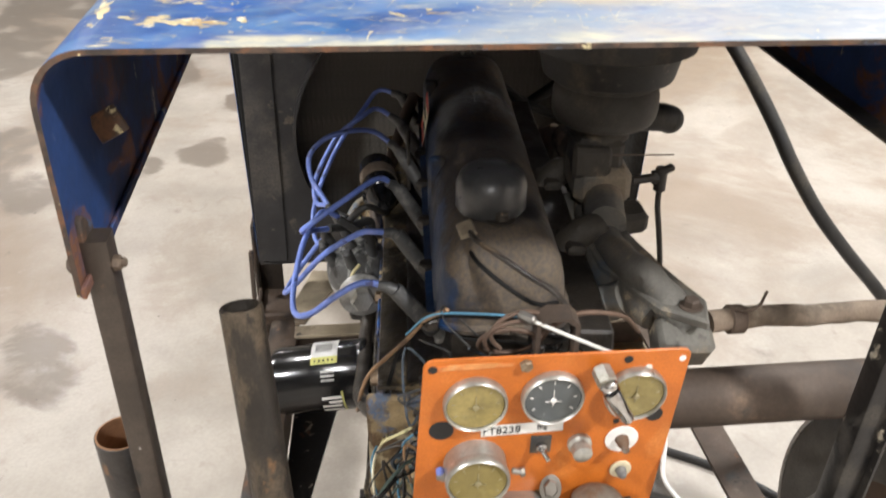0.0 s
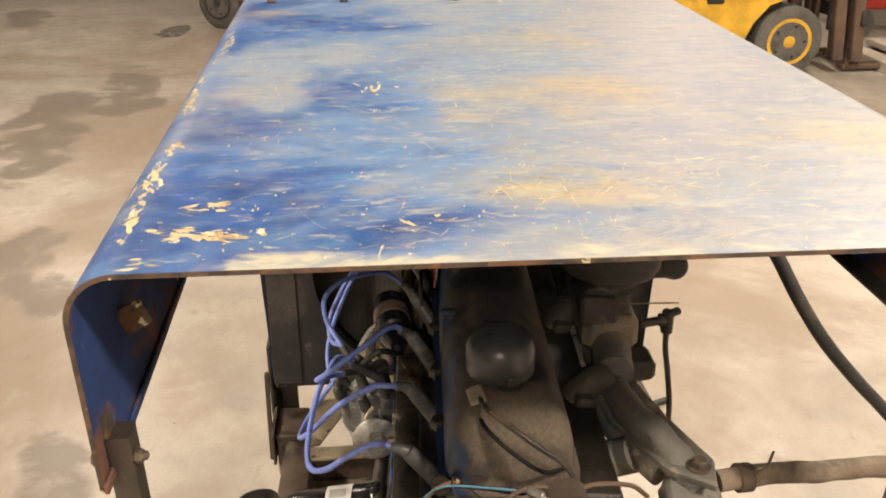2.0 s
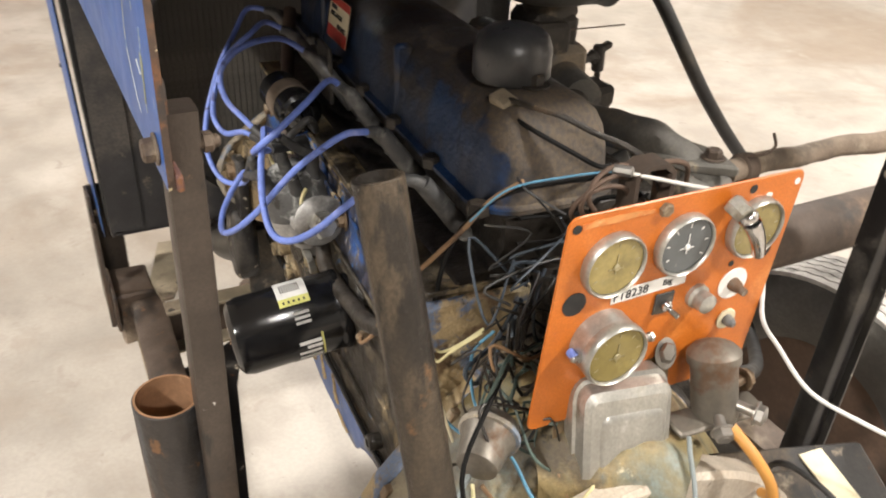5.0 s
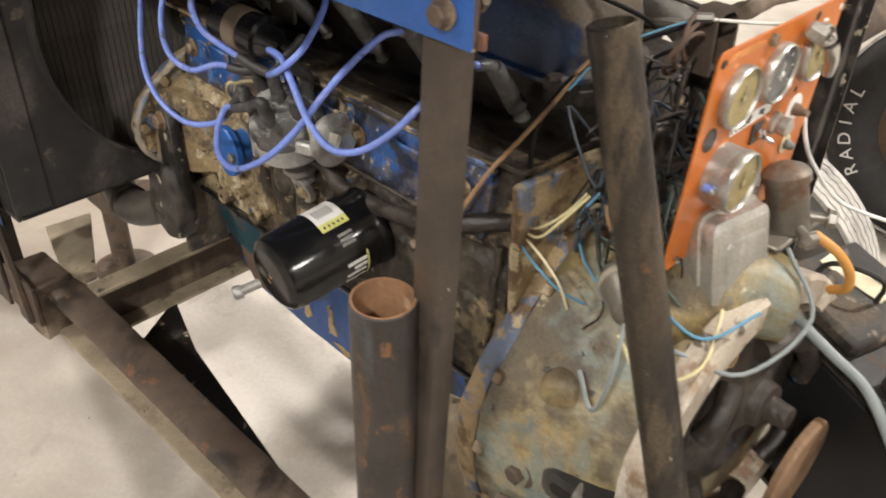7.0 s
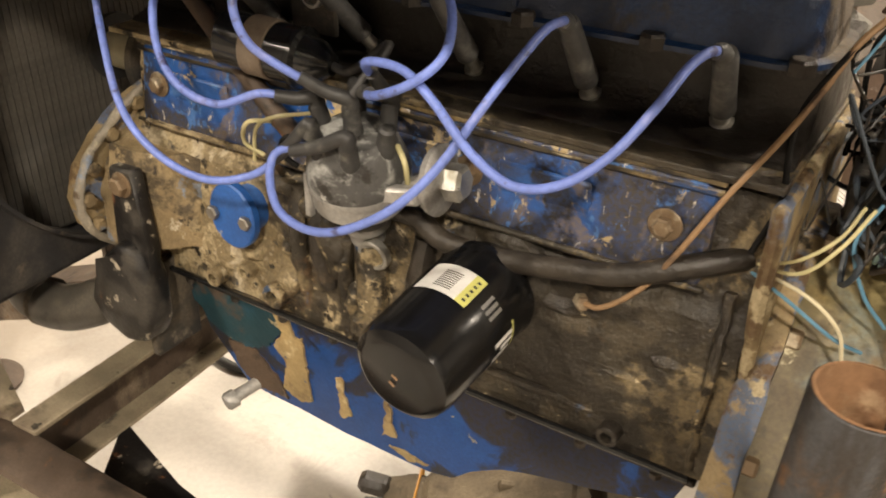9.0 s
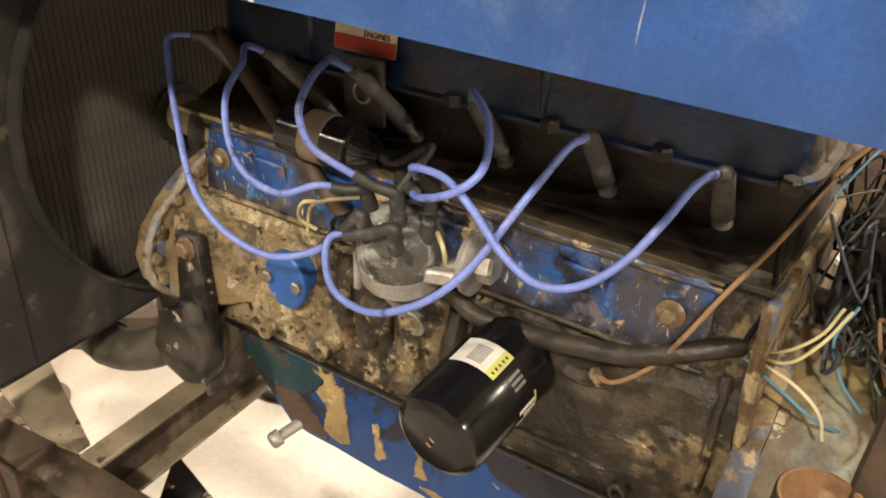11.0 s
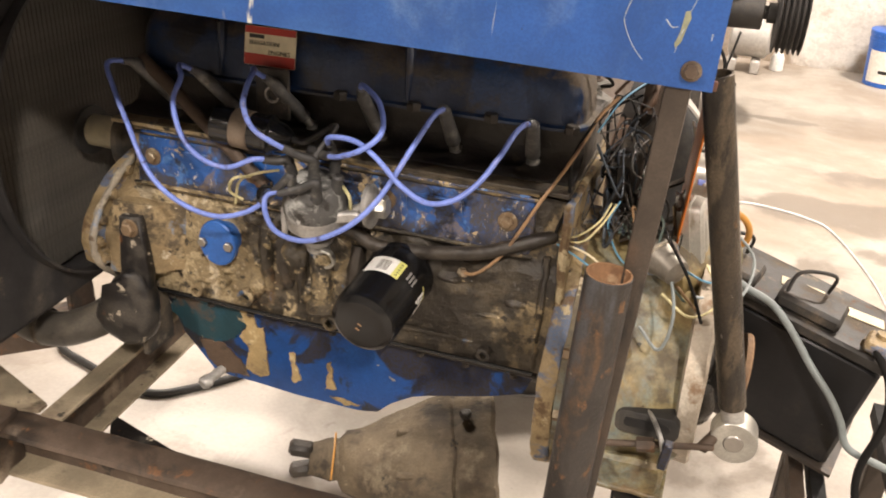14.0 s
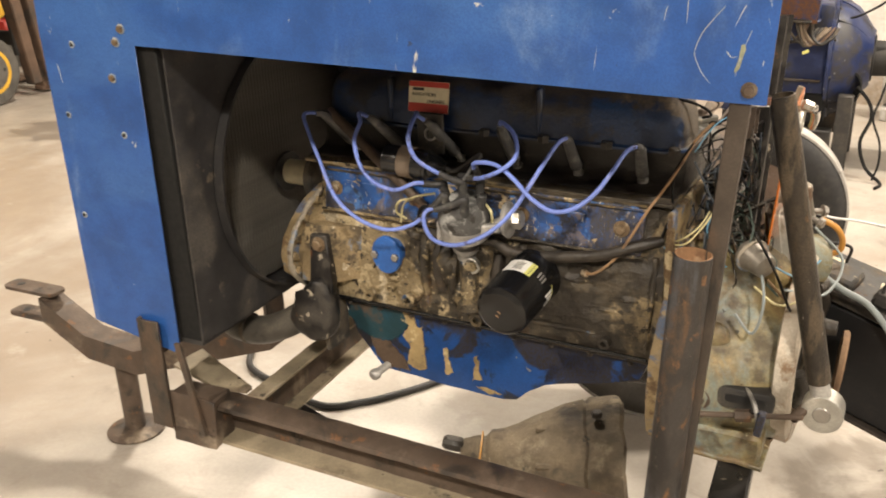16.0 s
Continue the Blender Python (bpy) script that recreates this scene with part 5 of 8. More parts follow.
# Lower water hose and its elbow.
hose = thing("radiator_hose", "dusty black lower radiator hose with elbow", "hose")
bm = B()
tube(bm, [(-0.585, -0.27, 0.565), (-0.53, -0.285, 0.550), (-0.47, -0.292, 0.555), (-0.42, -0.283, 0.570), (-0.37, -0.262, 0.600), (-0.35, -0.235, 0.64)], 0.030, 16)
part("tube", bm, "hose_dusty", hose)
bm = B()
lathe(bm, (-0.50, -0.289, 0.551), (-0.44, -0.288, 0.560), [(0, 0.0315), (0.002, 0.033), (0.010, 0.033), (0.012, 0.0315)], 20)
part("clamp", bm, "dusty_black", hose)

# ---- engine ----
engine = thing("engine", "grimy blue six-cylinder industrial engine with oily tan dirt", "engine")
YC = -0.09

# Block with a stepped side, bosses and ribs.
bm = B()
prism(bm, [(-0.236, 0.648), (-0.236, 0.700), (-0.230, 0.800), (-0.218, 0.815), (-0.205, 0.905), (-0.165, 0.918), (0.020, 0.918), (0.045, 0.80), (0.056, 0.70), (0.056, 0.648)], "x", -0.335, 0.352)
divide(bm, 0.011, 7)
roughen(bm, 0.0030, 0.03)
roughen(bm, 0.0018, 0.011, 4)
part("block", bm, "block", engine, "cast-iron block caked with oil and tan dirt, small glints painted in")


def lump(place, size, seed, material="block", name="boss"):
    bm = B()
    bmesh.ops.create_icosphere(bm, subdivisions=3, radius=1.0)
    bmesh.ops.scale(bm, vec=size, verts=bm.verts)
    bmesh.ops.translate(bm, verts=bm.verts, vec=place)
    roughen(bm, min(size) * 0.30, min(size) * 0.9, seed)
    roughen(bm, 0.0012, 0.006, seed + 3)
    return part(name, bm, material, engine)


for k, (x, y, z, sx, sy, sz) in enumerate((
        (-0.20, -0.232, 0.69, 0.030, 0.016, 0.028), (-0.255, -0.232, 0.72, 0.028, 0.02, 0.03), (-0.11, -0.235, 0.69, 0.020, 0.018, 0.028),
        (-0.045, -0.236, 0.755, 0.030, 0.022, 0.055), (-0.075, -0.236, 0.79, 0.016, 0.02, 0.02), (-0.10, -0.24, 0.74, 0.014, 0.018, 0.014),
        (0.09, -0.236, 0.70, 0.028, 0.020, 0.040), (0.20, -0.230, 0.772, 0.050, 0.012, 0.014), (0.25, -0.231, 0.725, 0.060, 0.010, 0.010),
        (0.30, -0.231, 0.75, 0.030, 0.010, 0.012), (0.28, -0.229, 0.69, 0.050, 0.010, 0.016), (-0.02, -0.238, 0.70, 0.018, 0.018, 0.03),
        (-0.16, -0.236, 0.71, 0.020, 0.015, 0.014), (0.03, -0.236, 0.68, 0.03, 0.010, 0.02), (-0.29, -0.23, 0.68, 0.022, 0.02, 0.02), (0.15, -0.23, 0.70, 0.05, 0.008, 0.03))):
    lump((x, y + 0.003, z), (sx * 0.72, sy * 0.85, sz * 0.72), k)
# Dark oil galleries and a small pump below the distributor.
for k, (x0, z0, x1, z1, r) in enumerate(((-0.095, 0.806, -0.088, 0.690, 0.010), (-0.062, 0.800, -0.058, 0.705, 0.012), (-0.030, 0.790, -0.034, 0.680, 0.008), (0.060, 0.79, 0.052, 0.675, 0.013), (-0.128, 0.812, -0.10, 0.80, 0.009))):
    bm = B()
    tube(bm, [(x0, -0.228, z0), ((x0 + x1) / 2, -0.240, (z0 + z1) / 2), (x1, -0.232, z1)], r, 10)
    roughen(bm, 0.0025, 0.012, k)
    part("gallery", bm, "oily" if k % 2 else "block", engine)
bm = B()
lathe(bm, (0.0, -0.232, 0.772), (0.004, -0.242, 0.665), [(0, 0.020), (0.03, 0.018), (0.075, 0.016), (0.08, 0.024), (0.095, 0.024), (0.1, 0.018)], 18)
roughen(bm, 0.0015, 0.012)
part("distributor_housing", bm, "block", engine)
# Blanking bosses with holes and plugs.
for x, z, r in ((-0.125, 0.672, 0.014), (-0.215, 0.665, 0.011), (0.02, 0.662, 0.013), (-0.165, 0.690, 0.009), (0.262, 0.668, 0.01)):
    bm = B()
    ring_tube(bm, (x, -0.232, z), (x, -0.252, z), r, r * 0.55, 16)
    part("plug_boss", bm, "block", engine)
    bm = B()
    cyl(bm, (x, -0.236, z), (x, -0.244, z), r * 0.54)
    part("plug", bm, "ink", engine)
# Water-jacket side with raised rib lines.
for x0, z0, x1, z1 in ((0.03, 0.675, 0.32, 0.678), (0.332, 0.655, 0.335, 0.83)):
    bm = B()
    tube(bm, [(x0, -0.234, z0), ((x0 + x1) / 2, -0.236, (z0 + z1) / 2), (x1, -0.226, z1)], 0.0045, 8, 12)
    roughen(bm, 0.0030, 0.018, x0 + z0)
    part("rib", bm, "block", engine)
# Blue blanking cap with two bolts.
bm = B()
prism(bm, disc_poly((-0.162, 0.763), 0.0315, 0.037, 28), "y", -0.262, -0.250, 0.002)
cyl(bm, (-0.162, -0.251, 0.763), (-0.162, -0.228, 0.763), 0.025)
cap = part("pump_cap", bm, "cap_blue", engine, "blue painted oval blanking cap")
for x in (-0.185, -0.140):
    bm = B()
    hexbolt(bm, (x, -0.2625, 0.763), (0, -1, 0), 0.0078, 0.006)
    part("bolt", bm, "bolt", cap)
# Timing case at the front, with a bolted rim.
arc = [(-0.02, 0.86), (-0.10, 0.862), (-0.165, 0.852), (-0.215, 0.835), (-0.258, 0.808), (-0.290, 0.775), (-0.303, 0.740), (-0.295, 0.705), (-0.262, 0.672), (-0.22, 0.655), (0.04, 0.655), (0.10, 0.72), (0.10, 0.80), (0.05, 0.845)]
cy, cz = -0.09, 0.76
bm = B()
prism(bm, arc, "x", -0.382, -0.360, 0.004, 2)
divide(bm, 0.03)
roughen(bm, 0.0025, 0.02)
timing = part("timing_case", bm, "cream_flange", engine, "tan dirt-covered timing case with bolted rim")
bm = B()
inner = [(cy + (y - cy) * 0.86, cz + (z - cz) * 0.86) for y, z in arc]
prism(bm, inner, "x", -0.362, -0.320, 0.003)
divide(bm, 0.03)
roughen(bm, 0.004, 0.025, 2)
part("case_body", bm, "timing", timing)
bm = B()
tube(bm, [(-0.357, y, z) for y, z in arc[0:10]], 0.0055, 10, 9)
roughen(bm, 0.0024, 0.012)
part("rim_lip", bm, "rim_pale", timing, "chipped pale rim of the case")
for y, z in arc[1:9]:
    bm = B()
    q = (-0.358, cy + (y - cy) * 0.95, cz + (z - cz) * 0.95)
    hexbolt(bm, q, (1, 0, 0), 0.0085, 0.010)
    part("bolt", bm, "timing", timing)
bm = B()
skin(bm, [[(-0.345, y, z), (-0.30, y * 0.96 - 0.01, z), (-0.235, -0.232, z), (-0.345, -0.2, z)] for y, z in ((-0.285, 0.69), (-0.28, 0.73), (-0.26, 0.80))])
divide(bm, 0.03)
roughen(bm, 0.004, 0.02, 7)
part("case_web", bm, "timing", timing)
# Engine mount bracket: an upright bar with a rounded foot.
bm = B()
prism(bm, [(-0.318, 0.790), (-0.280, 0.792), (-0.272, 0.70), (-0.276, 0.64), (-0.31, 0.635), (-0.328, 0.68)], "y", -0.287, -0.270, 0.003)
mount = part("mount_bracket", bm, "mount_black", engine, "black dirt-specked engine mount bracket")
bm = B()
prism(bm, [(-0.288, 0.70), (-0.270, 0.66), (-0.272, 0.60), (-0.288, 0.572), (-0.325, 0.560), (-0.365, 0.575), (-0.383, 0.605), (-0.372, 0.635), (-0.345, 0.660), (-0.318, 0.70)], "y", -0.300, -0.262, 0.012, 3)
part("mount_pad", bm, "mount_black", mount)
bm = B()
hexbolt(bm, (-0.297, -0.287, 0.773), (0, -1, 0), 0.011, 0.009, washer=0.015)
part("bolt", bm, "brass_bolt", mount)
bm = B()
box(bm, (-0.30, -0.245, 0.60), (0.012, 0.07, 0.12), 0.002)
part("bracket_web", bm, "dusty_black", mount)

# Oil pan.
bm = B()
prof = [(-0.295, 0.640), (-0.268, 0.560), (-0.215, 0.490), (-0.06, 0.486), (0.055, 0.484), (0.085, 0.492), (0.110, 0.520), (0.145, 0.545), (0.25, 0.575), (0.32, 0.598), (0.335, 0.640)]
rings = []
for y, k in ((-0.226, 1.0), (-0.222, 0.985), (0.042, 0.985), (0.046, 1.0)):
    rings.append([(x, y + 0.08 * (0.640 - z) * (1 if y < YC else -1), z) for x, z in prof])
skin(bm, rings)
bmesh.ops.bevel(bm, geom=[e for e in bm.edges if e.calc_length() > 0.0], offset=0.006, segments=2, affect="EDGES", clamp_overlap=True)
divide(bm, 0.05)
roughen(bm, 0.0015, 0.05)
pan = part("oil_pan", bm, "pan", engine, "blue oil pan with chipped tan patches")


def paint_chip(poly, material, depth, seed):
    """A ragged layer of other paint on the pan's side."""
    rng_ = random.Random(seed)
    edge = []
    for (x0, z0), (x1, z1) in zip(poly, poly[1:] + poly[:1]):
        n_ = max(2, int(math.hypot(x1 - x0, z1 - z0) / 0.005))
        edge += [(x0 + (x1 - x0) * q / n_ + rng_.uniform(-0.0022, 0.0022), z0 + (z1 - z0) * q / n_ + rng_.uniform(-0.0022, 0.0022)) for q in range(n_)]
    bm = B()
    prism(bm, edge, "y", -0.2262 - depth, -0.218)
    for v in bm.verts:
        v.co.y += 0.08 * (0.640 - v.co.z)
    part("paint_patch", bm, material, pan)


paint_chip([(-0.273, 0.632), (-0.150, 0.636), (-0.141, 0.606), (-0.166, 0.575), (-0.20, 0.556), (-0.234, 0.560), (-0.258, 0.570), (-0.285, 0.605)], "teal_chip", 0.0024, 1)
paint_chip([(-0.236, 0.556), (-0.189, 0.558), (-0.161, 0.530), (-0.150, 0.500), (-0.205, 0.496), (-0.226, 0.522)], "grime_chip", 0.0026, 2)
paint_chip([(-0.154, 0.637), (-0.131, 0.631), (-0.123, 0.605), (-0.112, 0.608), (-0.11, 0.566), (-0.11, 0.514), (-0.129, 0.505), (-0.153, 0.519), (-0.14, 0.56), (-0.158, 0.58), (-0.14, 0.606)], "tan_chip", 0.0030, 3)
paint_chip([(-0.066, 0.572), (-0.058, 0.575), (-0.056, 0.547), (-0.05, 0.522), (-0.059, 0.513), (-0.068, 0.514), (-0.064, 0.542)], "tan_chip", 0.0026, 4)
paint_chip([(0.0, 0.567), (0.007, 0.57), (0.009, 0.543), (0.013, 0.521), (-0.005, 0.514), (-0.002, 0.533), (0.002, 0.552)], "tan_chip", 0.0026, 5)
paint_chip([(0.001, 0.500), (0.026, 0.503), (0.054, 0.497), (0.030, 0.492)], "tan_chip", 0.0026, 6)

bm = B()
box(bm, (0.018, YC, 0.6435), (0.645, 0.298, 0.009), 0.002)
part("pan_flange", bm, "oily", pan)
bm = B()
tube(bm, [(-0.30, -0.243, 0.648), (0.0, -0.244, 0.649), (0.335, -0.243, 0.651)], 0.0035, 8)
part("gasket_edge", bm, "gloss_black", pan)
for k in range(9):
    bm = B()
    hexbolt(bm, (-0.27 + 0.072 * k, -0.236, 0.639), (0, 0, -1), 0.006, 0.006)
    part("bolt", bm, "oily", pan)
bm = B()
cyl(bm, (-0.196, -0.205, 0.503), (-0.209, -0.248, 0.494), 0.008)
lathe(bm, (-0.208, -0.245, 0.4945), (-0.2135, -0.262, 0.491), [(0, 0.0115), (0.012, 0.0115), (0.015, 0.009)], 8)
part("drain_valve", bm, "alu", pan, "bright drain valve")

# Pushrod cover on the block's side.
bm = B()
prism(bm, rrect(0.63, 0.092, 0.014, (-0.005, 0.866)), "y", -0.222, -0.205, 0.003)
for v in bm.verts:
    v.co.y += (v.co.z - 0.866) * 0.16
divide(bm, 0.05)
roughen(bm, 0.001, 0.05)
side_cover = part("pushrod_cover", bm, "cover", engine, "chipped blue pushrod cover with gold scratches")
for zc_, dz in ((0.866, 0.040),):
    for sgn in (1, -1):
        bm = B()
        box(bm, (-0.005, -0.2235 + sgn * dz * 0.16, zc_ + sgn * dz), (0.615, 0.006, 0.006), 0.002)
        part("rim", bm, "cover" if sgn > 0 else "block", side_cover)
for x in (-0.291, -0.118, 0.098, 0.275):
    bm = B()
    hexbolt(bm, (x, -0.2225, 0.869), (0, -1, 0), 0.0085, 0.008, washer=0.014)
    part("bolt", bm, "brass_bolt", side_cover)
for x in (-0.23, 0.17, 0.04):
    bm = B()
    box(bm, (x, -0.222, 0.868), (0.085, 0.005, 0.040), 0.002, (8, 0, 0))
    part("pressing", bm, "cover", side_cover)

for z, y, h in ((0.912, -0.2170, 0.007), (0.9035, -0.2178, 0.006), (0.826, -0.2300, 0.0045)):
    bm = B()
    box(bm, (-0.005, y, z), (0.64, 0.005, h), 0.0015)
    divide(bm, 0.012)
    roughen(bm, 0.0009, 0.008, z)
    part("worn_edge", bm, "gold_edge", side_cover, "rim with paint worn to gold and bare metal")

# Cylinder head.
bm = B()
prism(bm, [(-0.190, 0.916), (-0.188, 0.924), (-0.152, 0.929), (-0.140, 0.950), (-0.146, 0.985), (0.028, 0.985), (0.03, 0.916)], "x", -0.365, 0.352, 0.003)
divide(bm, 0.05)
roughen(bm, 0.002, 0.03, 3)
head = part("cylinder_head", bm, "head_iron", engine, "dark oily cylinder head")
bm = B()
box(bm, (-0.005, YC, 0.9165), (0.72, 0.262, 0.006), 0.001)
part("head_gasket", bm, "block", head)
for k in range(7):
    bm = B()
    hexbolt(bm, (-0.34 + 0.113 * k, -0.165, 0.985), (0, 0, 1), 0.011, 0.012)
    part("head_bolt", bm, "oily", head)
bm = B()
box(bm, (-0.100, -0.185, 0.985), (0.055, 0.006, 0.075), 0.002)
eye = part("lifting_eye", bm, "dusty_black", head)
bm = B()
ring_tube(bm, (-0.097, -0.188, 0.985), (-0.097, -0.194, 0.985), 0.0125, 0.0095, 24)
part("ring", bm, "alu", eye)

# Valve cover: long, with rounded ends and a pressed top.
bm = B()
rings = []
for z, g in ((0.986, 0.0), (0.990, 0.0), (0.992, -0.008), (1.030, -0.011), (1.050, -0.016), (1.064, -0.024), (1.074, -0.035), (1.081, -0.049), (1.084, -0.062)):
    rings.append([(a, b, z) for a, b in rrect(0.722 + 2 * g, 0.156 + 2 * g, 0.046 + max(g, -0.032), (-0.004, YC), 8)])
skin(bm, rings)
divide(bm, 0.06)
roughen(bm, 0.0008, 0.06)
vcover = part("valve_cover", bm, "valve_cover", engine, "dark blue valve cover dulled by grease and dust")
for x in (-0.20, 0.10):
    bm = B()
    box(bm, (x, YC - 0.060, 1.035), (0.012, 0.022, 0.082), 0.004)
    part("strap", bm, "valve_cover", vcover)
for x in (-0.30, 0.29):
    bm = B()
    hexbolt(bm, (x, YC, 1.084), (0, 0, 1), 0.010, 0.010, washer=0.016)
    part("bolt", bm, "oily", vcover)
# Maker's label on the cover's slope.
LAB = pose(-0.116, -0.1600, 1.045, 80, 0, 0)
bm = B()
prism(bm, rrect(0.084, 0.056, 0.002), "z", 0, 0.0008)
lab = part("label_plate", bm, "label_cream", vcover, "cream and red paper label")
lab.matrix_basis = LAB
for y, h in ((0.0225, 0.010), (-0.0195, 0.016)):
    bm = B()
    prism(bm, rrect(0.083, h, 0.001, (0, y)), "z", 0.0008, 0.0011)
    part("red_band", bm, "label_red", lab)
bm = B()
box(bm, (-0.022, 0.0135, 0.0011), (0.024, 0.0055, 0.0004), 0)
part("bar", bm, "ink", lab)
lettering("IRRIGATION", 0.0088, pose(-0.034, 0.0015, 0.0012), "ink", lab)
lettering("ENGINES", 0.0088, pose(-0.002, -0.0105, 0.0012), "ink", lab)
# Oil-filler breather can on the cover.
bm = B()
lathe(bm, (0.258, -0.098, 1.075), (0.258, -0.098, 2), [(0, 0.024), (0.006, 0.025), (0.008, 0.035), (0.012, 0.038), (0.038, 0.038), (0.049, 0.034), (0.056, 0.025), (0.060, 0.012), (0.061, 0.0)], 32)
part("breather_cap", bm, "dome", vcover, "dark dusty domed breather cap")
bm = B()
tube(bm, [(0.300, -0.124, 1.078), (0.33, -0.118, 1.082), (0.358, -0.095, 1.078), (0.372, -0.070, 1.065), (0.388, -0.045, 1.055), (0.41, -0.035, 1.045), (0.43, -0.03, 1.02)], 0.0030, 8)
part("breather_hose", bm, "oily", vcover)
bm = B()
tube(bm, [(0.31, -0.13, 1.07), (0.345, -0.115, 1.062), (0.366, -0.085, 1.045), (0.368, -0.06, 1.03), (0.35, -0.035, 1.02)], 0.0024, 7)
part("thin_wire", bm, "wire_black", vcover)
bm = B()
box(bm, (0.300, -0.126, 1.077), (0.026, 0.018, 0.010), 0.002, (20, 8, 10))
part("hose_clip", bm, "dust_rail", vcover)

# Water pump hub and spacer, with no fan on it.
bm = B()
lathe(bm, (-0.37, -0.115, 0.850), (-1, -0.115, 0.850), [(0, 0.045), (0.03, 0.045), (0.034, 0.056), (0.045, 0.056), (0.048, 0.022), (0.115, 0.022), (0.117, 0.012)], 32)
hub = part("pump_hub", bm, "dusty_black", engine)
bm = B()
lathe(bm, (-0.419, -0.115, 0.850), (-1, -0.115, 0.850), [(0, 0.020), (0.001, 0.027), (0.072, 0.027), (0.074, 0.02)], 28)
part("hub_spacer", bm, "label_cream", hub, "pale fan spacer")
bm = B()
lathe(bm, (-0.493, -0.115, 0.850), (-1, -0.115, 0.850), [(0, 0.020), (0.001, 0.042), (0.007, 0.043), (0.009, 0.020)], 28)
part("fan_flange", bm, "dusty_black", hub)
bm = B()
lathe(bm, (-0.385, YC, 0.70), (-1, YC, 0.70), [(0, 0.085), (0.012, 0.085), (0.016, 0.070), (0.022, 0.085), (0.034, 0.085), (0.036, 0.03)], 32)
part("crank_pulley", bm, "oily", engine)

# Oil filter.
fa, fb = Vector((0.131, -0.226, 0.771)), Vector((0.126, -0.373, 0.751))
fl = (fb - fa).length
bm = B()
lathe(bm, fa, fb, [(0, 0.040), (0.012, 0.040), (0.013, 0.0485), (0.018, 0.0500), (0.022, 0.0485), (0.026, 0.0475), (0.085, 0.0475), (0.086, 0.0468), (fl - 0.016, 0.0468), (fl - 0.006, 0.0440), (fl - 0.001, 0.037), (fl, 0.034)], 48)
ofilter = part("oil_filter", bm, "filter", engine, "new glossy black spin-on oil filter")
fd, fe, ff = axes_for(fb - fa)


def on_filter(t, ang, r=0.0479):
    """A place on the filter's skin: metres from its base, degrees from the top towards +x."""
    up = (Vector((0, 0, 1)) - fd * fd.z).normalized()
    sd = fd.cross(up)
    a = radians(ang)
    return fa + fd * t + (up * math.cos(a) - sd * math.sin(a)) * r


def filter_patch(name, t0, t1, a0, a1, material, r=0.0479):
    bm = B()
    n = 10
    rows = [[on_filter(t, a0 + (a1 - a0) * k / n, r) for k in range(n + 1)] for t in (t0, t1)]
    skin(bm, rows, False, False)
    return part(name, bm, material, ofilter)


filter_patch("price_label", 0.051, 0.087, -30, 20, "label_white")
filter_patch("label_band", 0.051, 0.087, 20, 33, "label_yellow")
for k in range(9):
    filter_patch("barcode_bar", 0.059 + 0.0026 * k, 0.0603 + 0.0026 * k, -10, 10, "dusty_black", 0.0481)
for k in range(5):
    filter_patch("print_bar", 0.056 + 0.006 * k, 0.0585 + 0.006 * k, 25, 29, "ink", 0.0481)
for k in range(3):
    filter_patch("print_bar", 0.056, 0.074, 44 + 7 * k, 48 + 7 * k, "alu", 0.0478)
for a0, t0, t1 in ((88, 0.050, 0.076), (97, 0.050, 0.068), (107, 0.052, 0.078), (120, 0.052, 0.078)):
    filter_patch("logo_patch", t0, t1, a0, a0 + 6, "label_white", 0.0478)
filter_patch("logo_stripe", 0.047, 0.0495, 80, 130, "label_yellow", 0.0479)
for k in range(4):
    bm = B()
    box(bm, fb + fd * 0.0004 + Vector((-0.004 + 0.003 * k, 0, -0.006 + 0.0075 * k)), (0.006, 0.0006, 0.0018), 0, (0, 35, 0))
    part("ink_mark", bm, "copper_line", ofilter)
bm = B()
lathe(bm, (0.137, -0.205, 0.774), tuple(fa), [(0, 0.058), (0.012, 0.056), (0.020, 0.046)], 24)
roughen(bm, 0.002, 0.02)
part("filter_boss", bm, "block", engine)

# Distributor with its cap, vacuum canister and coil.
dist = None
da, db = Vector((-0.004, -0.236, 0.778)), Vector((0.012, -0.278, 0.935))
dd = (db - da).normalized()
bm = B()
lathe(bm, da, db, [(0, 0.017), (0.018, 0.018), (0.020, 0.024), (0.028, 0.024), (0.030, 0.018), (0.045, 0.022), (0.052, 0.042), (0.056, 0.0455), (0.072, 0.0455), (0.074, 0.0475), (0.080, 0.0475)], 36)
dist = part("distributor", bm, "alu", engine, "chalky grey distributor with black boots")
bm = B()
lathe(bm, da, db, [(0.080, 0.047), (0.084, 0.0475), (0.098, 0.045), (0.112, 0.040), (0.122, 0.033), (0.126, 0.030)], 36)
dcap = part("distributor_cap", bm, "dist_cap", dist)
_, du, dv = axes_for(dd)
tower = []
for k in range(7):
    a = radians(60 * k + 15)
    off = Vector() if k == 6 else (du * math.cos(a) + dv * math.sin(a)) * 0.030
    base = da + dd * (0.108 if k < 6 else 0.118) + off
    top = base + dd * 0.036 + off * 0.25
    bm = B()
    lathe(bm, base, top, [(0, 0.0095), (0.012, 0.0090), (0.013, 0.0082), (0.034, 0.0075), (0.036, 0.005)], 14)
    part("cap_boot", bm, "cap_boot", dcap)
    tower.append(top)
for s in (1, -1):
    bm = B()
    q = da + dd * 0.066 + du * 0.047 * s
    box(bm, q, (0.008, 0.008, 0.045), 0.002)
    part("clip", bm, "alu", dist)
va_ = da + dd * 0.060
bm = B()
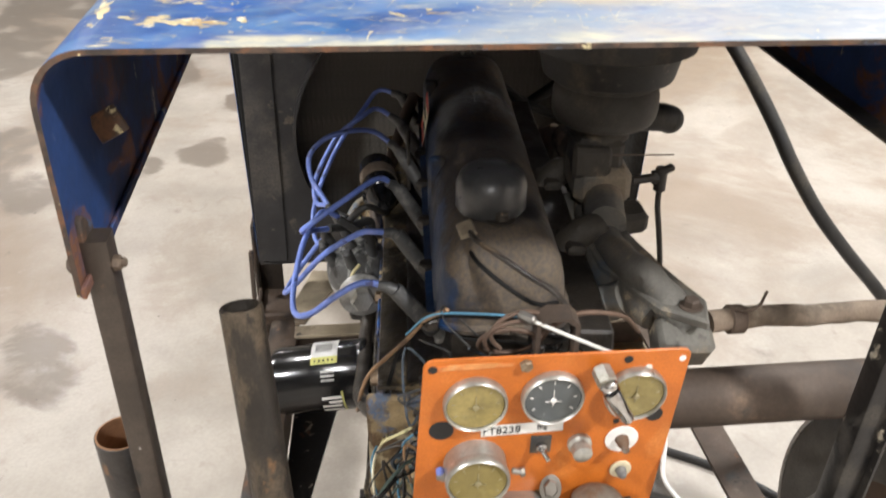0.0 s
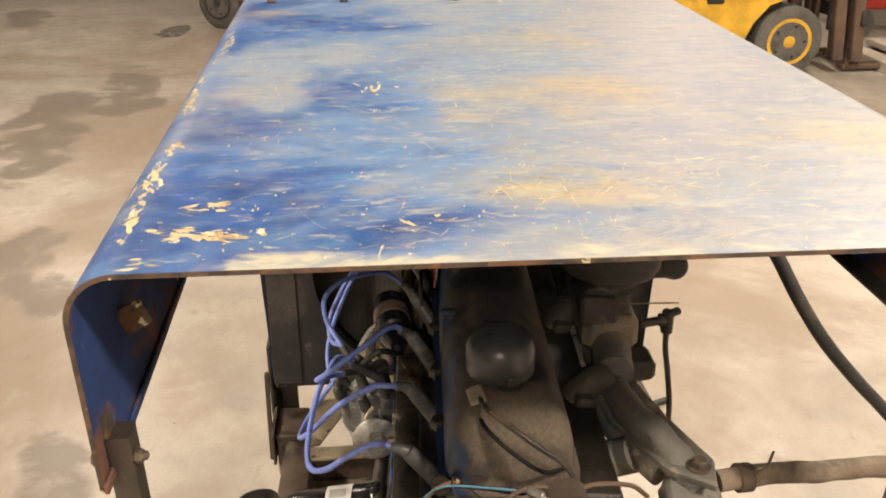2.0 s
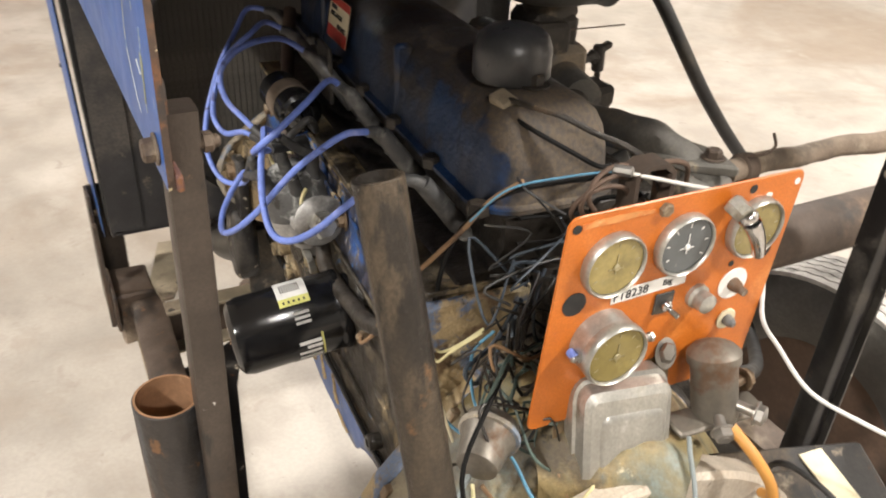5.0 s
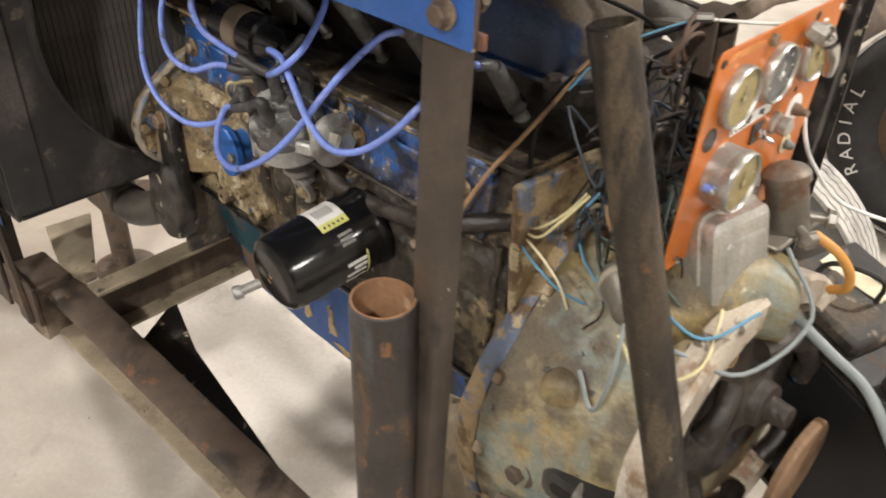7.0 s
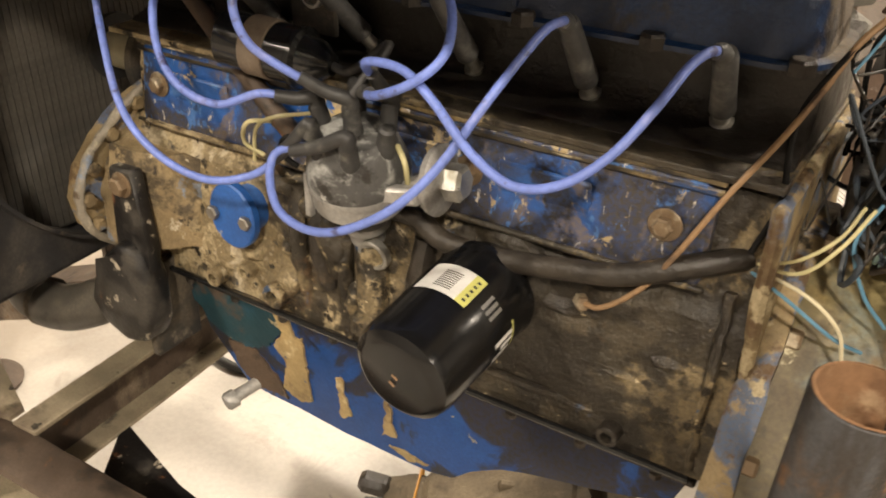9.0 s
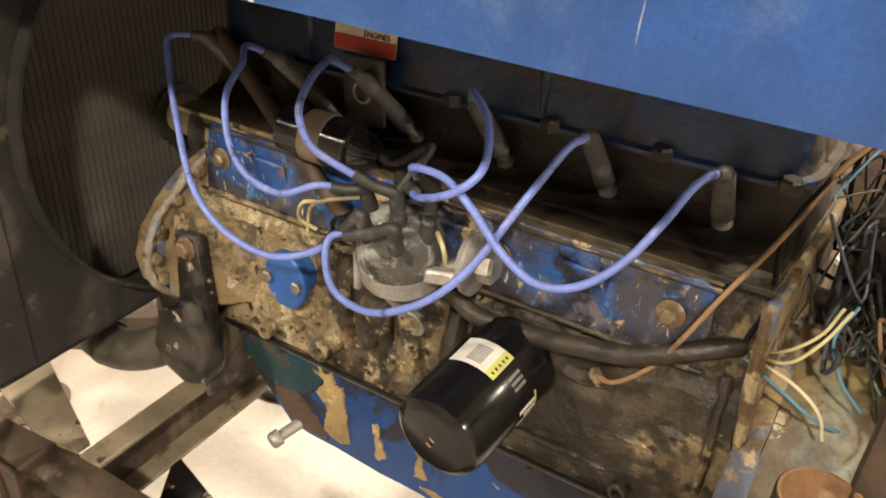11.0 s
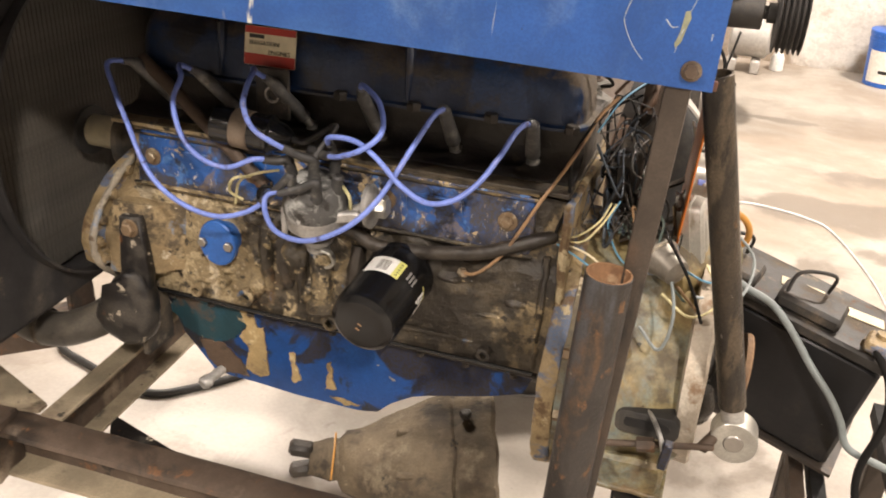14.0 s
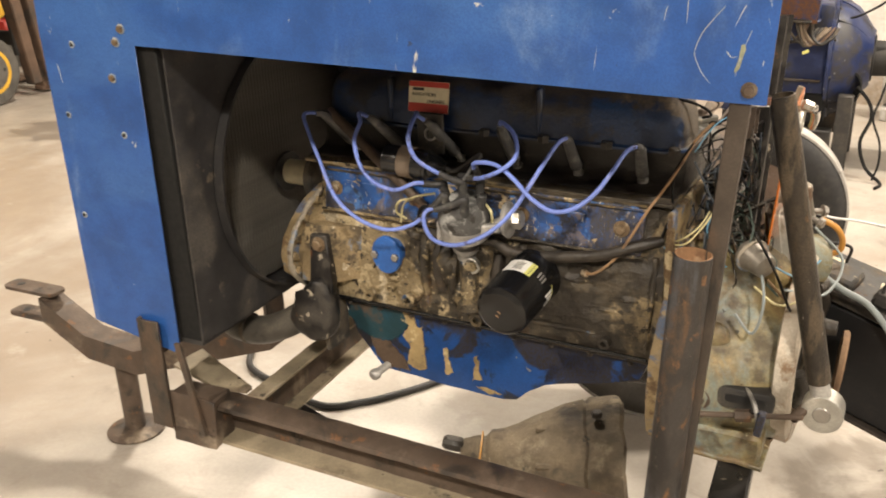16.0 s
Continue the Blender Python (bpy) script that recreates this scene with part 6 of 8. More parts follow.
cyl(bm, va_ + Vector((0.03, 0.0, 0)), (0.086, -0.252, 0.866), 0.011)
box(bm, (0.045, -0.270, 0.850), (0.07, 0.014, 0.016), 0.003, (0, -12, 0))
vac = part("vacuum_arm", bm, "alu", dist)
bm = B()
lathe(bm, (0.078, -0.251, 0.866), (0.114, -0.248, 0.869), [(0, 0.012), (0.003, 0.030), (0.009, 0.032), (0.012, 0.029), (0.016, 0.015)], 28)
part("vacuum_canister", bm, "alu", vac)
bm = B()
lathe(bm, (0.090, -0.250, 0.867), (0.114, -0.248, 0.869), [(0, 0.0165), (0.018, 0.0165), (0.021, 0.013)], 6)
part("hex_fitting", bm, "zinc", vac)
bm = B()
ring_tube(bm, (0.012, -0.243, 0.770), (0.012, -0.252, 0.768), 0.017, 0.013, 20)
part("clamp_bolt", bm, "zinc", dist)
coil_a, coil_b = Vector((-0.168, -0.236, 0.944)), Vector((-0.050, -0.222, 0.934))
bm = B()
lathe(bm, coil_a, coil_b, [(0, 0.023), (0.003, 0.027), (0.082, 0.027), (0.084, 0.029), (0.089, 0.029), (0.092, 0.024), (0.108, 0.019), (0.118, 0.011), (0.120, 0.010)], 30)
coil = part("ignition_coil", bm, "gloss_black", engine, "black ignition coil with a dusty strap")
cd = (coil_b - coil_a).normalized()
bm = B()
lathe(bm, coil_a + cd * 0.032, coil_b, [(0, 0.0275), (0.001, 0.0285), (0.026, 0.0285), (0.027, 0.0275)], 30)
part("coil_strap", bm, "wrap", coil)
bm = B()
box(bm, coil_a + cd * 0.05 + Vector((0, 0.02, -0.025)), (0.03, 0.03, 0.03), 0.003)
part("coil_bracket", bm, "dusty_black", coil)

# Plug leads and boots.
plug_x = [-0.285, -0.171, -0.057, 0.057, 0.172, 0.285]
tilt = [(-0.045, -0.046, 0.072), (-0.042, -0.050, 0.070), (-0.035, -0.050, 0.072), (-0.010, -0.050, 0.075), (-0.004, -0.050, 0.070), (0.007, -0.052, 0.068)]
lead_paths = [
    [(-0.345, -0.235, 1.010), (-0.318, -0.262, 0.985), (-0.268, -0.300, 0.945), (-0.218, -0.330, 0.893), (-0.166, -0.340, 0.862), (-0.111, -0.332, 0.846), (-0.066, -0.312, 0.857)],
    [(-0.220, -0.235, 1.022), (-0.200, -0.262, 1.013), (-0.192, -0.295, 0.989), (-0.166, -0.320, 0.953), (-0.132, -0.331, 0.929), (-0.094, -0.324, 0.918), (-0.062, -0.305, 0.929)],
    [(-0.100, -0.235, 1.030), (-0.078, -0.268, 1.040), (-0.067, -0.303, 1.033), (-0.062, -0.326, 1.010), (-0.051, -0.325, 0.980), (-0.032, -0.308, 0.958)],
    [(0.060, -0.225, 1.028), (0.100, -0.262, 1.020), (0.124, -0.305, 0.998), (0.108, -0.322, 0.977), (0.065, -0.312, 0.955)],
    [(0.174, -0.225, 1.010), (0.169, -0.246, 1.005), (0.156, -0.290, 0.970), (0.130, -0.330, 0.914), (0.094, -0.352, 0.876), (0.040, -0.358, 0.850), (-0.015, -0.345, 0.852), (-0.041, -0.315, 0.882)],
    [(0.288, -0.228, 1.008), (0.280, -0.246, 1.000), (0.270, -0.272, 0.977), (0.252, -0.297, 0.947), (0.226, -0.318, 0.926), (0.194, -0.328, 0.921), (0.159, -0.328, 0.938), (0.122, -0.320, 0.966), (0.086, -0.308, 0.979), (0.043, -0.295, 0.972)],
]
ends = [3, 2, 6, 1, 4, 0]
for k, x in enumerate(plug_x):
    tip = Vector((x, -0.150, 0.934))
    elbow = tip + Vector(tilt[k])
    bm = B()
    lathe(bm, tip + (tip - elbow).normalized() * 0.03, elbow, [(0, 0.006), (0.022, 0.006), (0.024, 0.0098), (0.031, 0.0098), (0.032, 0.0070), (0.044, 0.0066), (0.045, 0.004)], 12)
    part("spark_plug", bm, "zinc", engine)
    bm = B()
    n = (elbow - tip).length
    lathe(bm, tip, elbow, [(n * 0.16, 0.0095), (n * 0.16 + 0.002, 0.0106), (n * 0.20, 0.0108), (n * 0.55, 0.0098), (n - 0.006, 0.0092), (n, 0.0080)], 16)
    path = lead_paths[k]
    out = (Vector(path[0]) - elbow).normalized()
    tube(bm, [elbow - (elbow - tip).normalized() * 0.012, elbow + out * 0.006, elbow + out * 0.018], 0.0078, 12, taper=0.0056)
    part("plug_boot", bm, "boot", engine, "grey-black spark plug boot")
    bm = B()
    goal = tower[ends[k]]
    tube(bm, [elbow + out * 0.004] + path + [goal + (Vector(path[-1]) - goal) * 0.25, goal], 0.0037, 10, 7)
    part("plug_lead", bm, "wire_blue", engine, "blue silicone spark plug lead")
    bm = B()
    last = Vector(path[-1])
    tube(bm, [goal - dd * 0.008, goal + dd * 0.004, goal + (last - goal) * 0.35, goal + (last - goal) * 0.75], 0.0076, 12, taper=0.0055)
    part("cap_boot", bm, "cap_boot", dcap)
bm = B()
tube(bm, [tuple(coil_b - cd * 0.004), tuple(coil_b + cd * 0.02), (0.03, -0.245, 0.972), tuple(tower[6] + dd * 0.004), tuple(tower[6] - dd * 0.01)], 0.0045, 10)
part("coil_lead", bm, "cap_boot", engine)

# Loom, oil line, dipstick tube and thin wires on the block's side.
bm = B()
tube(bm, [(-0.02, -0.232, 0.808), (0.05, -0.240, 0.818), (0.09, -0.246, 0.806), (0.154, -0.246, 0.808), (0.206, -0.246, 0.817), (0.254, -0.246, 0.828), (0.300, -0.234, 0.845), (0.339, -0.206, 0.852)], 0.0098, 12)
part("wiring_loom", bm, "oily", engine, "thick black taped wiring loom")
bm = B()
tube(bm, [(0.226, -0.245, 0.790), (0.240, -0.250, 0.794), (0.258, -0.250, 0.808), (0.277, -0.247, 0.830), (0.295, -0.243, 0.862), (0.318, -0.231, 0.908), (0.341, -0.210, 0.948), (0.359, -0.188, 0.984), (0.372, -0.170, 1.015), (0.392, -0.150, 1.040)], 0.0024, 8)
part("oil_line", bm, "copper_line", engine, "brown plastic oil gauge line")
bm = B()
tube(bm, [(0.340, -0.215, 0.862), (0.352, -0.212, 0.905), (0.348, -0.202, 0.945), (0.350, -0.192, 0.970), (0.364, -0.180, 1.000), (0.384, -0.152, 1.028), (0.43, -0.08, 1.053)], 0.0024, 7)
part("thin_wire", bm, "wire_black", engine)
bm = B()
tube(bm, [(-0.33, -0.175, 1.005), (-0.29, -0.188, 0.985), (-0.20, -0.215, 0.935), (-0.13, -0.235, 0.895), (-0.09, -0.235, 0.86)], 0.010, 12)
part("dipstick_tube", bm, "rail", engine)
bm = B()
hexbolt(bm, (0.218, -0.236, 0.786), (0.5, -0.7, 0.25), 0.007, 0.014)
part("line_fitting", bm, "brass_bolt", engine)
for pts, mt, r in (([(-0.10, -0.255, 0.880), (-0.125, -0.262, 0.875), (-0.135, -0.258, 0.852), (-0.12, -0.248, 0.838)], "wire_yellow", 0.0022),
                   ([(-0.06, -0.245, 0.893), (-0.09, -0.262, 0.888), (-0.12, -0.256, 0.868), (-0.132, -0.25, 0.83)], "wire_yellow", 0.002),
                   ([(-0.05, -0.245, 0.86), (-0.075, -0.262, 0.872), (-0.09, -0.255, 0.85), (-0.08, -0.245, 0.835)], "wire_black", 0.0028),
                   ([(0.045, -0.255, 0.89), (0.06, -0.265, 0.88), (0.058, -0.258, 0.855)], "wire_yellow", 0.0025)):
    bm = B()
    tube(bm, pts, r, 7)
    part("thin_wire", bm, mt, engine)
fan_wires = [([(0.337, -0.207, 0.850), (0.370, -0.212, 0.862), (0.395, -0.205, 0.885), (0.405, -0.185, 0.905)], "wire_yellow"),
             ([(0.337, -0.209, 0.852), (0.375, -0.218, 0.856), (0.398, -0.213, 0.882), (0.412, -0.190, 0.907)], "wire_yellow"),
             ([(0.337, -0.208, 0.847), (0.385, -0.225, 0.845), (0.412, -0.225, 0.825), (0.420, -0.218, 0.795)], "label_cream"),
             ([(0.337, -0.210, 0.846), (0.375, -0.228, 0.838), (0.410, -0.222, 0.815), (0.43, -0.205, 0.800)], "wire_cyan"),
             ([(0.415, -0.180, 0.908), (0.405, -0.195, 0.880), (0.420, -0.20, 0.845), (0.44, -0.195, 0.82)], "wire_cyan")]
for pts, mt in fan_wires:
    bm = B()
    tube(bm, pts, 0.0015, 8)
    part("loom_wire", bm, mt, engine)

# Far side: manifold, carburettor, air cleaner.
bm = B()
tube(bm, [(-0.24, 0.055, 0.965), (-0.05, 0.062, 0.970), (0.10, 0.062, 0.972), (0.20, 0.062, 0.990), (0.255, 0.078, 0.996), (0.290, 0.100, 0.980), (0.315, 0.118, 0.958)], 0.0205, 14, 10)
tube(bm, [(0.12, 0.02, 0.960), (0.16, 0.04, 0.970), (0.22, 0.055, 0.965), (0.28, 0.09, 0.955)], 0.018, 14, 10)
roughen(bm, 0.003, 0.03, 2)
roughen(bm, 0.0018, 0.025)
manifold = part("manifold", bm, "manifold", engine, "blue-grey cast exhaust manifold")
for x in (-0.25, -0.12, 0.0, 0.12, 0.25):
    bm = B()
    tube(bm, [(x, 0.02, 0.95), (x, 0.045, 0.955), (x + 0.01, 0.062, 0.968)], 0.022, 12)
    part("runner", bm, "manifold", manifold)
bm = B()
box(bm, (0.318, 0.112, 0.948), (0.045, 0.060, 0.045), 0.006, (0, 30, 0))
roughen(bm, 0.0018, 0.025)
part("outlet_flange", bm, "manifold", manifold)
bm = B()
prism(bm, [(0.10, 0.025), (0.22, 0.040), (0.315, 0.085), (0.345, 0.130), (0.30, 0.140), (0.22, 0.105), (0.12, 0.085)], "z", 0.978, 0.990, 0.003)
divide(bm, 0.03)
roughen(bm, 0.002, 0.02, 4)
part("heat_plate", bm, "manifold", manifold, "dusty cast plate over the manifold")
for x, y in ((0.15, 0.055), (0.25, 0.085), (0.315, 0.118)):
    bm = B()
    hexbolt(bm, (x, y, 0.990), (0, 0, 1), 0.009, 0.009, washer=0.013)
    part("bolt", bm, "exhaust", manifold)
bm = B()
tube(bm, [(-0.15, 0.06, 1.0), (0.0, 0.075, 1.005), (0.14, 0.06, 1.0)], 0.026, 14)
box(bm, (0.03, 0.068, 1.02), (0.10, 0.075, 0.05), 0.01)
roughen(bm, 0.002, 0.03)
part("intake", bm, "manifold", manifold)
for x0 in (-0.02, 0.165):
    bm = B()
    tube(bm, [(x0, 0.004, 0.975), (x0 - 0.008, 0.024, 0.996), (x0 - 0.02, 0.048, 0.998)], 0.019, 12)
    box(bm, (x0, 0.012, 0.990), (0.060, 0.022, 0.014), 0.004, (0, 0, 8))
    divide(bm, 0.02)
    roughen(bm, 0.003, 0.02, x0)
    part("intake_runner", bm, "grimy_carb", manifold)
bm = B()
box(bm, (0.03, 0.062, 1.056), (0.075, 0.064, 0.050), 0.008)
cyl(bm, (0.03, 0.070, 1.075), (0.03, 0.070, 1.100), 0.034)
box(bm, (0.065, 0.05, 1.055), (0.03, 0.05, 0.04), 0.005)
divide(bm, 0.02)
roughen(bm, 0.002, 0.02)
carb = part("carburettor", bm, "grimy_carb", engine, "grimy carburettor")
bm = B()
tube(bm, [(0.07, 0.04, 1.064), (0.07, 0.156, 1.064)], 0.0010, 6)
part("throttle_rod", bm, "rail", carb)
bm = B()
lathe(bm, (0.0285, 0.069, 1.094), (0.0285, 0.069, 2), [(0, 0.030), (0.002, 0.056), (0.006, 0.063), (0.014, 0.067), (0.024, 0.0685), (0.044, 0.068), (0.054, 0.065), (0.060, 0.061)], 40)
cleaner = part("air_cleaner", bm, "cleaner", engine, "dusty black round air cleaner")
bm = B()
lathe(bm, (0.0285, 0.069, 1.152), (0.0285, 0.069, 2), [(0, 0.060), (0.003, 0.068), (0.008, 0.082), (0.012, 0.084), (0.040, 0.090), (0.044, 0.094), (0.048, 0.106), (0.076, 0.107), (0.084, 0.095), (0.088, 0.03)], 40)
part("canister", bm, "dusty_black", cleaner)
bm = B()
ring_tube(bm, (0.0285, 0.069, 1.149), (0.0285, 0.069, 1.156), 0.0665, 0.058, 40)
part("clamp_band", bm, "cleaner", cleaner)
# Belt strands and a small hose ahead of the engine.
for pts, r in (([(-0.405, 0.165, 1.068), (-0.400, 0.085, 1.005), (-0.395, 0.0, 0.945), (-0.39, -0.08, 0.885)], 0.0105), ([(-0.37, -0.03, 1.015), (-0.385, 0.035, 0.968), (-0.39, 0.112, 0.942), (-0.39, 0.18, 0.935)], 0.0085)):
    bm = B()
    tube(bm, pts, r, 10)
    part("belt" if r > 0.01 else "water_hose", bm, "wire_black", engine)
bm = B()
tube(bm, [(0.03, 0.11, 1.101), (0.02, 0.145, 1.097), (0.014, 0.160, 1.092)], 0.019, 16)
bmesh.ops.create_icosphere(bm, subdivisions=3, radius=0.019, matrix=Matrix.Translation((0.0135, 0.162, 1.091)))
part("intake_elbow", bm, "rubber", engine)
bm = B()
tube(bm, [(0.02, 0.12, 1.005), (0.012, 0.155, 1.006)], 0.0065, 8)
cyl(bm, (0.01, 0.163, 0.985), (0.01, 0.163, 1.020), 0.0085)
cyl(bm, (0.01, 0.150, 1.005), (0.01, 0.160, 1.005), 0.010, seg=6)
box(bm, (0.012, 0.170, 1.018), (0.012, 0.020, 0.010), 0.003, (25, 0, 0))
tube(bm, [(0.01, 0.163, 0.99), (0.012, 0.164, 0.96), (0.018, 0.170, 0.92), (0.026, 0.176, 0.86), (0.03, 0.175, 0.76)], 0.0042, 8)
part("petcock", bm, "oily", engine, "fuel petcock with a thin line")
bm = B()
box(bm, (0.10, 0.098, 0.990), (0.05, 0.045, 0.030), 0.006)
divide(bm, 0.02)
roughen(bm, 0.003, 0.02)
part("boss", bm, "grimy_carb", engine)
# Rear of the block: starter, back plate details under the valve cover.
bm = B()
box(bm, (0.356, YC, 0.80), (0.012, 0.285, 0.22), 0.004)
divide(bm, 0.03)
roughen(bm, 0.002, 0.02)
part("rear_plate", bm, "cream_flange", engine)
bm = B()
lathe(bm, (0.12, 0.10, 0.66), (1, 0.10, 0.66), [(0, 0.05), (0.005, 0.055), (0.20, 0.055), (0.205, 0.04), (0.24, 0.035)], 28)
part("starter", bm, "oily", engine)

# Bell housing.
HALF = [(0.0, 0.852), (0.045, 0.842), (0.087, 0.819), (0.117, 0.791), (0.157, 0.743), (0.186, 0.712), (0.206, 0.676), (0.212, 0.63), (0.208, 0.58), (0.196, 0.545), (0.175, 0.522), (0.10, 0.515)]
BELL = [(-y, z) for y, z in HALF[::-1]] + HALF[1:]


def bell_ring(x, k):
    return [(x, YC + y * k, 0.66 + (z - 0.66) * k) for y, z in BELL]


bm = B()
skin(bm, [bell_ring(x, k) for x, k in ((0.378, 0.985), (0.40, 0.975), (0.43, 0.955), (0.46, 0.92), (0.50, 0.86), (0.530, 0.80), (0.548, 0.77))])
divide(bm, 0.02, 6)
roughen(bm, 0.003, 0.05, 3)
roughen(bm, 0.001, 0.012, 5)
bell = part("bell_housing", bm, "bell", engine, "bell housing in worn yellow-green and blue paint")
bm = B()
skin(bm, [bell_ring(x, k) for x, k in ((0.352, 0.99), (0.355, 1.002), (0.374, 1.002), (0.378, 0.99))])
divide(bm, 0.015, 6)
roughen(bm, 0.0022, 0.015, 3)
part("bell_flange", bm, "cream_flange", bell, "chipped cream and blue flange")
for i in (2, 4, 6, 8, 10):
    y, z = bell_ring(0, 0.985)[i][1:]
    bm = B()
    hexbolt(bm, (0.379, y + 0.006, z), (1, 0, 0), 0.010, 0.010)
    part("bolt", bm, "brass_bolt", bell)
bm = B()
prism(bm, rrect(0.085, 0.036, 0.012, (0.503, 0.640)), "y", -0.285, -0.255, 0.004, 2)
boot_ = part("lever_boot", bm, "rubber", bell, "torn black rubber clutch lever boot")
bm = B()
prism(bm, rrect(0.060, 0.013, 0.005, (0.503, 0.641)), "y", -0.2862, -0.285)
part("slot", bm, "ink", boot_)
bm = B()
tube(bm, [(0.500, -0.26, 0.650), (0.512, -0.295, 0.658), (0.524, -0.318, 0.650), (0.531, -0.326, 0.630)], 0.006, 10, flat=0.5)
part("clutch_lever", bm, "alu", bell)
bm = B()
box(bm, (0.533, -0.326, 0.632), (0.012, 0.016, 0.040), 0.002, (0, 6, 0))
part("lever_end", bm, "pan", bell)
bm = B()
cyl(bm, (0.435, -0.318, 0.618), (0.590, -0.310, 0.650), 0.0045)
cyl(bm, (0.495, -0.315, 0.630), (0.518, -0.314, 0.635), 0.010, seg=6)
part("clutch_rod", bm, "rail", bell)
bm = B()
lathe(bm, (0.440, -0.235, 0.715), (0.462, -0.290, 0.730), [(0, 0.028), (0.014, 0.024), (0.024, 0.018), (0.027, 0.010)], 20)
roughen(bm, 0.002, 0.02)
part("boss", bm, "bell", bell)
bm = B()
cyl(bm, (0.432, -0.27, 0.628), (0.432, -0.288, 0.628), 0.020)
hexbolt(bm, (0.432, -0.288, 0.628), (0, -1, 0), 0.011, 0.010)
part("boss_bolt", bm, "exhaust", bell)
bm = B()
tube(bm, [(0.478, -0.15, 0.800), (0.515, -0.10, 0.812), (0.55, -0.06, 0.800)], 0.046, 18)
divide(bm, 0.02)
roughen(bm, 0.006, 0.03)
part("top_boss", bm, "bell", bell)
bm = B()
skin(bm, [[(x, y, z) for y, z in disc_poly((YC, 0.665), r * 1.12, r, 40)] for x, r in ((0.535, 0.150), (0.538, 0.163), (0.562, 0.165), (0.566, 0.160), (0.566, 0.135), (0.545, 0.130))])
roughen(bm, 0.002, 0.03)
part("rear_flange", bm, "bare_flange", bell, "pale machined rear flange with rust")
bm = B()
lathe(bm, (0.572, YC, 0.70), (1, YC, 0.70), [(-0.02, 0.105), (-0.015, 0.10), (-0.012, 0.045), (0.0, 0.026), (0.012, 0.024), (0.014, 0.014), (0.035, 0.012)], 32)
part("drive_shaft", bm, "oily", bell)
for k in range(6):
    a = radians(60 * k + 20)
    bm = B()
    tube(bm, [(0.568, YC + 0.10 * math.cos(a) - 0.03 * math.sin(a), 0.665 + 0.10 * math.sin(a) + 0.03 * math.cos(a)), (0.575, YC + 0.105 * math.cos(a), 0.665 + 0.105 * math.sin(a)), (0.568, YC + 0.10 * math.cos(a) + 0.03 * math.sin(a), 0.665 + 0.10 * math.sin(a) - 0.03 * math.cos(a))], 0.012, 10)
    part("clutch_spring", bm, "oily", bell)
bm = B()
lathe(bm, (0.612, -0.070, 0.625), (1, -0.05, 0.60), [(0, 0.02), (0.001, 0.035), (0.004, 0.036), (0.005, 0.050), (0.001, 0.052), (0.002, 0.060), (0.009, 0.061), (0.012, 0.058), (0.012, 0.02)], 40)
part("coupling_disc", bm, "disc_rust", bell, "light brown rusty coupling disc")
bm = B()
box(bm, (0.462, -0.13, 0.555), (0.145, 0.318, 0.052), 0.006)
box(bm, (0.462, -0.13, 0.532), (0.158, 0.330, 0.008), 0.002)
divide(bm, 0.02)
roughen(bm, 0.003, 0.03, 3)
part("housing_base", bm, "bell", bell)

# ---- instrument panel ----
BAT = Matrix.Translation((0.818, -0.050, 0.672)) @ pose(0, 0, 0, 0, 12, -14.5) @ Matrix.Translation((-0.18, 0.085, -0.213))
PAN = CART @ pose(0.492, -0.095, 0.975, 93.5, 0, 89.3)
panel = thing("instrument_panel", "orange steel instrument panel with gauges and switches", "instrument panel", m=PAN)
# Local x to the right, y up, z towards the onlooker.
bm = B()
prism(bm, rrect(0.230, 0.206, 0.009), "z", -0.0025, 0.0, 0.0008)
for v in bm.verts:
    v.co.x -= 0.011 * (0.10 - v.co.y) / 0.20
    v.co.y -= 0.011
plate = part("plate", bm, "orange", panel, "orange painted steel plate")


def gauge(x, y, r, face, depth=0.0, ticks=7, name="gauge"):
    bm = B()
    if depth:
        lathe(bm, (x, y, 0), (x, y, 1), [(0, r * 0.99), (depth * 0.35, r * 0.975), (depth, r * 0.97)], 36, False)
    lathe(bm, (x, y, depth), (x, y, 1), [(-0.002, r * 0.96), (0.0, r), (0.005, r * 1.01), (0.008, r * 0.99), (0.0095, r * 0.945), (0.0085, r * 0.91), (0.0065, r * 0.90)], 40, False)
    g = part(name, bm, "zinc", panel, "round gauge with a dull steel bezel")
    bm = B()
    cyl(bm, (x, y, depth + 0.003), (x, y, depth + 0.0065), r * 0.915, seg=36)
    part("dial", bm, face, g)
    mark = "gauge_mark" if face == "gauge_face" else "label_white"
    for k in range(ticks):
        a = radians(210 - 240 * k / (ticks - 1))
        bm = B()
        box(bm, (x + r * 0.7 * math.cos(a), y + r * 0.7 * math.sin(a), depth + 0.0067), (r * 0.12, r * 0.03, 0.0004), 0, (0, 0, math.degrees(a)))
        part("tick", bm, mark, g)
    bm = B()
    box(bm, (x, y + r * 0.10, depth + 0.0072), (r * 0.022, r * 0.66, 0.0006), 0)
    box(bm, (x, y - r * 0.05, depth + 0.007), (r * 0.5, r * 0.02, 0.0005), 0)
    cyl(bm, (x, y, depth + 0.0065), (x, y, depth + 0.0085), r * 0.1)
    part("needle", bm, mark, g)
    return g


gauge(-0.0705, 0.044, 0.028, "gauge_face")
gauge(-0.0034, 0.047, 0.0275, "dial_black", name="ammeter")
gauge(0.0695, 0.047, 0.0275, "gauge_face")
gauge(-0.068, -0.030, 0.029, "gauge_face", 0.018)


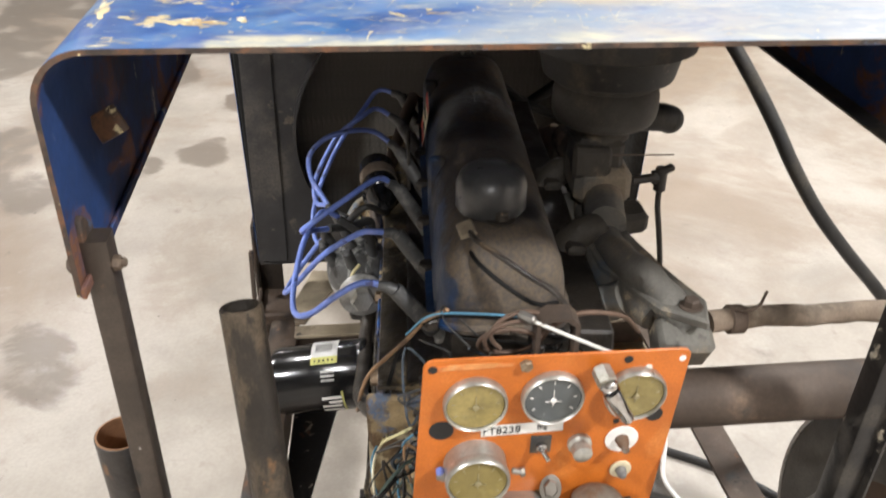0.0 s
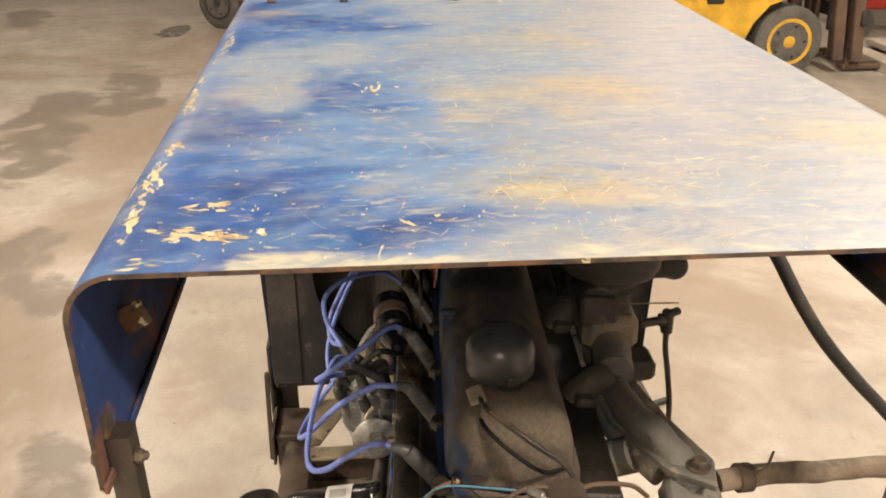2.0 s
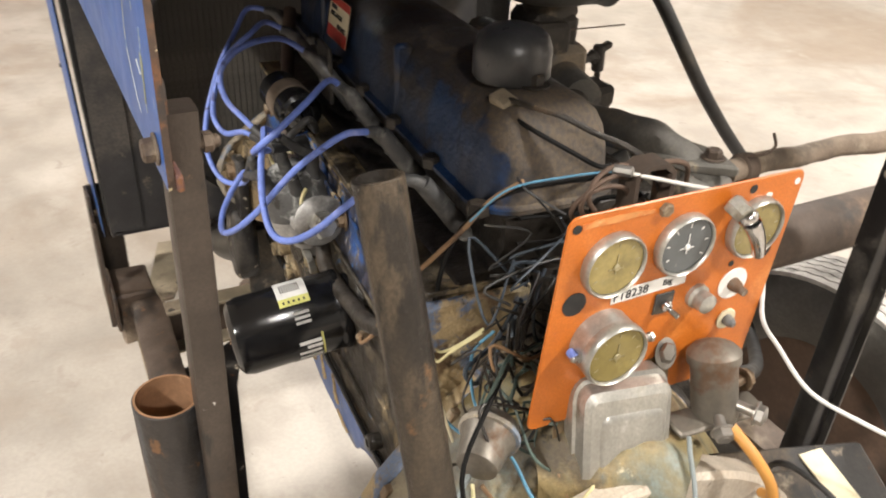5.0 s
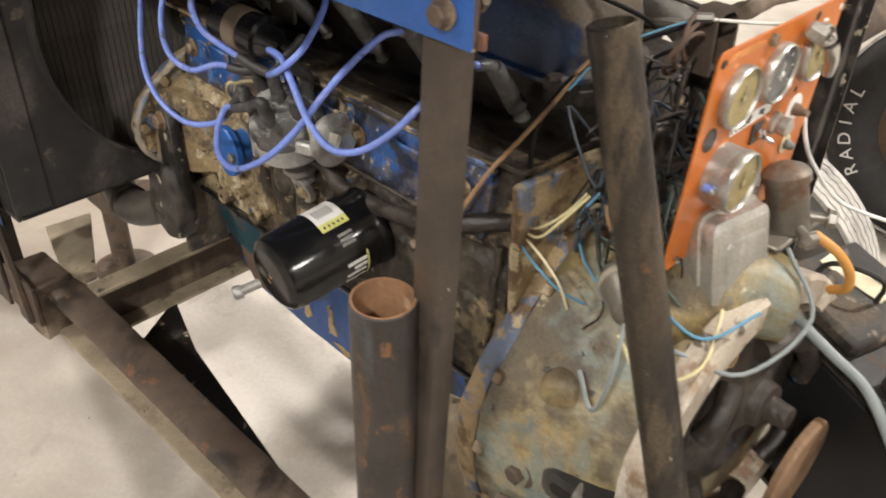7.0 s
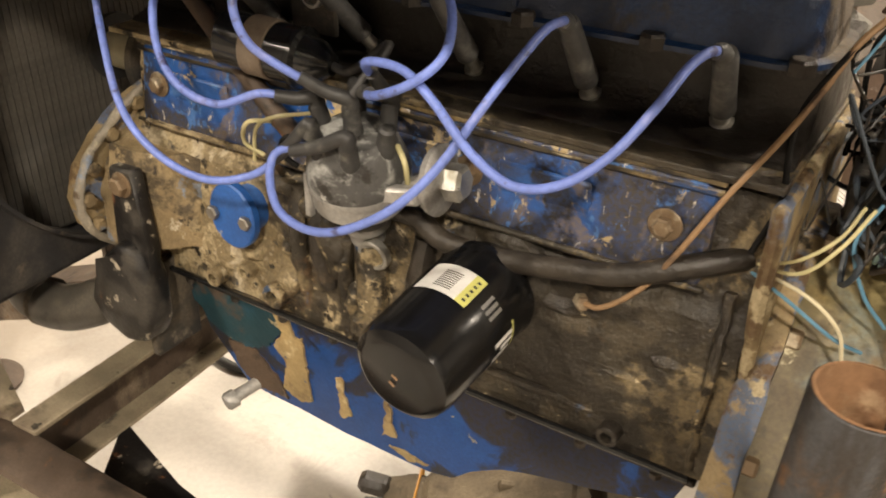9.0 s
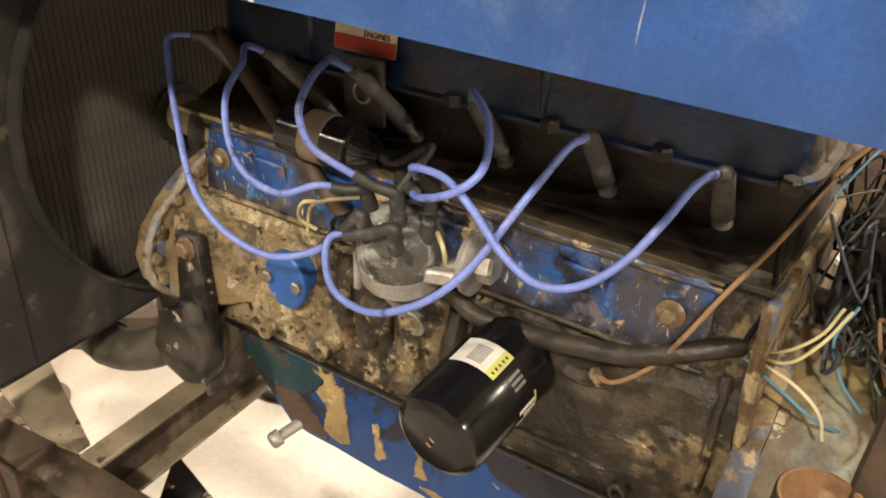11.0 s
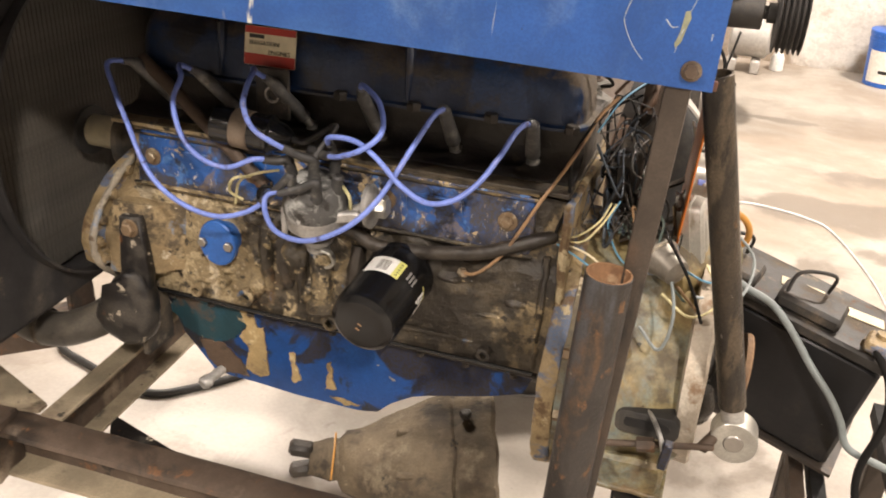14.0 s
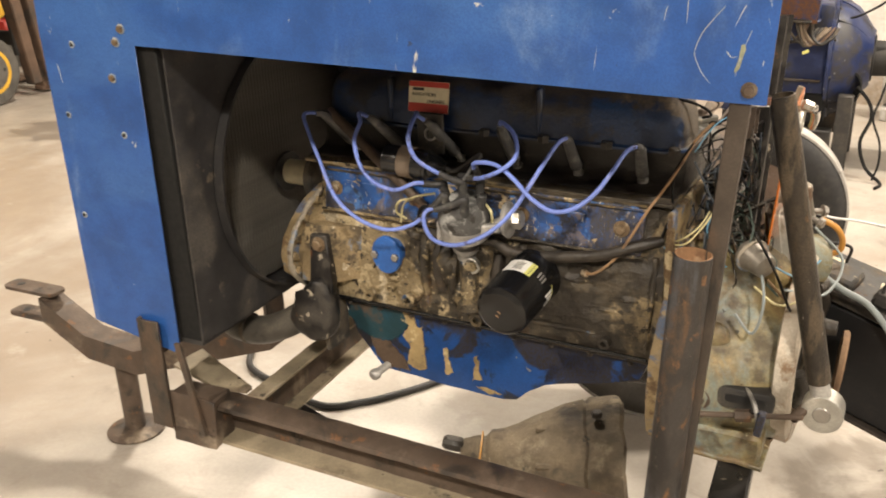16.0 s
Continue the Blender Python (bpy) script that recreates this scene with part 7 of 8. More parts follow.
def panel_disc(x, y, r, z0, z1, material, name, seg=24):
    bm = B()
    cyl(bm, (x, y, z0), (x, y, z1), r, seg=seg, ch=0.0006)
    return part(name, bm, material, panel)


for x, y, r in ((-0.1075, 0.0815, 0.004), (0.1075, 0.0815, 0.003), (0.060, 0.083, 0.004), (-0.099, 0.012, 0.011), (0.092, 0.018, 0.008), (0.058, 0.012, 0.003)):
    panel_disc(x, y, r, 0.0001, 0.0006, "ink" if x != 0.1075 else "label_white", "hole")
bm = B()
hexbolt(bm, (-0.0285, 0.083, 0), (0, 0, 1), 0.006, 0.005)
part("bolt", bm, "brass_bolt", panel)
# Tape with written number.
bm = B()
box(bm, (-0.027, 0.0098, 0.0006), (0.074, 0.0125, 0.0008), 0.0003, (0, 0, 2))
tape = part("label_tape", bm, "label_white", panel, "white label tape with black lettering")
lettering("FT8238", 0.0112, pose(-0.0625, 0.0050, 0.0011, 0, 0, 2), "ink", tape)
lettering("Big", 0.0080, pose(-0.014, 0.0085, 0.0011, 0, 0, 2), "ink", tape)
bm = B()
box(bm, (-0.009, -0.010, 0.0015), (0.019, 0.021, 0.002), 0.0006)
sw = part("switch_plate", bm, "dusty_black", panel)
bm = B()
cyl(bm, (-0.009, -0.010, 0.002), (-0.009, -0.010, 0.009), 0.005)
cyl(bm, (-0.008, -0.012, 0.009), (-0.004, -0.016, 0.017), 0.0024)
part("toggle", bm, "chrome", sw)
bm = B()
lathe(bm, (0.0267, -0.012, 0), (0.0267, -0.012, 1), [(0, 0.0112), (0.004, 0.0112), (0.006, 0.0085), (0.009, 0.0085), (0.010, 0.0092), (0.016, 0.0088), (0.018, 0.006), (0.019, 0.002)], 24)
part("push_button", bm, "zinc", panel, "dull chrome push button")
w = panel_disc(0.0657, -0.010, 0.0155, 0, 0.0015, "label_white", "ignition_plate")
bm = B()
lathe(bm, (0.0657, -0.010, 0.0015), (0.0657, -0.010, 1), [(0, 0.0065), (0.006, 0.0055), (0.009, 0.0038), (0.015, 0.0034)], 14)
part("ignition_switch", bm, "solenoid", w)
w = panel_disc(0.0696, -0.049, 0.0105, 0, 0.002, "label_cream", "switch_washer")
bm = B()
lathe(bm, (0.0696, -0.049, 0.0015), (0.0696, -0.049, 1), [(0, 0.0055), (0.007, 0.0045), (0.010, 0.0025)], 14)
part("switch_stem", bm, "boot", w)
# Choke pull: a hex nut, a collar and a flattened chrome handle.
bm = B()
cyl(bm, (0.0345, 0.079, 0.004), (0.0380, 0.0735, 0.020), 0.0088, seg=6)
part("choke_nut", bm, "zinc", panel)
bm = B()
lathe(bm, (0.0375, 0.0745, 0.019), (0.0415, 0.0675, 0.025), [(0, 0.0075), (0.003, 0.0085), (0.006, 0.0075), (0.008, 0.006)], 18)
tube(bm, [(0.0405, 0.069, 0.024), (0.045, 0.061, 0.026), (0.051, 0.050, 0.026), (0.0585, 0.037, 0.023)], 0.0084, 14, 5, taper=0.0064, flat=0.9)
part("choke_pull", bm, "chrome", panel, "chrome pull handle")
for x in (-0.092, -0.036):
    bm = B()
    cyl(bm, (x, -0.030, 0.012), (x + (-0.012 if x < -0.05 else 0.012), -0.031, 0.015), 0.003)
    hexbolt(bm, (x + (-0.008 if x < -0.05 else 0.008), -0.031, 0.014), (1, 0, 0), 0.0045, 0.004)
    part("gauge_stud", bm, "bolt", panel)
panel_disc(-0.100, -0.030, 0.004, 0.006, 0.015, "wire_blue", "gauge_stud")
# Paint-worn strip along the top.
bm = B()
prism(bm, [(-0.102, 0.0800), (-0.088, 0.0808), (-0.070, 0.0806), (-0.055, 0.0818), (-0.040, 0.0816), (-0.0385, 0.0855), (-0.055, 0.0862), (-0.072, 0.0868), (-0.090, 0.0862), (-0.104, 0.0850)], "z", 0.0002, 0.0008)
part("masking_strip", bm, "torn_tape", panel, "torn paler orange strip")
for x in (-0.075, 0.075):
    bm = B()
    box(bm, (x, -0.115, -0.035), (0.02, 0.10, 0.004), 0.001, (55, 0, 0))
    part("mounting_leg", bm, "steel", panel)

# Voltage regulator on the housing.
REG = pose(0.523, -0.107, 0.856, 79, 0, 83) @ Matrix.Diagonal((0.86, 1.26, 0.58, 1))
reg = thing("voltage_regulator", "dented silver voltage regulator box", "regulator", m=REG)
bm = B()
rings = [[(a, b, z) for a, b in rrect(0.096 + 2 * g, 0.078 + 2 * g, 0.012 + max(g, -0.004), (0, 0), 4)] for z, g in ((-0.04, 0.003), (-0.012, 0.003), (-0.010, 0.0), (0.012, -0.002), (0.018, -0.008))]
skin(bm, rings)
part("cover", bm, "zinc", reg)
bm = B()
rings = [[(a, b, z) for a, b in rrect(0.070 + 2 * g, 0.046 + 2 * g, 0.010 + max(g, -0.005), (0.004, -0.002), 4)] for z, g in ((0.017, 0.0), (0.021, -0.003), (0.022, -0.006))]
skin(bm, rings)
part("raised_lid", bm, "zinc", reg)
bm = B()
box(bm, (0, 0, -0.043), (0.125, 0.085, 0.004), 0.001)
part("base_plate", bm, "bell", reg)
bm = B()
box(bm, (-0.012, -0.020, 0.0222), (0.024, 0.004, 0.0006), 0)
part("stamp_bar", bm, "dusty_black", reg)
for x in (-0.055, 0.055):
    bm = B()
    hexbolt(bm, (x, 0.046, -0.035), (0, 0.3, 1), 0.008, 0.010, washer=0.012)
    part("bolt", bm, "bolt", reg)

# Starter solenoid.
sol = thing("starter_solenoid", "rusty cylindrical starter solenoid with terminals", "solenoid")
sa, sb = Vector((0.527, -0.013, 0.848)), Vector((0.508, -0.016, 0.924))
bm = B()
lathe(bm, sa, sb, [(0, 0.019), (0.004, 0.0205), (0.052, 0.0205), (0.056, 0.0235), (0.064, 0.0235), (0.069, 0.019), (0.075, 0.006)], 32)
part("can", bm, "solenoid", sol)
for d, mt in (((0.035, 0.02, 0.0), "bolt"), ((0.035, -0.012, -0.01), "bolt"), ((-0.006, 0.04, 0.0), "brass_bolt")):
    bm = B()
    c = (sa + sb) / 2 - Vector((0, 0, 0.018))
    cyl(bm, c, c + Vector(d) * 1.25, 0.005)
    hexbolt(bm, c + Vector(d), Vector(d), 0.009, 0.007, washer=0.011)
    part("terminal", bm, mt, sol)
bm = B()
box(bm, sa + Vector((0, 0.0, 0.004)), (0.03, 0.095, 0.006), 0.002)
part("foot_bracket", bm, "solenoid", sol)

# Dirty connector with a pale ring beside the panel.
horn = thing("round_connector", "grimy round connector with a pale ring", "connector")
bm = B()
lathe(bm, (0.472, -0.205, 0.855), (0.505, -0.235, 0.845), [(0, 0.024), (0.012, 0.026), (0.020, 0.022), (0.045, 0.018), (0.048, 0.012)], 24)
part("body", bm, "solenoid", horn)
bm = B()
lathe(bm, (0.478, -0.210, 0.853), (0.505, -0.235, 0.845), [(0, 0.0255), (0.001, 0.0275), (0.005, 0.0275), (0.006, 0.0255)], 28)
part("pale_ring", bm, "rim_pale", horn)

# Tangle of wires behind and under the panel.
rng = random.Random(5)
tangle = thing("wire_bundle", "tangle of thin coloured wires and cables behind the panel", "wires")
for k in range(44):
    a = Vector(cart(0.36 + rng.random() * 0.08, -0.22 + rng.random() * 0.20, 0.86 + rng.random() * 0.14))
    b = Vector(cart(0.385 + rng.random() * 0.06, -0.20 + rng.random() * 0.22, 0.86 + rng.random() * 0.17))
    mid = [(a + (b - a) * t + Vector((rng.uniform(-0.03, 0.025), rng.uniform(-0.05, 0.05), rng.uniform(-0.05, 0.04)))) for t in (0.25, 0.5, 0.75)]
    bm = B()
    tube(bm, [a, *mid, b], rng.choice((0.0011, 0.0014, 0.0018, 0.0025)), 6, 5)
    part("wire", bm, rng.choice(("wire_black", "wire_black", "wire_black", "rubber", "wire_green", "wire_slate", "oily", "wire_slate", "oily", "rubber", "rubber", "copper_line", "wire_slate")), tangle)
for pts, mt, r in (([(0.49, -0.22, 0.86), (0.51, -0.26, 0.80), (0.50, -0.27, 0.75), (0.47, -0.255, 0.77)], "wire_grey", 0.0022),
                   ([(0.47, -0.20, 0.90), (0.52, -0.255, 0.85), (0.545, -0.23, 0.78), (0.53, -0.17, 0.79)], "wire_black", 0.0022),
                   ([(0.53, -0.12, 0.83), (0.56, -0.20, 0.80), (0.53, -0.24, 0.79), (0.49, -0.23, 0.81)], "wire_yellow", 0.0018),
                   ([(0.55, -0.06, 0.86), (0.60, -0.09, 0.82), (0.585, -0.17, 0.79), (0.53, -0.20, 0.80)], "wire_grey", 0.0022),
                   ([(0.50, -0.20, 0.84), (0.55, -0.19, 0.82), (0.57, -0.13, 0.83)], "wire_cyan", 0.0017),
                   ([(0.43, -0.08, 1.056), (0.415, -0.12, 1.050), (0.395, -0.165, 1.036), (0.375, -0.19, 1.00)], "wire_cyan", 0.0011),
                   ([(0.432, -0.078, 1.055), (0.47, -0.01, 1.045), (0.50, 0.02, 1.05)], "white", 0.0017)):
    bm = B()
    tube(bm, pts, r, 8)
    part("wire", bm, mt, tangle)
# Pale thin wires that hang over the housing and round the regulator.
for k in range(22):
    a = Vector((0.395 + rng.random() * 0.05, -0.215 + rng.random() * 0.12, 0.845 + rng.random() * 0.06))
    b = Vector((0.45 + rng.random() * 0.06, -0.25 + rng.random() * 0.14, 0.80 + rng.random() * 0.07))
    mid = [a.lerp(b, t) + Vector((rng.uniform(-0.01, 0.02), rng.uniform(-0.035, 0.02), rng.uniform(-0.02, 0.05))) for t in (0.25, 0.5, 0.75)]
    bm = B()
    tube(bm, [a, *mid, b], rng.choice((0.0011, 0.0014, 0.0017)), 6, 5)
    part("wire", bm, rng.choice(("wire_green", "wire_green", "oily", "wire_green", "wire_grey", "rubber", "oily", "copper_line", "wire_yellow")), tangle)
for k in range(9):
    a = Vector((0.515 + rng.random() * 0.02, -0.16 + rng.random() * 0.13, 0.815 + rng.random() * 0.03))
    b = a + Vector((rng.uniform(-0.04, 0.0), rng.uniform(-0.10, -0.02), rng.uniform(-0.03, 0.02)))
    bm = B()
    tube(bm, [a, a + Vector((0.03, -0.01, -0.04)), a.lerp(b, 0.6) + Vector((0.035, 0, -0.055)), b], rng.choice((0.0012, 0.0016, 0.002)), 6, 6)
    part("wire", bm, rng.choice(("wire_grey", "wire_green", "wire_yellow", "oily", "copper_line")), tangle)
bm = B()
cyl(bm, (0.425, -0.085, 1.056), (0.437, -0.072, 1.056), 0.005, seg=8)
part("ring_terminal", bm, "bolt", tangle)

# Fat cables.
cable = thing("battery_cable", "grey battery cable hanging from the solenoid", "cable")
bm = B()
tube(bm, [(0.535, -0.060, 0.838), (0.560, -0.030, 0.775), (0.60, -0.018, 0.742), (0.643, -0.018, 0.722), (0.680, -0.024, 0.685), (0.714, -0.035, 0.642), (0.750, -0.055, 0.605), (0.772, -0.060, 0.570), (0.792, -0.064, 0.53), (0.845, -0.066, 0.512), (0.90, -0.07, 0.49), (1.0, -0.02, 0.40)], 0.0058, 12)
part("cable", bm, "wire_grey", cable)
cable = thing("battery_cable", "orange-insulated cable looping from the solenoid", "cable")
bm = B()
tube(bm, [(0.555, -0.020, 0.862), (0.578, -0.012, 0.848), (0.590, 0.000, 0.825), (0.588, 0.012, 0.800), (0.570, 0.020, 0.785)], 0.005, 12)
part("cable", bm, "wire_orange", cable)
cable = thing("white_cable", "white cable drooping from behind the panel to the battery", "cable")
bm = B()
tube(bm, [tuple(PAN @ Vector((0.070, -0.010, -0.006))), tuple(PAN @ Vector((0.108, -0.014, -0.008))), (0.494, 0.050, 0.918), (0.499, 0.074, 0.883), (0.522, 0.105, 0.838), (0.556, 0.151, 0.811), (0.606, 0.19, 0.797), (0.682, 0.20, 0.784), (0.73, 0.19, 0.768), (0.80, 0.15, 0.712), (0.835, 0.08, 0.675), tuple(BAT @ Vector((0.165, -0.03, 0.228))), tuple(BAT @ Vector((0.152, -0.055, 0.236)))], 0.0022, 10)
part("cable", bm, "wire_white", cable)

# Leaning top link: a pipe with a clevis end.
link = thing("leaning_pipe", "dark steel pipe with a bright clevis end leaning on the housing", "pipe")
la, lb = Vector((0.510, -0.319, 1.123)), Vector((0.602, -0.279, 0.698))
bm = B()
ring_tube(bm, la, lb, 0.0172, 0.0142)
part("tube", bm, "pipe", link)
bm = B()
ld = (lb - la).normalized()
cyl(bm, lb, lb + ld * 0.030, 0.0145)
part("neck", bm, "alu", link)
bm = B()
c = lb + ld * 0.050
ring_tube(bm, c + Vector((0, -0.018, 0)), c + Vector((0, 0.018, 0)), 0.030, 0.013, 32)
part("clevis_eye", bm, "zinc", link)
bm = B()
cyl(bm, c + Vector((0, -0.0195, 0)), c + Vector((0, -0.010, 0)), 0.0128)
part("pin", bm, "bolt", link)
bm = B()
cyl(bm, (0.575, -0.305, 0.640), tuple(c + Vector((-0.01, 0.01, 0.012))), 0.008)
part("stud", bm, "rail", link)

# Battery on a tray behind the housing.
bat = thing("battery", "large dusty black truck battery with corroded top", "battery", m=BAT)
bm = B()
box(bm, (0, 0, 0.095), (0.35, 0.16, 0.19), 0.006)
part("case", bm, "battery", bat)
bm = B()
box(bm, (0, 0, 0.202), (0.36, 0.17, 0.022), 0.005)
lid = part("lid", bm, "battery_top", bat)
for x in (-0.09, 0.045):
    bm = B()
    box(bm, (x, -0.04, 0.225), (0.10, 0.07, 0.024), 0.006)
    part("vent_cap", bm, "battery_top", bat)
    bm = B()
    tube(bm, [(x - 0.04, -0.06, 0.235), (x - 0.035, -0.045, 0.268), (x + 0.01, -0.02, 0.275), (x + 0.012, -0.01, 0.24)], 0.003, 8)
    part("strap", bm, "rubber", bat)
for x, y, s in ((-0.13, 0.03, 0.08), (0.02, 0.02, 0.07), (0.11, 0.02, 0.08)):
    bm = B()
    box(bm, (x, y, 0.2145), (s, 0.028, 0.002), 0.0006, (0, 0, 12))
    part("torn_label", bm, "label_cream", bat)
bm = B()
lathe(bm, (0.15, -0.055, 0.21), (0.15, -0.055, 1), [(0, 0.022), (0.012, 0.020), (0.014, 0.010), (0.032, 0.009)], 18)
box(bm, (0.15, -0.065, 0.228), (0.035, 0.05, 0.016), 0.004)
part("terminal", bm, "cream_flange", bat)
cable = thing("battery_cable", "black cable from the battery's terminal", "cable")
bm = B()
q = BAT
tube(bm, [tuple(q @ Vector(p)) for p in ((0.15, -0.085, 0.228), (0.185, -0.10, 0.20), (0.21, -0.11, 0.14), (0.215, -0.12, 0.05), (0.25, -0.12, -0.02), (0.33, -0.10, -0.10))], 0.006, 10)
part("cable", bm, "wire_black", cable)
tray = thing("battery_tray", "black angle-iron battery tray with a rusty drawbar", "tray")
bm = B()
skin(bm, [[tuple(BAT @ Vector((x, y, z))) for x, y in ((-0.19, -0.09), (0.19, -0.09), (0.19, 0.09), (-0.19, 0.09))] for z in (-0.007, -0.001)])
part("floor_plate", bm, "steel", tray)
for dx, mt in ((0, "black"), (-0.032, "rail"), (0.125, "black"), (0.155, "rail")):
    bm = B()
    skin(bm, [[(0.765 + dx + 0.011 * s + k * 0.02, 0.25 - 0.75 * k, z + (0.030 if mt == "black" else 0.028)) for s, z in ((-1, 0.37), (1, 0.37), (1, 0.40), (-1, 0.40))] for k in (0, 1)])
    part("arm", bm, mt, tray)
for dx in (0.0, 0.14):
    bm = B()
    box(bm, (0.765 + dx, 0.20, 0.20), (0.04, 0.04, 0.40), 0.003)
    part("leg", bm, "steel", tray)

# Exhaust: wrapped pipe from the manifold and a straight big pipe.
ex = thing("exhaust_pipe", "rusty exhaust pipe wrapped in worn heat tape", "exhaust")
bm = B()
tube(bm, [(0.315, 0.140, 0.970), (0.300, 0.20, 0.967), (0.291, 0.27, 0.962), (0.287, 0.33, 0.964), (0.283, 0.40, 0.957), (0.279, 0.46, 0.958), (0.27, 0.62, 0.950), (0.26, 0.9, 0.934)], 0.0125, 14, flat=0.85)
roughen(bm, 0.0022, 0.03, 6)
part("wrapped_pipe", bm, "wrap", ex)
bm = B()
tube(bm, [(0.310, 0.165, 0.985), (0.325, 0.175, 0.99), (0.33, 0.185, 1.0), (0.31, 0.20, 1.005)], 0.0018, 6)
lathe(bm, (0.306, 0.165, 0.967), (0.303, 0.185, 0.966), [(0, 0.0145), (0.001, 0.0165), (0.016, 0.0165), (0.017, 0.0145)], 18)
part("wire_tie", bm, "rail", ex)
big = thing("steel_pipe", "thick rusty horizontal steel pipe behind the panel", "pipe")
bm = B()
tube(bm, [(0.32, 0.0, 0.862), (0.30, 0.37, 0.866), (0.28, 0.75, 0.87), (0.26, 1.1, 0.874)], 0.034, 20, 2)
part("tube", bm, "exhaust", big)

# Fuel hose arching down beside the engine.
hs_ = thing("fuel_hose", "thick black rubber hose drooping beside the engine", "hose")
bm = B()
tube(bm, [(-0.23, 0.255, 1.195), (-0.215, 0.300, 1.150), (-0.188, 0.345, 1.085), (-0.165, 0.388, 1.015), (-0.148, 0.425, 0.950), (-0.150, 0.484, 0.868), (-0.166, 0.563, 0.780), (-0.186, 0.655, 0.685), (-0.20, 0.73, 0.59), (-0.20, 0.78, 0.48)], 0.0115, 14)
part("tube", bm, "rubber", hs_)
bm = B()
lathe(bm, (-0.237, 0.235, 1.222), (-0.23, 0.255, 1.195), [(0, 0.010), (0.022, 0.010), (0.024, 0.013), (0.04, 0.013)], 16)
part("fitting", bm, "bolt", hs_)
hs_ = thing("fuel_hose", "black rubber hose running low behind the panel", "hose")
bm = B()
tube(bm, [(0.40, 0.05, 0.80), (0.34, 0.20, 0.70), (0.22, 0.36, 0.58), (0.10, 0.48, 0.50), (0.0, 0.56, 0.46)], 0.011, 12)
part("tube", bm, "rubber", hs_)


# ---- wheels ----
def tyre(name, m, r, width, rim, label, letters=""):
    t = thing(name, label, "tyre", m=m)
    bm = B()
    w = width / 2
    prof = [(-w * 0.55, rim), (-w * 0.80, rim + 0.02), (-w, rim + (r - rim) * 0.45), (-w * 0.97, r - 0.045), (-w * 0.82, r - 0.012), (-w * 0.70, r - 0.005)]
    prof = prof + [(-x, q) for x, q in prof[::-1]]
    lathe(bm, (0, 0, 0), (0, 1, 0), prof, 64, False)
    body = part("carcass", bm, "tyre" if letters else "grey_tyre", t)
    bm = B()
    n = 64
    for row in range(6):
        y0 = -w * 0.82 + w * 1.64 * row / 6 + 0.002
        y1 = y0 + w * 1.64 / 6 - 0.004
        rows = []
        for k in range(2 * n):
            zig, a = 0.0025 * (1 if k % 2 else -1), math.pi * k / n
            lo, hi = (0 if row == 0 else zig), (0 if row == 5 else zig)
            rows.append([(q * math.cos(a), y, q * math.sin(a)) for q, y in ((r - 0.008, y0 + lo), (r, y0 + lo), (r, y1 + hi), (r - 0.008, y1 + hi))])
        skin(bm, rows + rows[:1], True, False)
    tagged(part("tread", bm, "tread", t, "pale zigzag tread ribs with the light on them in their colour"), kind="stuff")
    bm = B()
    lathe(bm, (0, -w * 0.6, 0), (0, 1, 0), [(0, rim), (0.006, rim + 0.008), (0.012, rim), (0.02, rim * 0.92), (0.05, rim * 0.8), (0.055, rim * 0.35), (0.04, rim * 0.3), (0.038, 0.01)], 40)
    part("rim", bm, "rust_dark", t)
    if letters:
        for k, ch in enumerate(letters):
            a = radians(218 - 10.6 * k)
            rr_ = rim + (r - rim) * 0.42
            lm = Matrix.Translation((rr_ * math.cos(a), -w - 0.001, rr_ * math.sin(a))) @ pose(0, 0, 0, 90, 0, 0) @ pose(0, 0, 0, 0, 0, math.degrees(a) - 90)
            lettering(ch, 0.05, lm, "label_white", body, align="CENTER")
    return t


tyre("road_tyre", pose(0.115, 0.662, 0.302, 0, 0, 10), 0.302, 0.15, 0.17, "dusty trailer tyre standing beside the frame")
tyre("truck_tyre", pose(0.19, 1.68, 0.318, -5, 0, 6), 0.318, 0.20, 0.17, "black truck tyre with raised white lettering", "RADIAL")

# Clutch housing lying under the engine.
cl = thing("loose_casting", "dusty grey-brown gearbox casting lying under the engine", "gearbox", m=pose(0.06, 0.02, 0.0, 0, 0, 22))
bm = B()
rings = []
for x, ry, rz, z in ((-0.20, 0.030, 0.030, 0.21), (-0.16, 0.042, 0.042, 0.21), (-0.145, 0.040, 0.040, 0.21), (-0.13, 0.062, 0.060, 0.205), (-0.07, 0.090, 0.076, 0.20), (-0.02, 0.120, 0.105, 0.195), (0.03, 0.148, 0.130, 0.19), (0.075, 0.165, 0.146, 0.185), (0.082, 0.160, 0.142, 0.185), (0.088, 0.176, 0.152, 0.18), (0.15, 0.186, 0.164, 0.18), (0.158, 0.178, 0.156, 0.18)):
    rings.append([(x, ry * math.cos(2 * math.pi * k / 32), z + rz * math.sin(2 * math.pi * k / 32)) for k in range(32)])
skin(bm, rings)
divide(bm, 0.018, 6)
roughen(bm, 0.009, 0.08)
roughen(bm, 0.0015, 0.015, 2)
part("case", bm, "housing", cl)
for k in range(2):
    a = radians(100 + 40 * k)
    bm = B()
    box(bm, (0.02, 0.135 * math.cos(a), 0.185 + 0.11 * math.sin(a)), (0.10, 0.014, 0.014), 0.004, (math.degrees(a), 0, 0))
    roughen(bm, 0.002, 0.02, k)
    part("rib", bm, "housing", cl)
bm = B()
for dz in (-0.025, 0.025):
    box(bm, (-0.215, 0, 0.21 + dz), (0.05, 0.035, 0.028), 0.008, (0, dz * 400, 0))
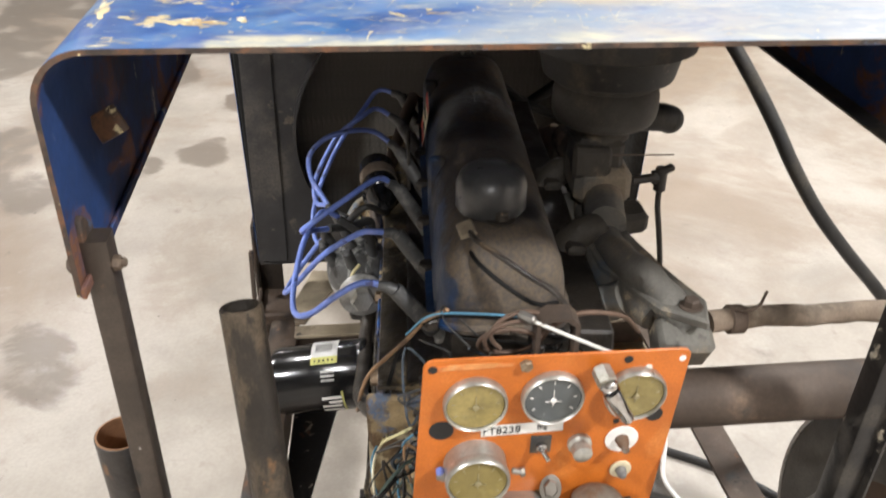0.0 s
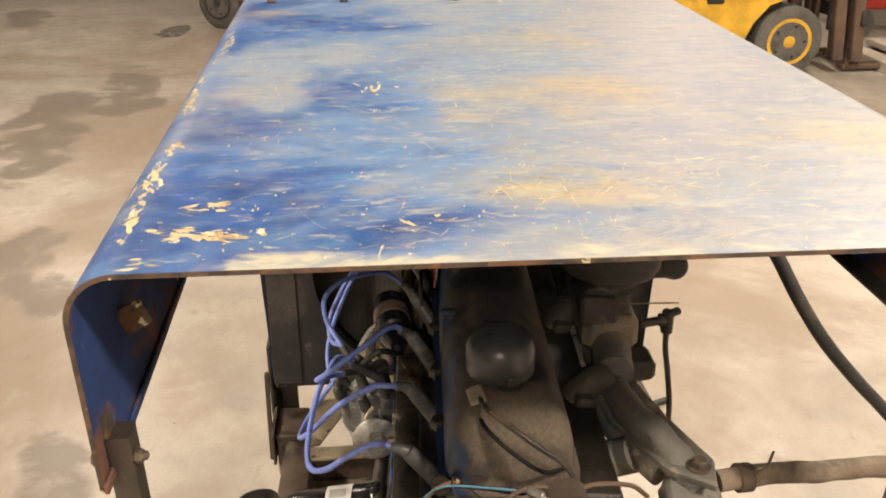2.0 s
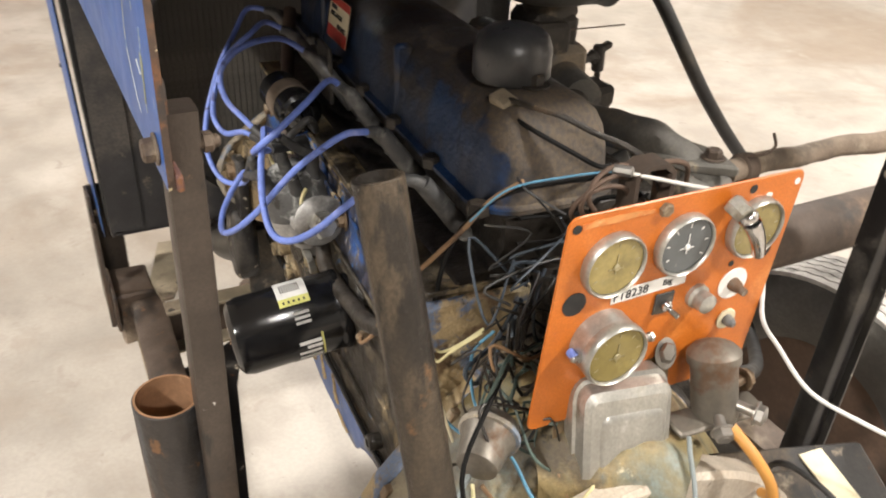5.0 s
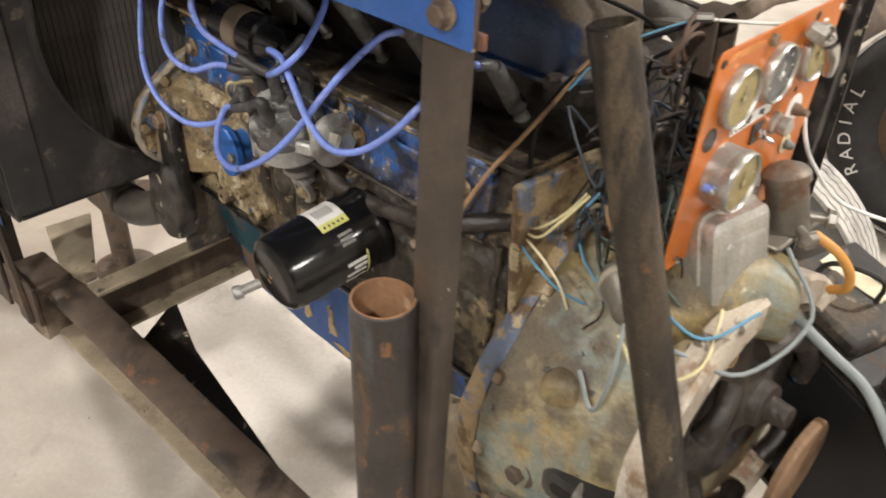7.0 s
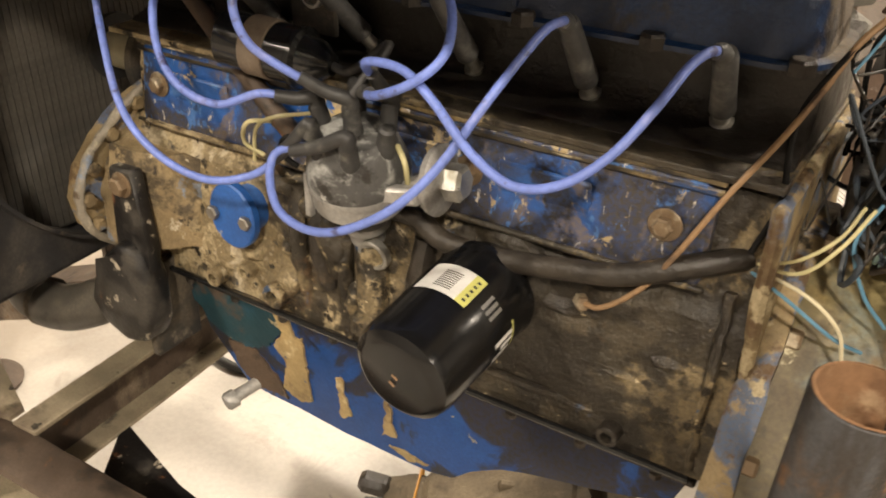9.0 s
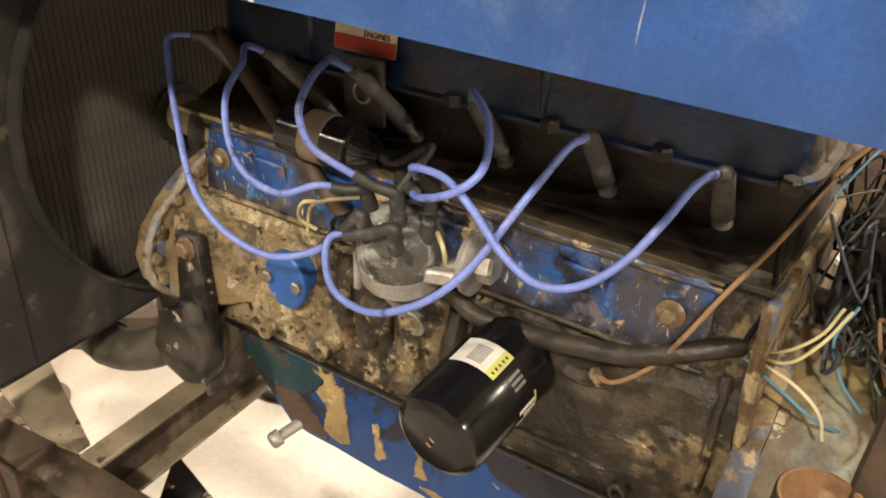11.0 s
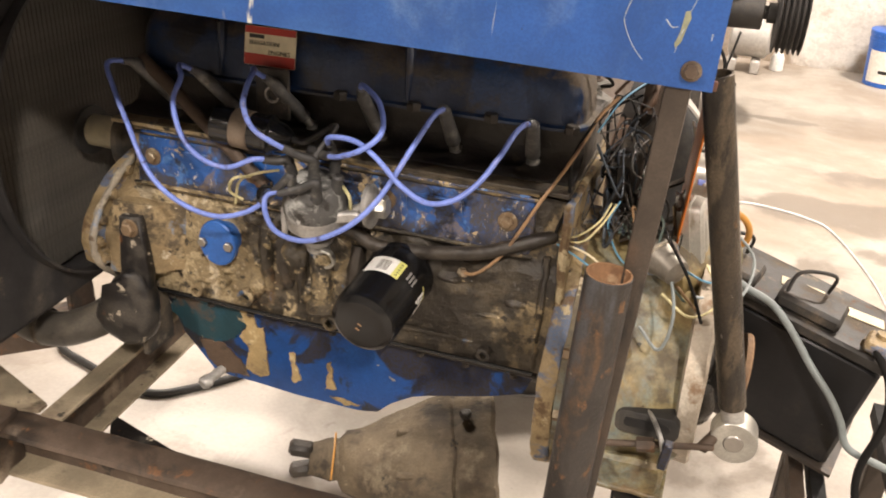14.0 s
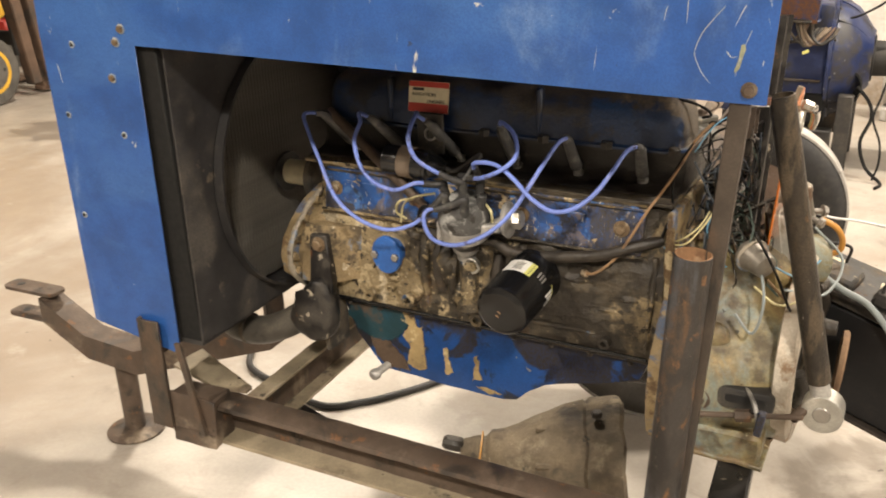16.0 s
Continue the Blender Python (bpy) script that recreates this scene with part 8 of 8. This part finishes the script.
part("yoke", bm, "oily", cl)
bm = B()
tube(bm, [(-0.155, -0.05, 0.20), (-0.15, -0.03, 0.245), (-0.15, 0.03, 0.25), (-0.152, 0.05, 0.21)], 0.002, 6)
part("wire_tie", bm, "wire_orange", cl)
bm = B()
box(bm, (0.0, 0, 0.03), (0.22, 0.20, 0.06), 0.01)
part("block", bm, "dust_rail", cl)
bm = B()
hexbolt(bm, (0.10, -0.03, 0.34), (0, 0, 1), 0.012, 0.012)
part("bolt", bm, "oily", cl)
# Dark drum and hose under the pan.
bm = B()
lathe(bm, (0.20, 0.10, 0.47), (0.32, 0.12, 0.47), [(0, 0.05), (0.01, 0.062), (0.12, 0.062), (0.13, 0.05)], 24)
whole("dark_canister", bm, "oily", "dark oily canister under the rear of the oil pan", "canister")
hs_ = thing("floor_hose", "black hose looping along the floor under the pan", "hose")
bm = B()
tube(bm, [(-1.25, 0.60, 0.0105), (-1.12, 0.345, 0.0105), (-0.96, 0.272, 0.0105), (-0.75, 0.228, 0.0105), (-0.645, 0.295, 0.0105), (-0.55, 0.42, 0.0105), (-0.42, 0.62, 0.0105), (-0.1, 0.9, 0.0105)], 0.0105, 12)
part("tube", bm, "rubber", hs_)
# Dark relay boxes behind the panel.
for u, v, z, su, sv, sz in ((0.405, -0.13, 0.935, 0.035, 0.075, 0.06), (0.415, -0.04, 0.955, 0.03, 0.06, 0.075), (0.40, -0.08, 0.875, 0.05, 0.16, 0.05)):
    bm = B()
    box(bm, (u, v, z), (su, sv, sz), 0.008, seg=2)
    divide(bm, 0.02)
    roughen(bm, 0.003, 0.02, u)
    whole("relay_box", bm, "oily", "grimy dark relay box among the wires", "relay", m=CART)
# Curled brown line and a strap behind the panel's top edge.
curl = thing("curled_line", "curled brown fuel line behind the panel", "line")
bm = B()
tube(bm, [(0.425 + 0.010 * math.sin(0.7 * k), -0.095 + 0.004 * k / 6 + 0.030 * math.cos(k * math.pi / 4), 1.022 + 0.0008 * k + 0.022 * math.sin(k * math.pi / 4)) for k in range(22)], 0.0022, 8, 3)
part("tube", bm, "rust_dark", curl)
bm = B()
tube(bm, [(0.425, -0.066, 1.03), (0.41, -0.03, 1.045), (0.39, 0.02, 1.03), (0.36, 0.05, 0.99)], 0.0026, 8)
part("tube_end", bm, "rust_dark", curl)
bm = B()
prism(bm, [(-0.070, 1.000), (-0.070, 1.052), (-0.058, 1.060), (-0.038, 1.060), (-0.030, 1.052), (-0.030, 1.000), (-0.034, 1.000), (-0.034, 1.050), (-0.042, 1.056), (-0.056, 1.056), (-0.066, 1.050), (-0.066, 1.000)], "x", 0.415, 0.440)
whole("steel_strap", bm, "exhaust", "bent brown steel strap behind the panel", "strap")

# ---- far things ----
def wheel(name, parent, c, r, width, mat_rim, axis=(0, 1, 0)):
    d = Vector(axis).normalized()
    c = Vector(c)
    bm = B()
    lathe(bm, c - d * width / 2, c + d, [(0, r * 0.62), (0.004, r * 0.90), (0.02, r), (width - 0.02, r), (width - 0.004, r * 0.90), (width, r * 0.62)], 40)
    w = part(name, bm, "grey_tyre", parent)
    bm = B()
    lathe(bm, c - d * (width / 2 + 0.004), c + d, [(0, r * 0.10), (0.001, r * 0.13), (0.006, r * 0.20), (0.007, r * 0.52), (0.001, r * 0.60), (0.001, r * 0.66), (0.02, r * 0.66)], 32)
    rim = part("rim", bm, mat_rim, w)
    for k in range(5):
        a = 2 * math.pi * k / 5
        _, e, f = axes_for(d)
        p = c - d * (width / 2 + 0.006) + (e * math.cos(a) + f * math.sin(a)) * r * 0.45
        bm = B()
        cyl(bm, p + d * 0.003, p + d * 0.013, r * 0.05, seg=12)
        part("rim_hole", bm, "ink", rim)
    return w


# Yellow forklift, side on, its mast to the north.
fk = thing("forklift", "worn yellow forklift parked by the far wall", "forklift", m=pose(-5.86, 2.77, 0, 0, 0, 94))
# Local x ahead along the truck, y to its far side.
bm = B()
prism(bm, [(-2.0, 0.30), (-0.38, 0.30), (-0.34, 0.44), (-0.22, 0.58), (0.0, 0.66), (0.12, 0.64), (0.22, 0.70), (0.20, 0.86), (0.05, 1.15), (-0.55, 1.22), (-0.58, 0.72), (-1.02, 0.72), (-1.05, 1.22), (-1.9, 1.25), (-2.05, 0.9)], "y", -0.06, 0.0, 0.01, 2)
part("side_panel", bm, "yellow", fk)
bm = B()
box(bm, (-1.0, 0.55, 0.62), (1.9, 1.0, 0.6), 0.03)
part("chassis", bm, "dark", fk)
bm = B()
box(bm, (-1.55, 0.5, 1.35), (0.9, 1.0, 1.2), 0.08, seg=3)
part("counterweight", bm, "yellow", fk)
bm = B()
box(bm, (-0.95, -0.066, 1.0), (0.20, 0.01, 0.085), 0.005)
sg = part("warning_plate", bm, "label_cream", fk, "pale warning plate with dark bars")
for z in (0.985, 1.015):
    bm = B()
    box(bm, (-0.95, -0.072, z), (0.16, 0.003, 0.012), 0)
    part("bar", bm, "ink", sg)
bm = B()
box(bm, (-0.66, -0.064, 0.66), (0.14, 0.02, 0.14), 0.01)
part("panel_hole", bm, "ink", fk)
bm = B()
cyl(bm, (0.10, -0.066, 0.78), (0.10, -0.05, 0.78), 0.045)
part("panel_hole", bm, "ink", fk)
wheel("front_wheel", fk, (0.0, 0.07, 0.28), 0.28, 0.22, "yellow")
wheel("rear_wheel", fk, (-1.6, 0.07, 0.24), 0.24, 0.20, "yellow")
for x, tl in ((0.34, -6), (0.50, -6)):
    bm = B()
    box(bm, (x, 0.05, 1.25), (0.10, 0.10, 2.3), 0.01, (0, tl, 0))
    part("mast_rail", bm, "rust_dark", fk)
    bm = B()
    box(bm, (x, 0.80, 1.25), (0.10, 0.10, 2.3), 0.01, (0, tl, 0))
    part("mast_rail", bm, "rust_dark", fk)
bm = B()
cyl(bm, (0.42, 0.10, 0.35), (0.36, 0.10, 1.6), 0.05)
part("tilt_cylinder", bm, "dark", fk)
bm = B()
cyl(bm, (0.40, 0.02, 0.88), (0.395, 0.02, 1.06), 0.055)
part("blue_can", bm, "bucket_blue", fk)
for y in (0.12, 0.72):
    bm = B()
    box(bm, (1.05, y, 0.045), (1.0, 0.12, 0.045), 0.01)
    box(bm, (0.58, y, 0.30), (0.05, 0.12, 0.55), 0.01)
    part("fork", bm, "rust_dark", fk)
bm = B()
box(bm, (0.62, 0.42, 0.45), (0.06, 0.9, 0.12), 0.01)
part("carriage", bm, "dark", fk)

# Orange forklift, half behind the hood.
fo = thing("forklift", "orange forklift parked near the far wall", "forklift", m=pose(-8.21, -2.15, 0, 0, 0, 60))
bm = B()
prism(bm, [(-0.25, 0.50), (0.10, 0.30), (1.3, 0.28), (1.5, 0.9), (1.3, 1.3), (-0.3, 1.25), (-0.4, 0.9)], "y", -0.05, 1.0, 0.04, 2)
part("body", bm, "fork_orange", fo)
bm = B()
prism(bm, [(-0.40, 0.30), (0.08, 0.12), (0.12, 0.32), (-0.25, 0.52)], "y", -0.03, 0.95, 0.02)
part("skirt", bm, "dark", fo)
wheel("rear_wheel", fo, (-0.12, 0.04, 0.27), 0.27, 0.20, "dark")
bm = B()
tube(bm, [(0.55, 0.0, 0.95), (0.75, -0.05, 1.15), (1.1, -0.05, 1.2), (1.3, 0.0, 0.95)], 0.09, 14)
part("fender", bm, "tyre", fo)
for x in (1.55, 1.75):
    bm = B()
    box(bm, (x, 0.1, 1.2), (0.11, 0.12, 2.3), 0.01)
    part("mast_rail", bm, "rust_dark", fo)
bm = B()
box(bm, (1.95, 0.3, 0.75), (0.2, 0.7, 0.25), 0.02)
part("carriage", bm, "fork_orange", fo)

# Clutter along the far wall.
sh = thing("machine_rack", "dark rusty rack of machine parts by the wall", "rack", m=pose(-10.3, 2.0, 0))
for k in range(7):
    bm = B()
    box(bm, (0, -2.2 + 0.75 * k, 0.9), (0.10, 0.10, 1.8), 0.01)
    part("upright", bm, ("rust_dark", "dark")[k % 2], sh)
for z in (0.5, 1.05, 1.6):
    bm = B()
    box(bm, (0, 0.05, z), (0.55, 4.7, 0.07), 0.01)
    part("shelf", bm, "rust_dark", sh)
crates = (("dark", 0.5), ("rust_dark", 0.4), ("red", 0.35), ("dark", 0.45), ("kick_board", 0.4), ("rust_dark", 0.5), ("dark", 0.4))
for k, (mt, h) in enumerate(crates):
    bm = B()
    box(bm, (0, 0, 0), (0.45, 0.42, h), 0.03, seg=2)
    cyl(bm, (0.12, 0, h / 2 - 0.02), (0.12, 0, h / 2 + 0.10), 0.09)
    box(bm, (0.2, 0.1, 0), (0.12, 0.12, h * 0.6), 0.02)
    ob = whole("machine_part", bm, mt, "greasy machine part standing by the wall", "machine part", m=pose(-10.25, -0.1 + 0.66 * k, 0.535 + h / 2))
# Engine on a red cart beyond the forklift.
en = thing("engine_stand", "grimy engine on a small red wheeled stand", "engine stand", m=pose(-7.9, 4.55, 0, 0, 0, 10))
bm = B()
box(bm, (0, 0, 0.36), (0.5, 0.8, 0.22), 0.02)
part("base", bm, "red", en)
for x, y in ((0.3, -0.42), (0.3, 0.4)):
    wheel("wheel", en, (x, y, 0.14), 0.14, 0.08, "dark", (1, 0, 0))
bm = B()
box(bm, (0, 0, 0.75), (0.4, 0.55, 0.55), 0.06, seg=2)
cyl(bm, (0.1, -0.1, 1.0), (0.1, -0.1, 1.2), 0.14)
roughen(bm, 0.02, 0.15)
part("engine_body", bm, "rust_dark", en)
bm = B()
box(bm, (-6.3, 3.95, 0.11), (0.9, 0.16, 0.05), 0.008)
whole("timber_block", bm, "kick_board", "pale timber bearer lying across the floor", "timber", group="timber bearers")
bm = B()
box(bm, (-6.3, 3.72, 0.0455), (0.9, 0.16, 0.09), 0.008)
whole("timber_block", bm, "kick_board", "pale timber bearer lying on the floor", "timber", group="timber bearers")

# Blue engine on a dark skid by the north wall.
be = thing("skid_engine", "dark blue engine with a belt pulley on a steel skid", "engine", m=pose(0.20, 3.33, 0, 0, 0, 2))
for y in (0.0, 0.55):
    bm = B()
    box(bm, (-0.235, y, 0.175), (0.64, 0.07, 0.13), 0.004)
    box(bm, (-0.235, y, 0.237), (0.64, 0.10, 0.012), 0.002)
    part("skid_rail", bm, "dark", be)
    bm = B()
    box(bm, (0.135, y, 0.215), (0.075, 0.070, 0.43), 0.006)
    part("skid_leg", bm, "dark", be)
    bm = B()
    box(bm, (-0.50, y, 0.053), (0.08, 0.075, 0.106), 0.006)
    part("skid_foot", bm, "dark", be)
bm = B()
box(bm, (0.135, 0.275, 0.36), (0.06, 0.478, 0.08), 0.006)
part("skid_crossbar", bm, "dark", be)
bm = B()
lathe(bm, (-0.02, 0.27, 0.58), (1, 0.27, 0.58), [(0.04, 0.26), (0.041, 0.315), (0.044, 0.32), (0.062, 0.32), (0.066, 0.305), (0.10, 0.295), (0.15, 0.262), (0.19, 0.215), (0.225, 0.165), (0.245, 0.145)], 48)
roughen(bm, 0.005, 0.06)
bell2 = part("clutch_bell", bm, "blue_far", be, "domed blue clutch housing with ribs")
for k in range(12):
    a = 2 * math.pi * (k + 0.5) / 12
    bm = B()
    skin(bm, [[(x, 0.27 + (r + q) * math.cos(a) - w * math.sin(a), 0.58 + (r + q) * math.sin(a) + w * math.cos(a)) for q, w in ((-0.03, -0.009), (0.012, -0.006), (0.012, 0.006), (-0.03, 0.009))] for x, r in ((0.05, 0.298), (0.08, 0.285), (0.13, 0.252), (0.17, 0.205), (0.205, 0.155))])
    part("rib", bm, "blue_far", bell2)
for k in range(10):
    a = 2 * math.pi * k / 10 + 0.2
    bm = B()
    hexbolt(bm, (0.042, 0.27 + 0.307 * math.cos(a), 0.58 + 0.307 * math.sin(a)), (1, 0, 0), 0.011, 0.010)
    part("bolt", bm, "dark", bell2)
bm = B()
skin(bm, [[(0.145 + q * 0.046 * math.cos(b), 0.27 - 0.215 - d, 0.455 + q * 0.075 * math.sin(b)) for b in (2 * math.pi * k / 24 for k in range(24))] for q, d in ((1.18, -0.06), (1.15, 0.006), (1.0, 0.008), (0.96, -0.05))])
part("inspection_hole", bm, "black", bell2, "dark oval inspection hole")
bm = B()
box(bm, (-0.235, 0.27, 0.59), (0.53, 0.50, 0.57), 0.02, seg=2)
divide(bm, 0.06)
roughen(bm, 0.01, 0.1)
part("crankcase", bm, "blue_far", be)
bm = B()
box(bm, (-0.05, 0.10, 0.345), (0.17, 0.18, 0.16), 0.01)
part("sump", bm, "black", be)
bm = B()
box(bm, (-0.155, -0.04, 0.895), (0.235, 0.10, 0.20), 0.012, seg=2)
box(bm, (-0.155, -0.04, 0.800), (0.250, 0.11, 0.012), 0.003)
part("side_tank", bm, "blue_far", be, "faded blue rectangular side tank")
bm = B()
box(bm, (-0.20, 0.0, 0.492), (0.40, 0.02, 0.012), 0.002)
box(bm, (-0.20, -0.005, 0.405), (0.34, 0.02, 0.010), 0.002, (0, 8, 0))
part("seam", bm, "steel", be)
rng2 = random.Random(8)
for k in range(9):
    x = -0.215 + 0.17 * k / 9
    bm = B()
    tube(bm, [(x, -0.05, 0.79), (x + rng2.uniform(-0.02, 0.03), -0.06, 0.75 - 0.03 * rng2.random()), (x + 0.05, -0.065, 0.70 - 0.03 * rng2.random()), (x + 0.10, -0.04, 0.72 + 0.02 * rng2.random()), (x + 0.12, 0.0, 0.76)], rng2.choice((0.005, 0.007, 0.009)), 7)
    part("loom_wire", bm, rng2.choice(("dusty_black", "wrap", "rust_dark", "oily")), be)
bm = B()
skin(bm, [[(x + p, -0.075 + q, z) for p, q in rrect(w, 0.012, 0.002, (0, 0), 2)] for x, z, w in ((-0.285, 0.70, 0.018), (-0.245, 0.52, 0.028), (-0.212, 0.41, 0.034), (-0.205, 0.385, 0.030))])
part("lever", bm, "wrap", be, "tan flat lever")
bm = B()
prism(bm, [(-0.20, 0.365), (-0.10, 0.365), (-0.075, 0.40), (-0.07, 0.465), (-0.095, 0.47), (-0.115, 0.41), (-0.19, 0.385)], "y", -0.06, -0.02, 0.003)
part("bracket", bm, "wrap", be)
bm = B()
lathe(bm, (0.215, 0.27, 0.58), (1, 0.27, 0.58), [(0, 0.10), (0.012, 0.12), (0.018, 0.12), (0.020, 0.092), (0.19, 0.090), (0.195, 0.082), (0.197, 0.035), (0.215, 0.035), (0.217, 0.052), (0.262, 0.052), (0.264, 0.03)], 32)
part("shaft_housing", bm, "dark", be)
bm = B()
prof = [(0, 0.05), (0.001, 0.17)]
for k in range(5):
    prof += [(0.004 + 0.027 * k, 0.195), (0.011 + 0.027 * k, 0.20), (0.017 + 0.027 * k, 0.172), (0.023 + 0.027 * k, 0.172)]
lathe(bm, (0.475, 0.27, 0.58), (1, 0.27, 0.58), prof + [(0.142, 0.20), (0.147, 0.19), (0.148, 0.05)], 48)
part("belt_pulley", bm, "dark", be, "dark multi-groove belt pulley")
bm = B()
box(bm, (-0.08, -0.075, 0.648), (0.032, 0.010, 0.014), 0.002, (0, -25, 0))
part("yellow_tag", bm, "label_yellow", be)
for pts, r in (([(-0.05, 0.05, 0.93), (0.05, 0.12, 0.945), (0.16, 0.16, 0.925), (0.32, 0.18, 0.93), (0.50, 0.25, 1.02), (0.7, 0.3, 1.3)], 0.010),
               ([(0.27, 0.17, 0.925), (0.315, 0.16, 0.90), (0.325, 0.17, 0.78), (0.31, 0.20, 0.672)], 0.008),
               ([(0.30, 0.17, 0.93), (0.24, 0.16, 0.87), (0.16, 0.14, 0.82), (0.10, 0.10, 0.80)], 0.006),
               ([(0.18, 0.02, 0.47), (0.245, -0.01, 0.40), (0.265, -0.03, 0.32), (0.23, -0.05, 0.20), (0.27, -0.08, 0.08), (0.35, -0.10, 0.008), (0.33, -0.2, 0.008)], 0.009),
               ([(0.315, 0.20, 0.48), (0.295, 0.12, 0.40), (0.275, 0.02, 0.31), (0.32, -0.02, 0.20), (0.33, -0.06, 0.10), (0.31, -0.10, 0.02)], 0.006)):
    bm = B()
    tube(bm, pts, r, 8)
    part("hanging_cable", bm, "wire_black", be)
# White motor on the floor beyond.
mo = thing("electric_motor", "pale grey electric motor on the floor", "motor", m=pose(0.50, 4.86, 0, 0, 0, 0))
bm = B()
lathe(bm, (-0.06, 0, 0.22), (1, 0, 0.22), [(0, 0.10), (0.015, 0.125), (0.24, 0.125), (0.255, 0.10), (0.28, 0.09), (0.295, 0.03)], 28)
part("body", bm, "skirting", mo)
bm = B()
box(bm, (0.05, -0.02, 0.32), (0.16, 0.13, 0.09), 0.012)
part("terminal_box", bm, "label_white", mo)
for x in (-0.02, 0.13):
    bm = B()
    box(bm, (x, 0, 0.045), (0.06, 0.22, 0.09), 0.01)
    part("foot", bm, "skirting", mo)
jug = thing("jug", "white plastic jug on the floor by the wall", "jug", m=pose(0.77, 4.97, 0))
bm = B()
lathe(bm, (0, 0, 0), (0, 0, 1), [(0, 0.040), (0.004, 0.045), (0.085, 0.043), (0.115, 0.030), (0.125, 0.018), (0.14, 0.018), (0.142, 0.012)], 24)
part("body", bm, "label_white", jug)
# Buckets against the wall.
for k, (x, y, mt, lb_) in enumerate(((1.44, 4.92, "bucket_blue", "blue plastic pail with a white label"), (1.80, 4.88, "label_white", "white plastic pail with dark print"))):
    bk = thing("pail", lb_, "bucket", "pails", m=pose(x, y, 0))
    bm = B()
    lathe(bm, (0, 0, 0), (0, 0, 1), [(0, 0.125), (0.004, 0.13), (0.28, 0.146), (0.282, 0.150), (0.295, 0.150), (0.297, 0.147), (0.32, 0.148), (0.322, 0.153), (0.345, 0.153), (0.35, 0.149), (0.352, 0.145)], 36)
    part("body", bm, mt, bk)
    bm = B()
    n = 12
    rows = [[((q + 0.001) * math.cos(radians(205 + 130 * j / n)), (q + 0.001) * math.sin(radians(205 + 130 * j / n)), z) for j in range(n + 1)] for z, q in ((0.03, 0.132), (0.23, 0.1435))]
    skin(bm, rows, False, False)
    wl = part("label_sheet", bm, "white" if mt == "bucket_blue" else "label_white", bk)
    for z in (0.09, 0.15):
        bm = B()
        rows = [[((q + 0.002) * math.cos(radians(240 + 60 * j / n)), (q + 0.002) * math.sin(radians(240 + 60 * j / n)), zz) for j in range(n + 1)] for zz, q in ((z, 0.1357), (z + 0.02, 0.1368))]
        skin(bm, rows, False, False)
        part("bar", bm, "ink", wl)
bm = B()
lathe(bm, (1.55, 4.93, 0.352), (1.55, 4.93, 1), [(0, 0.12), (0.02, 0.16), (0.16, 0.16), (0.20, 0.10)], 28)
whole("dusty_drum", bm, "housing", "dusty grey can standing on the pails", "can")
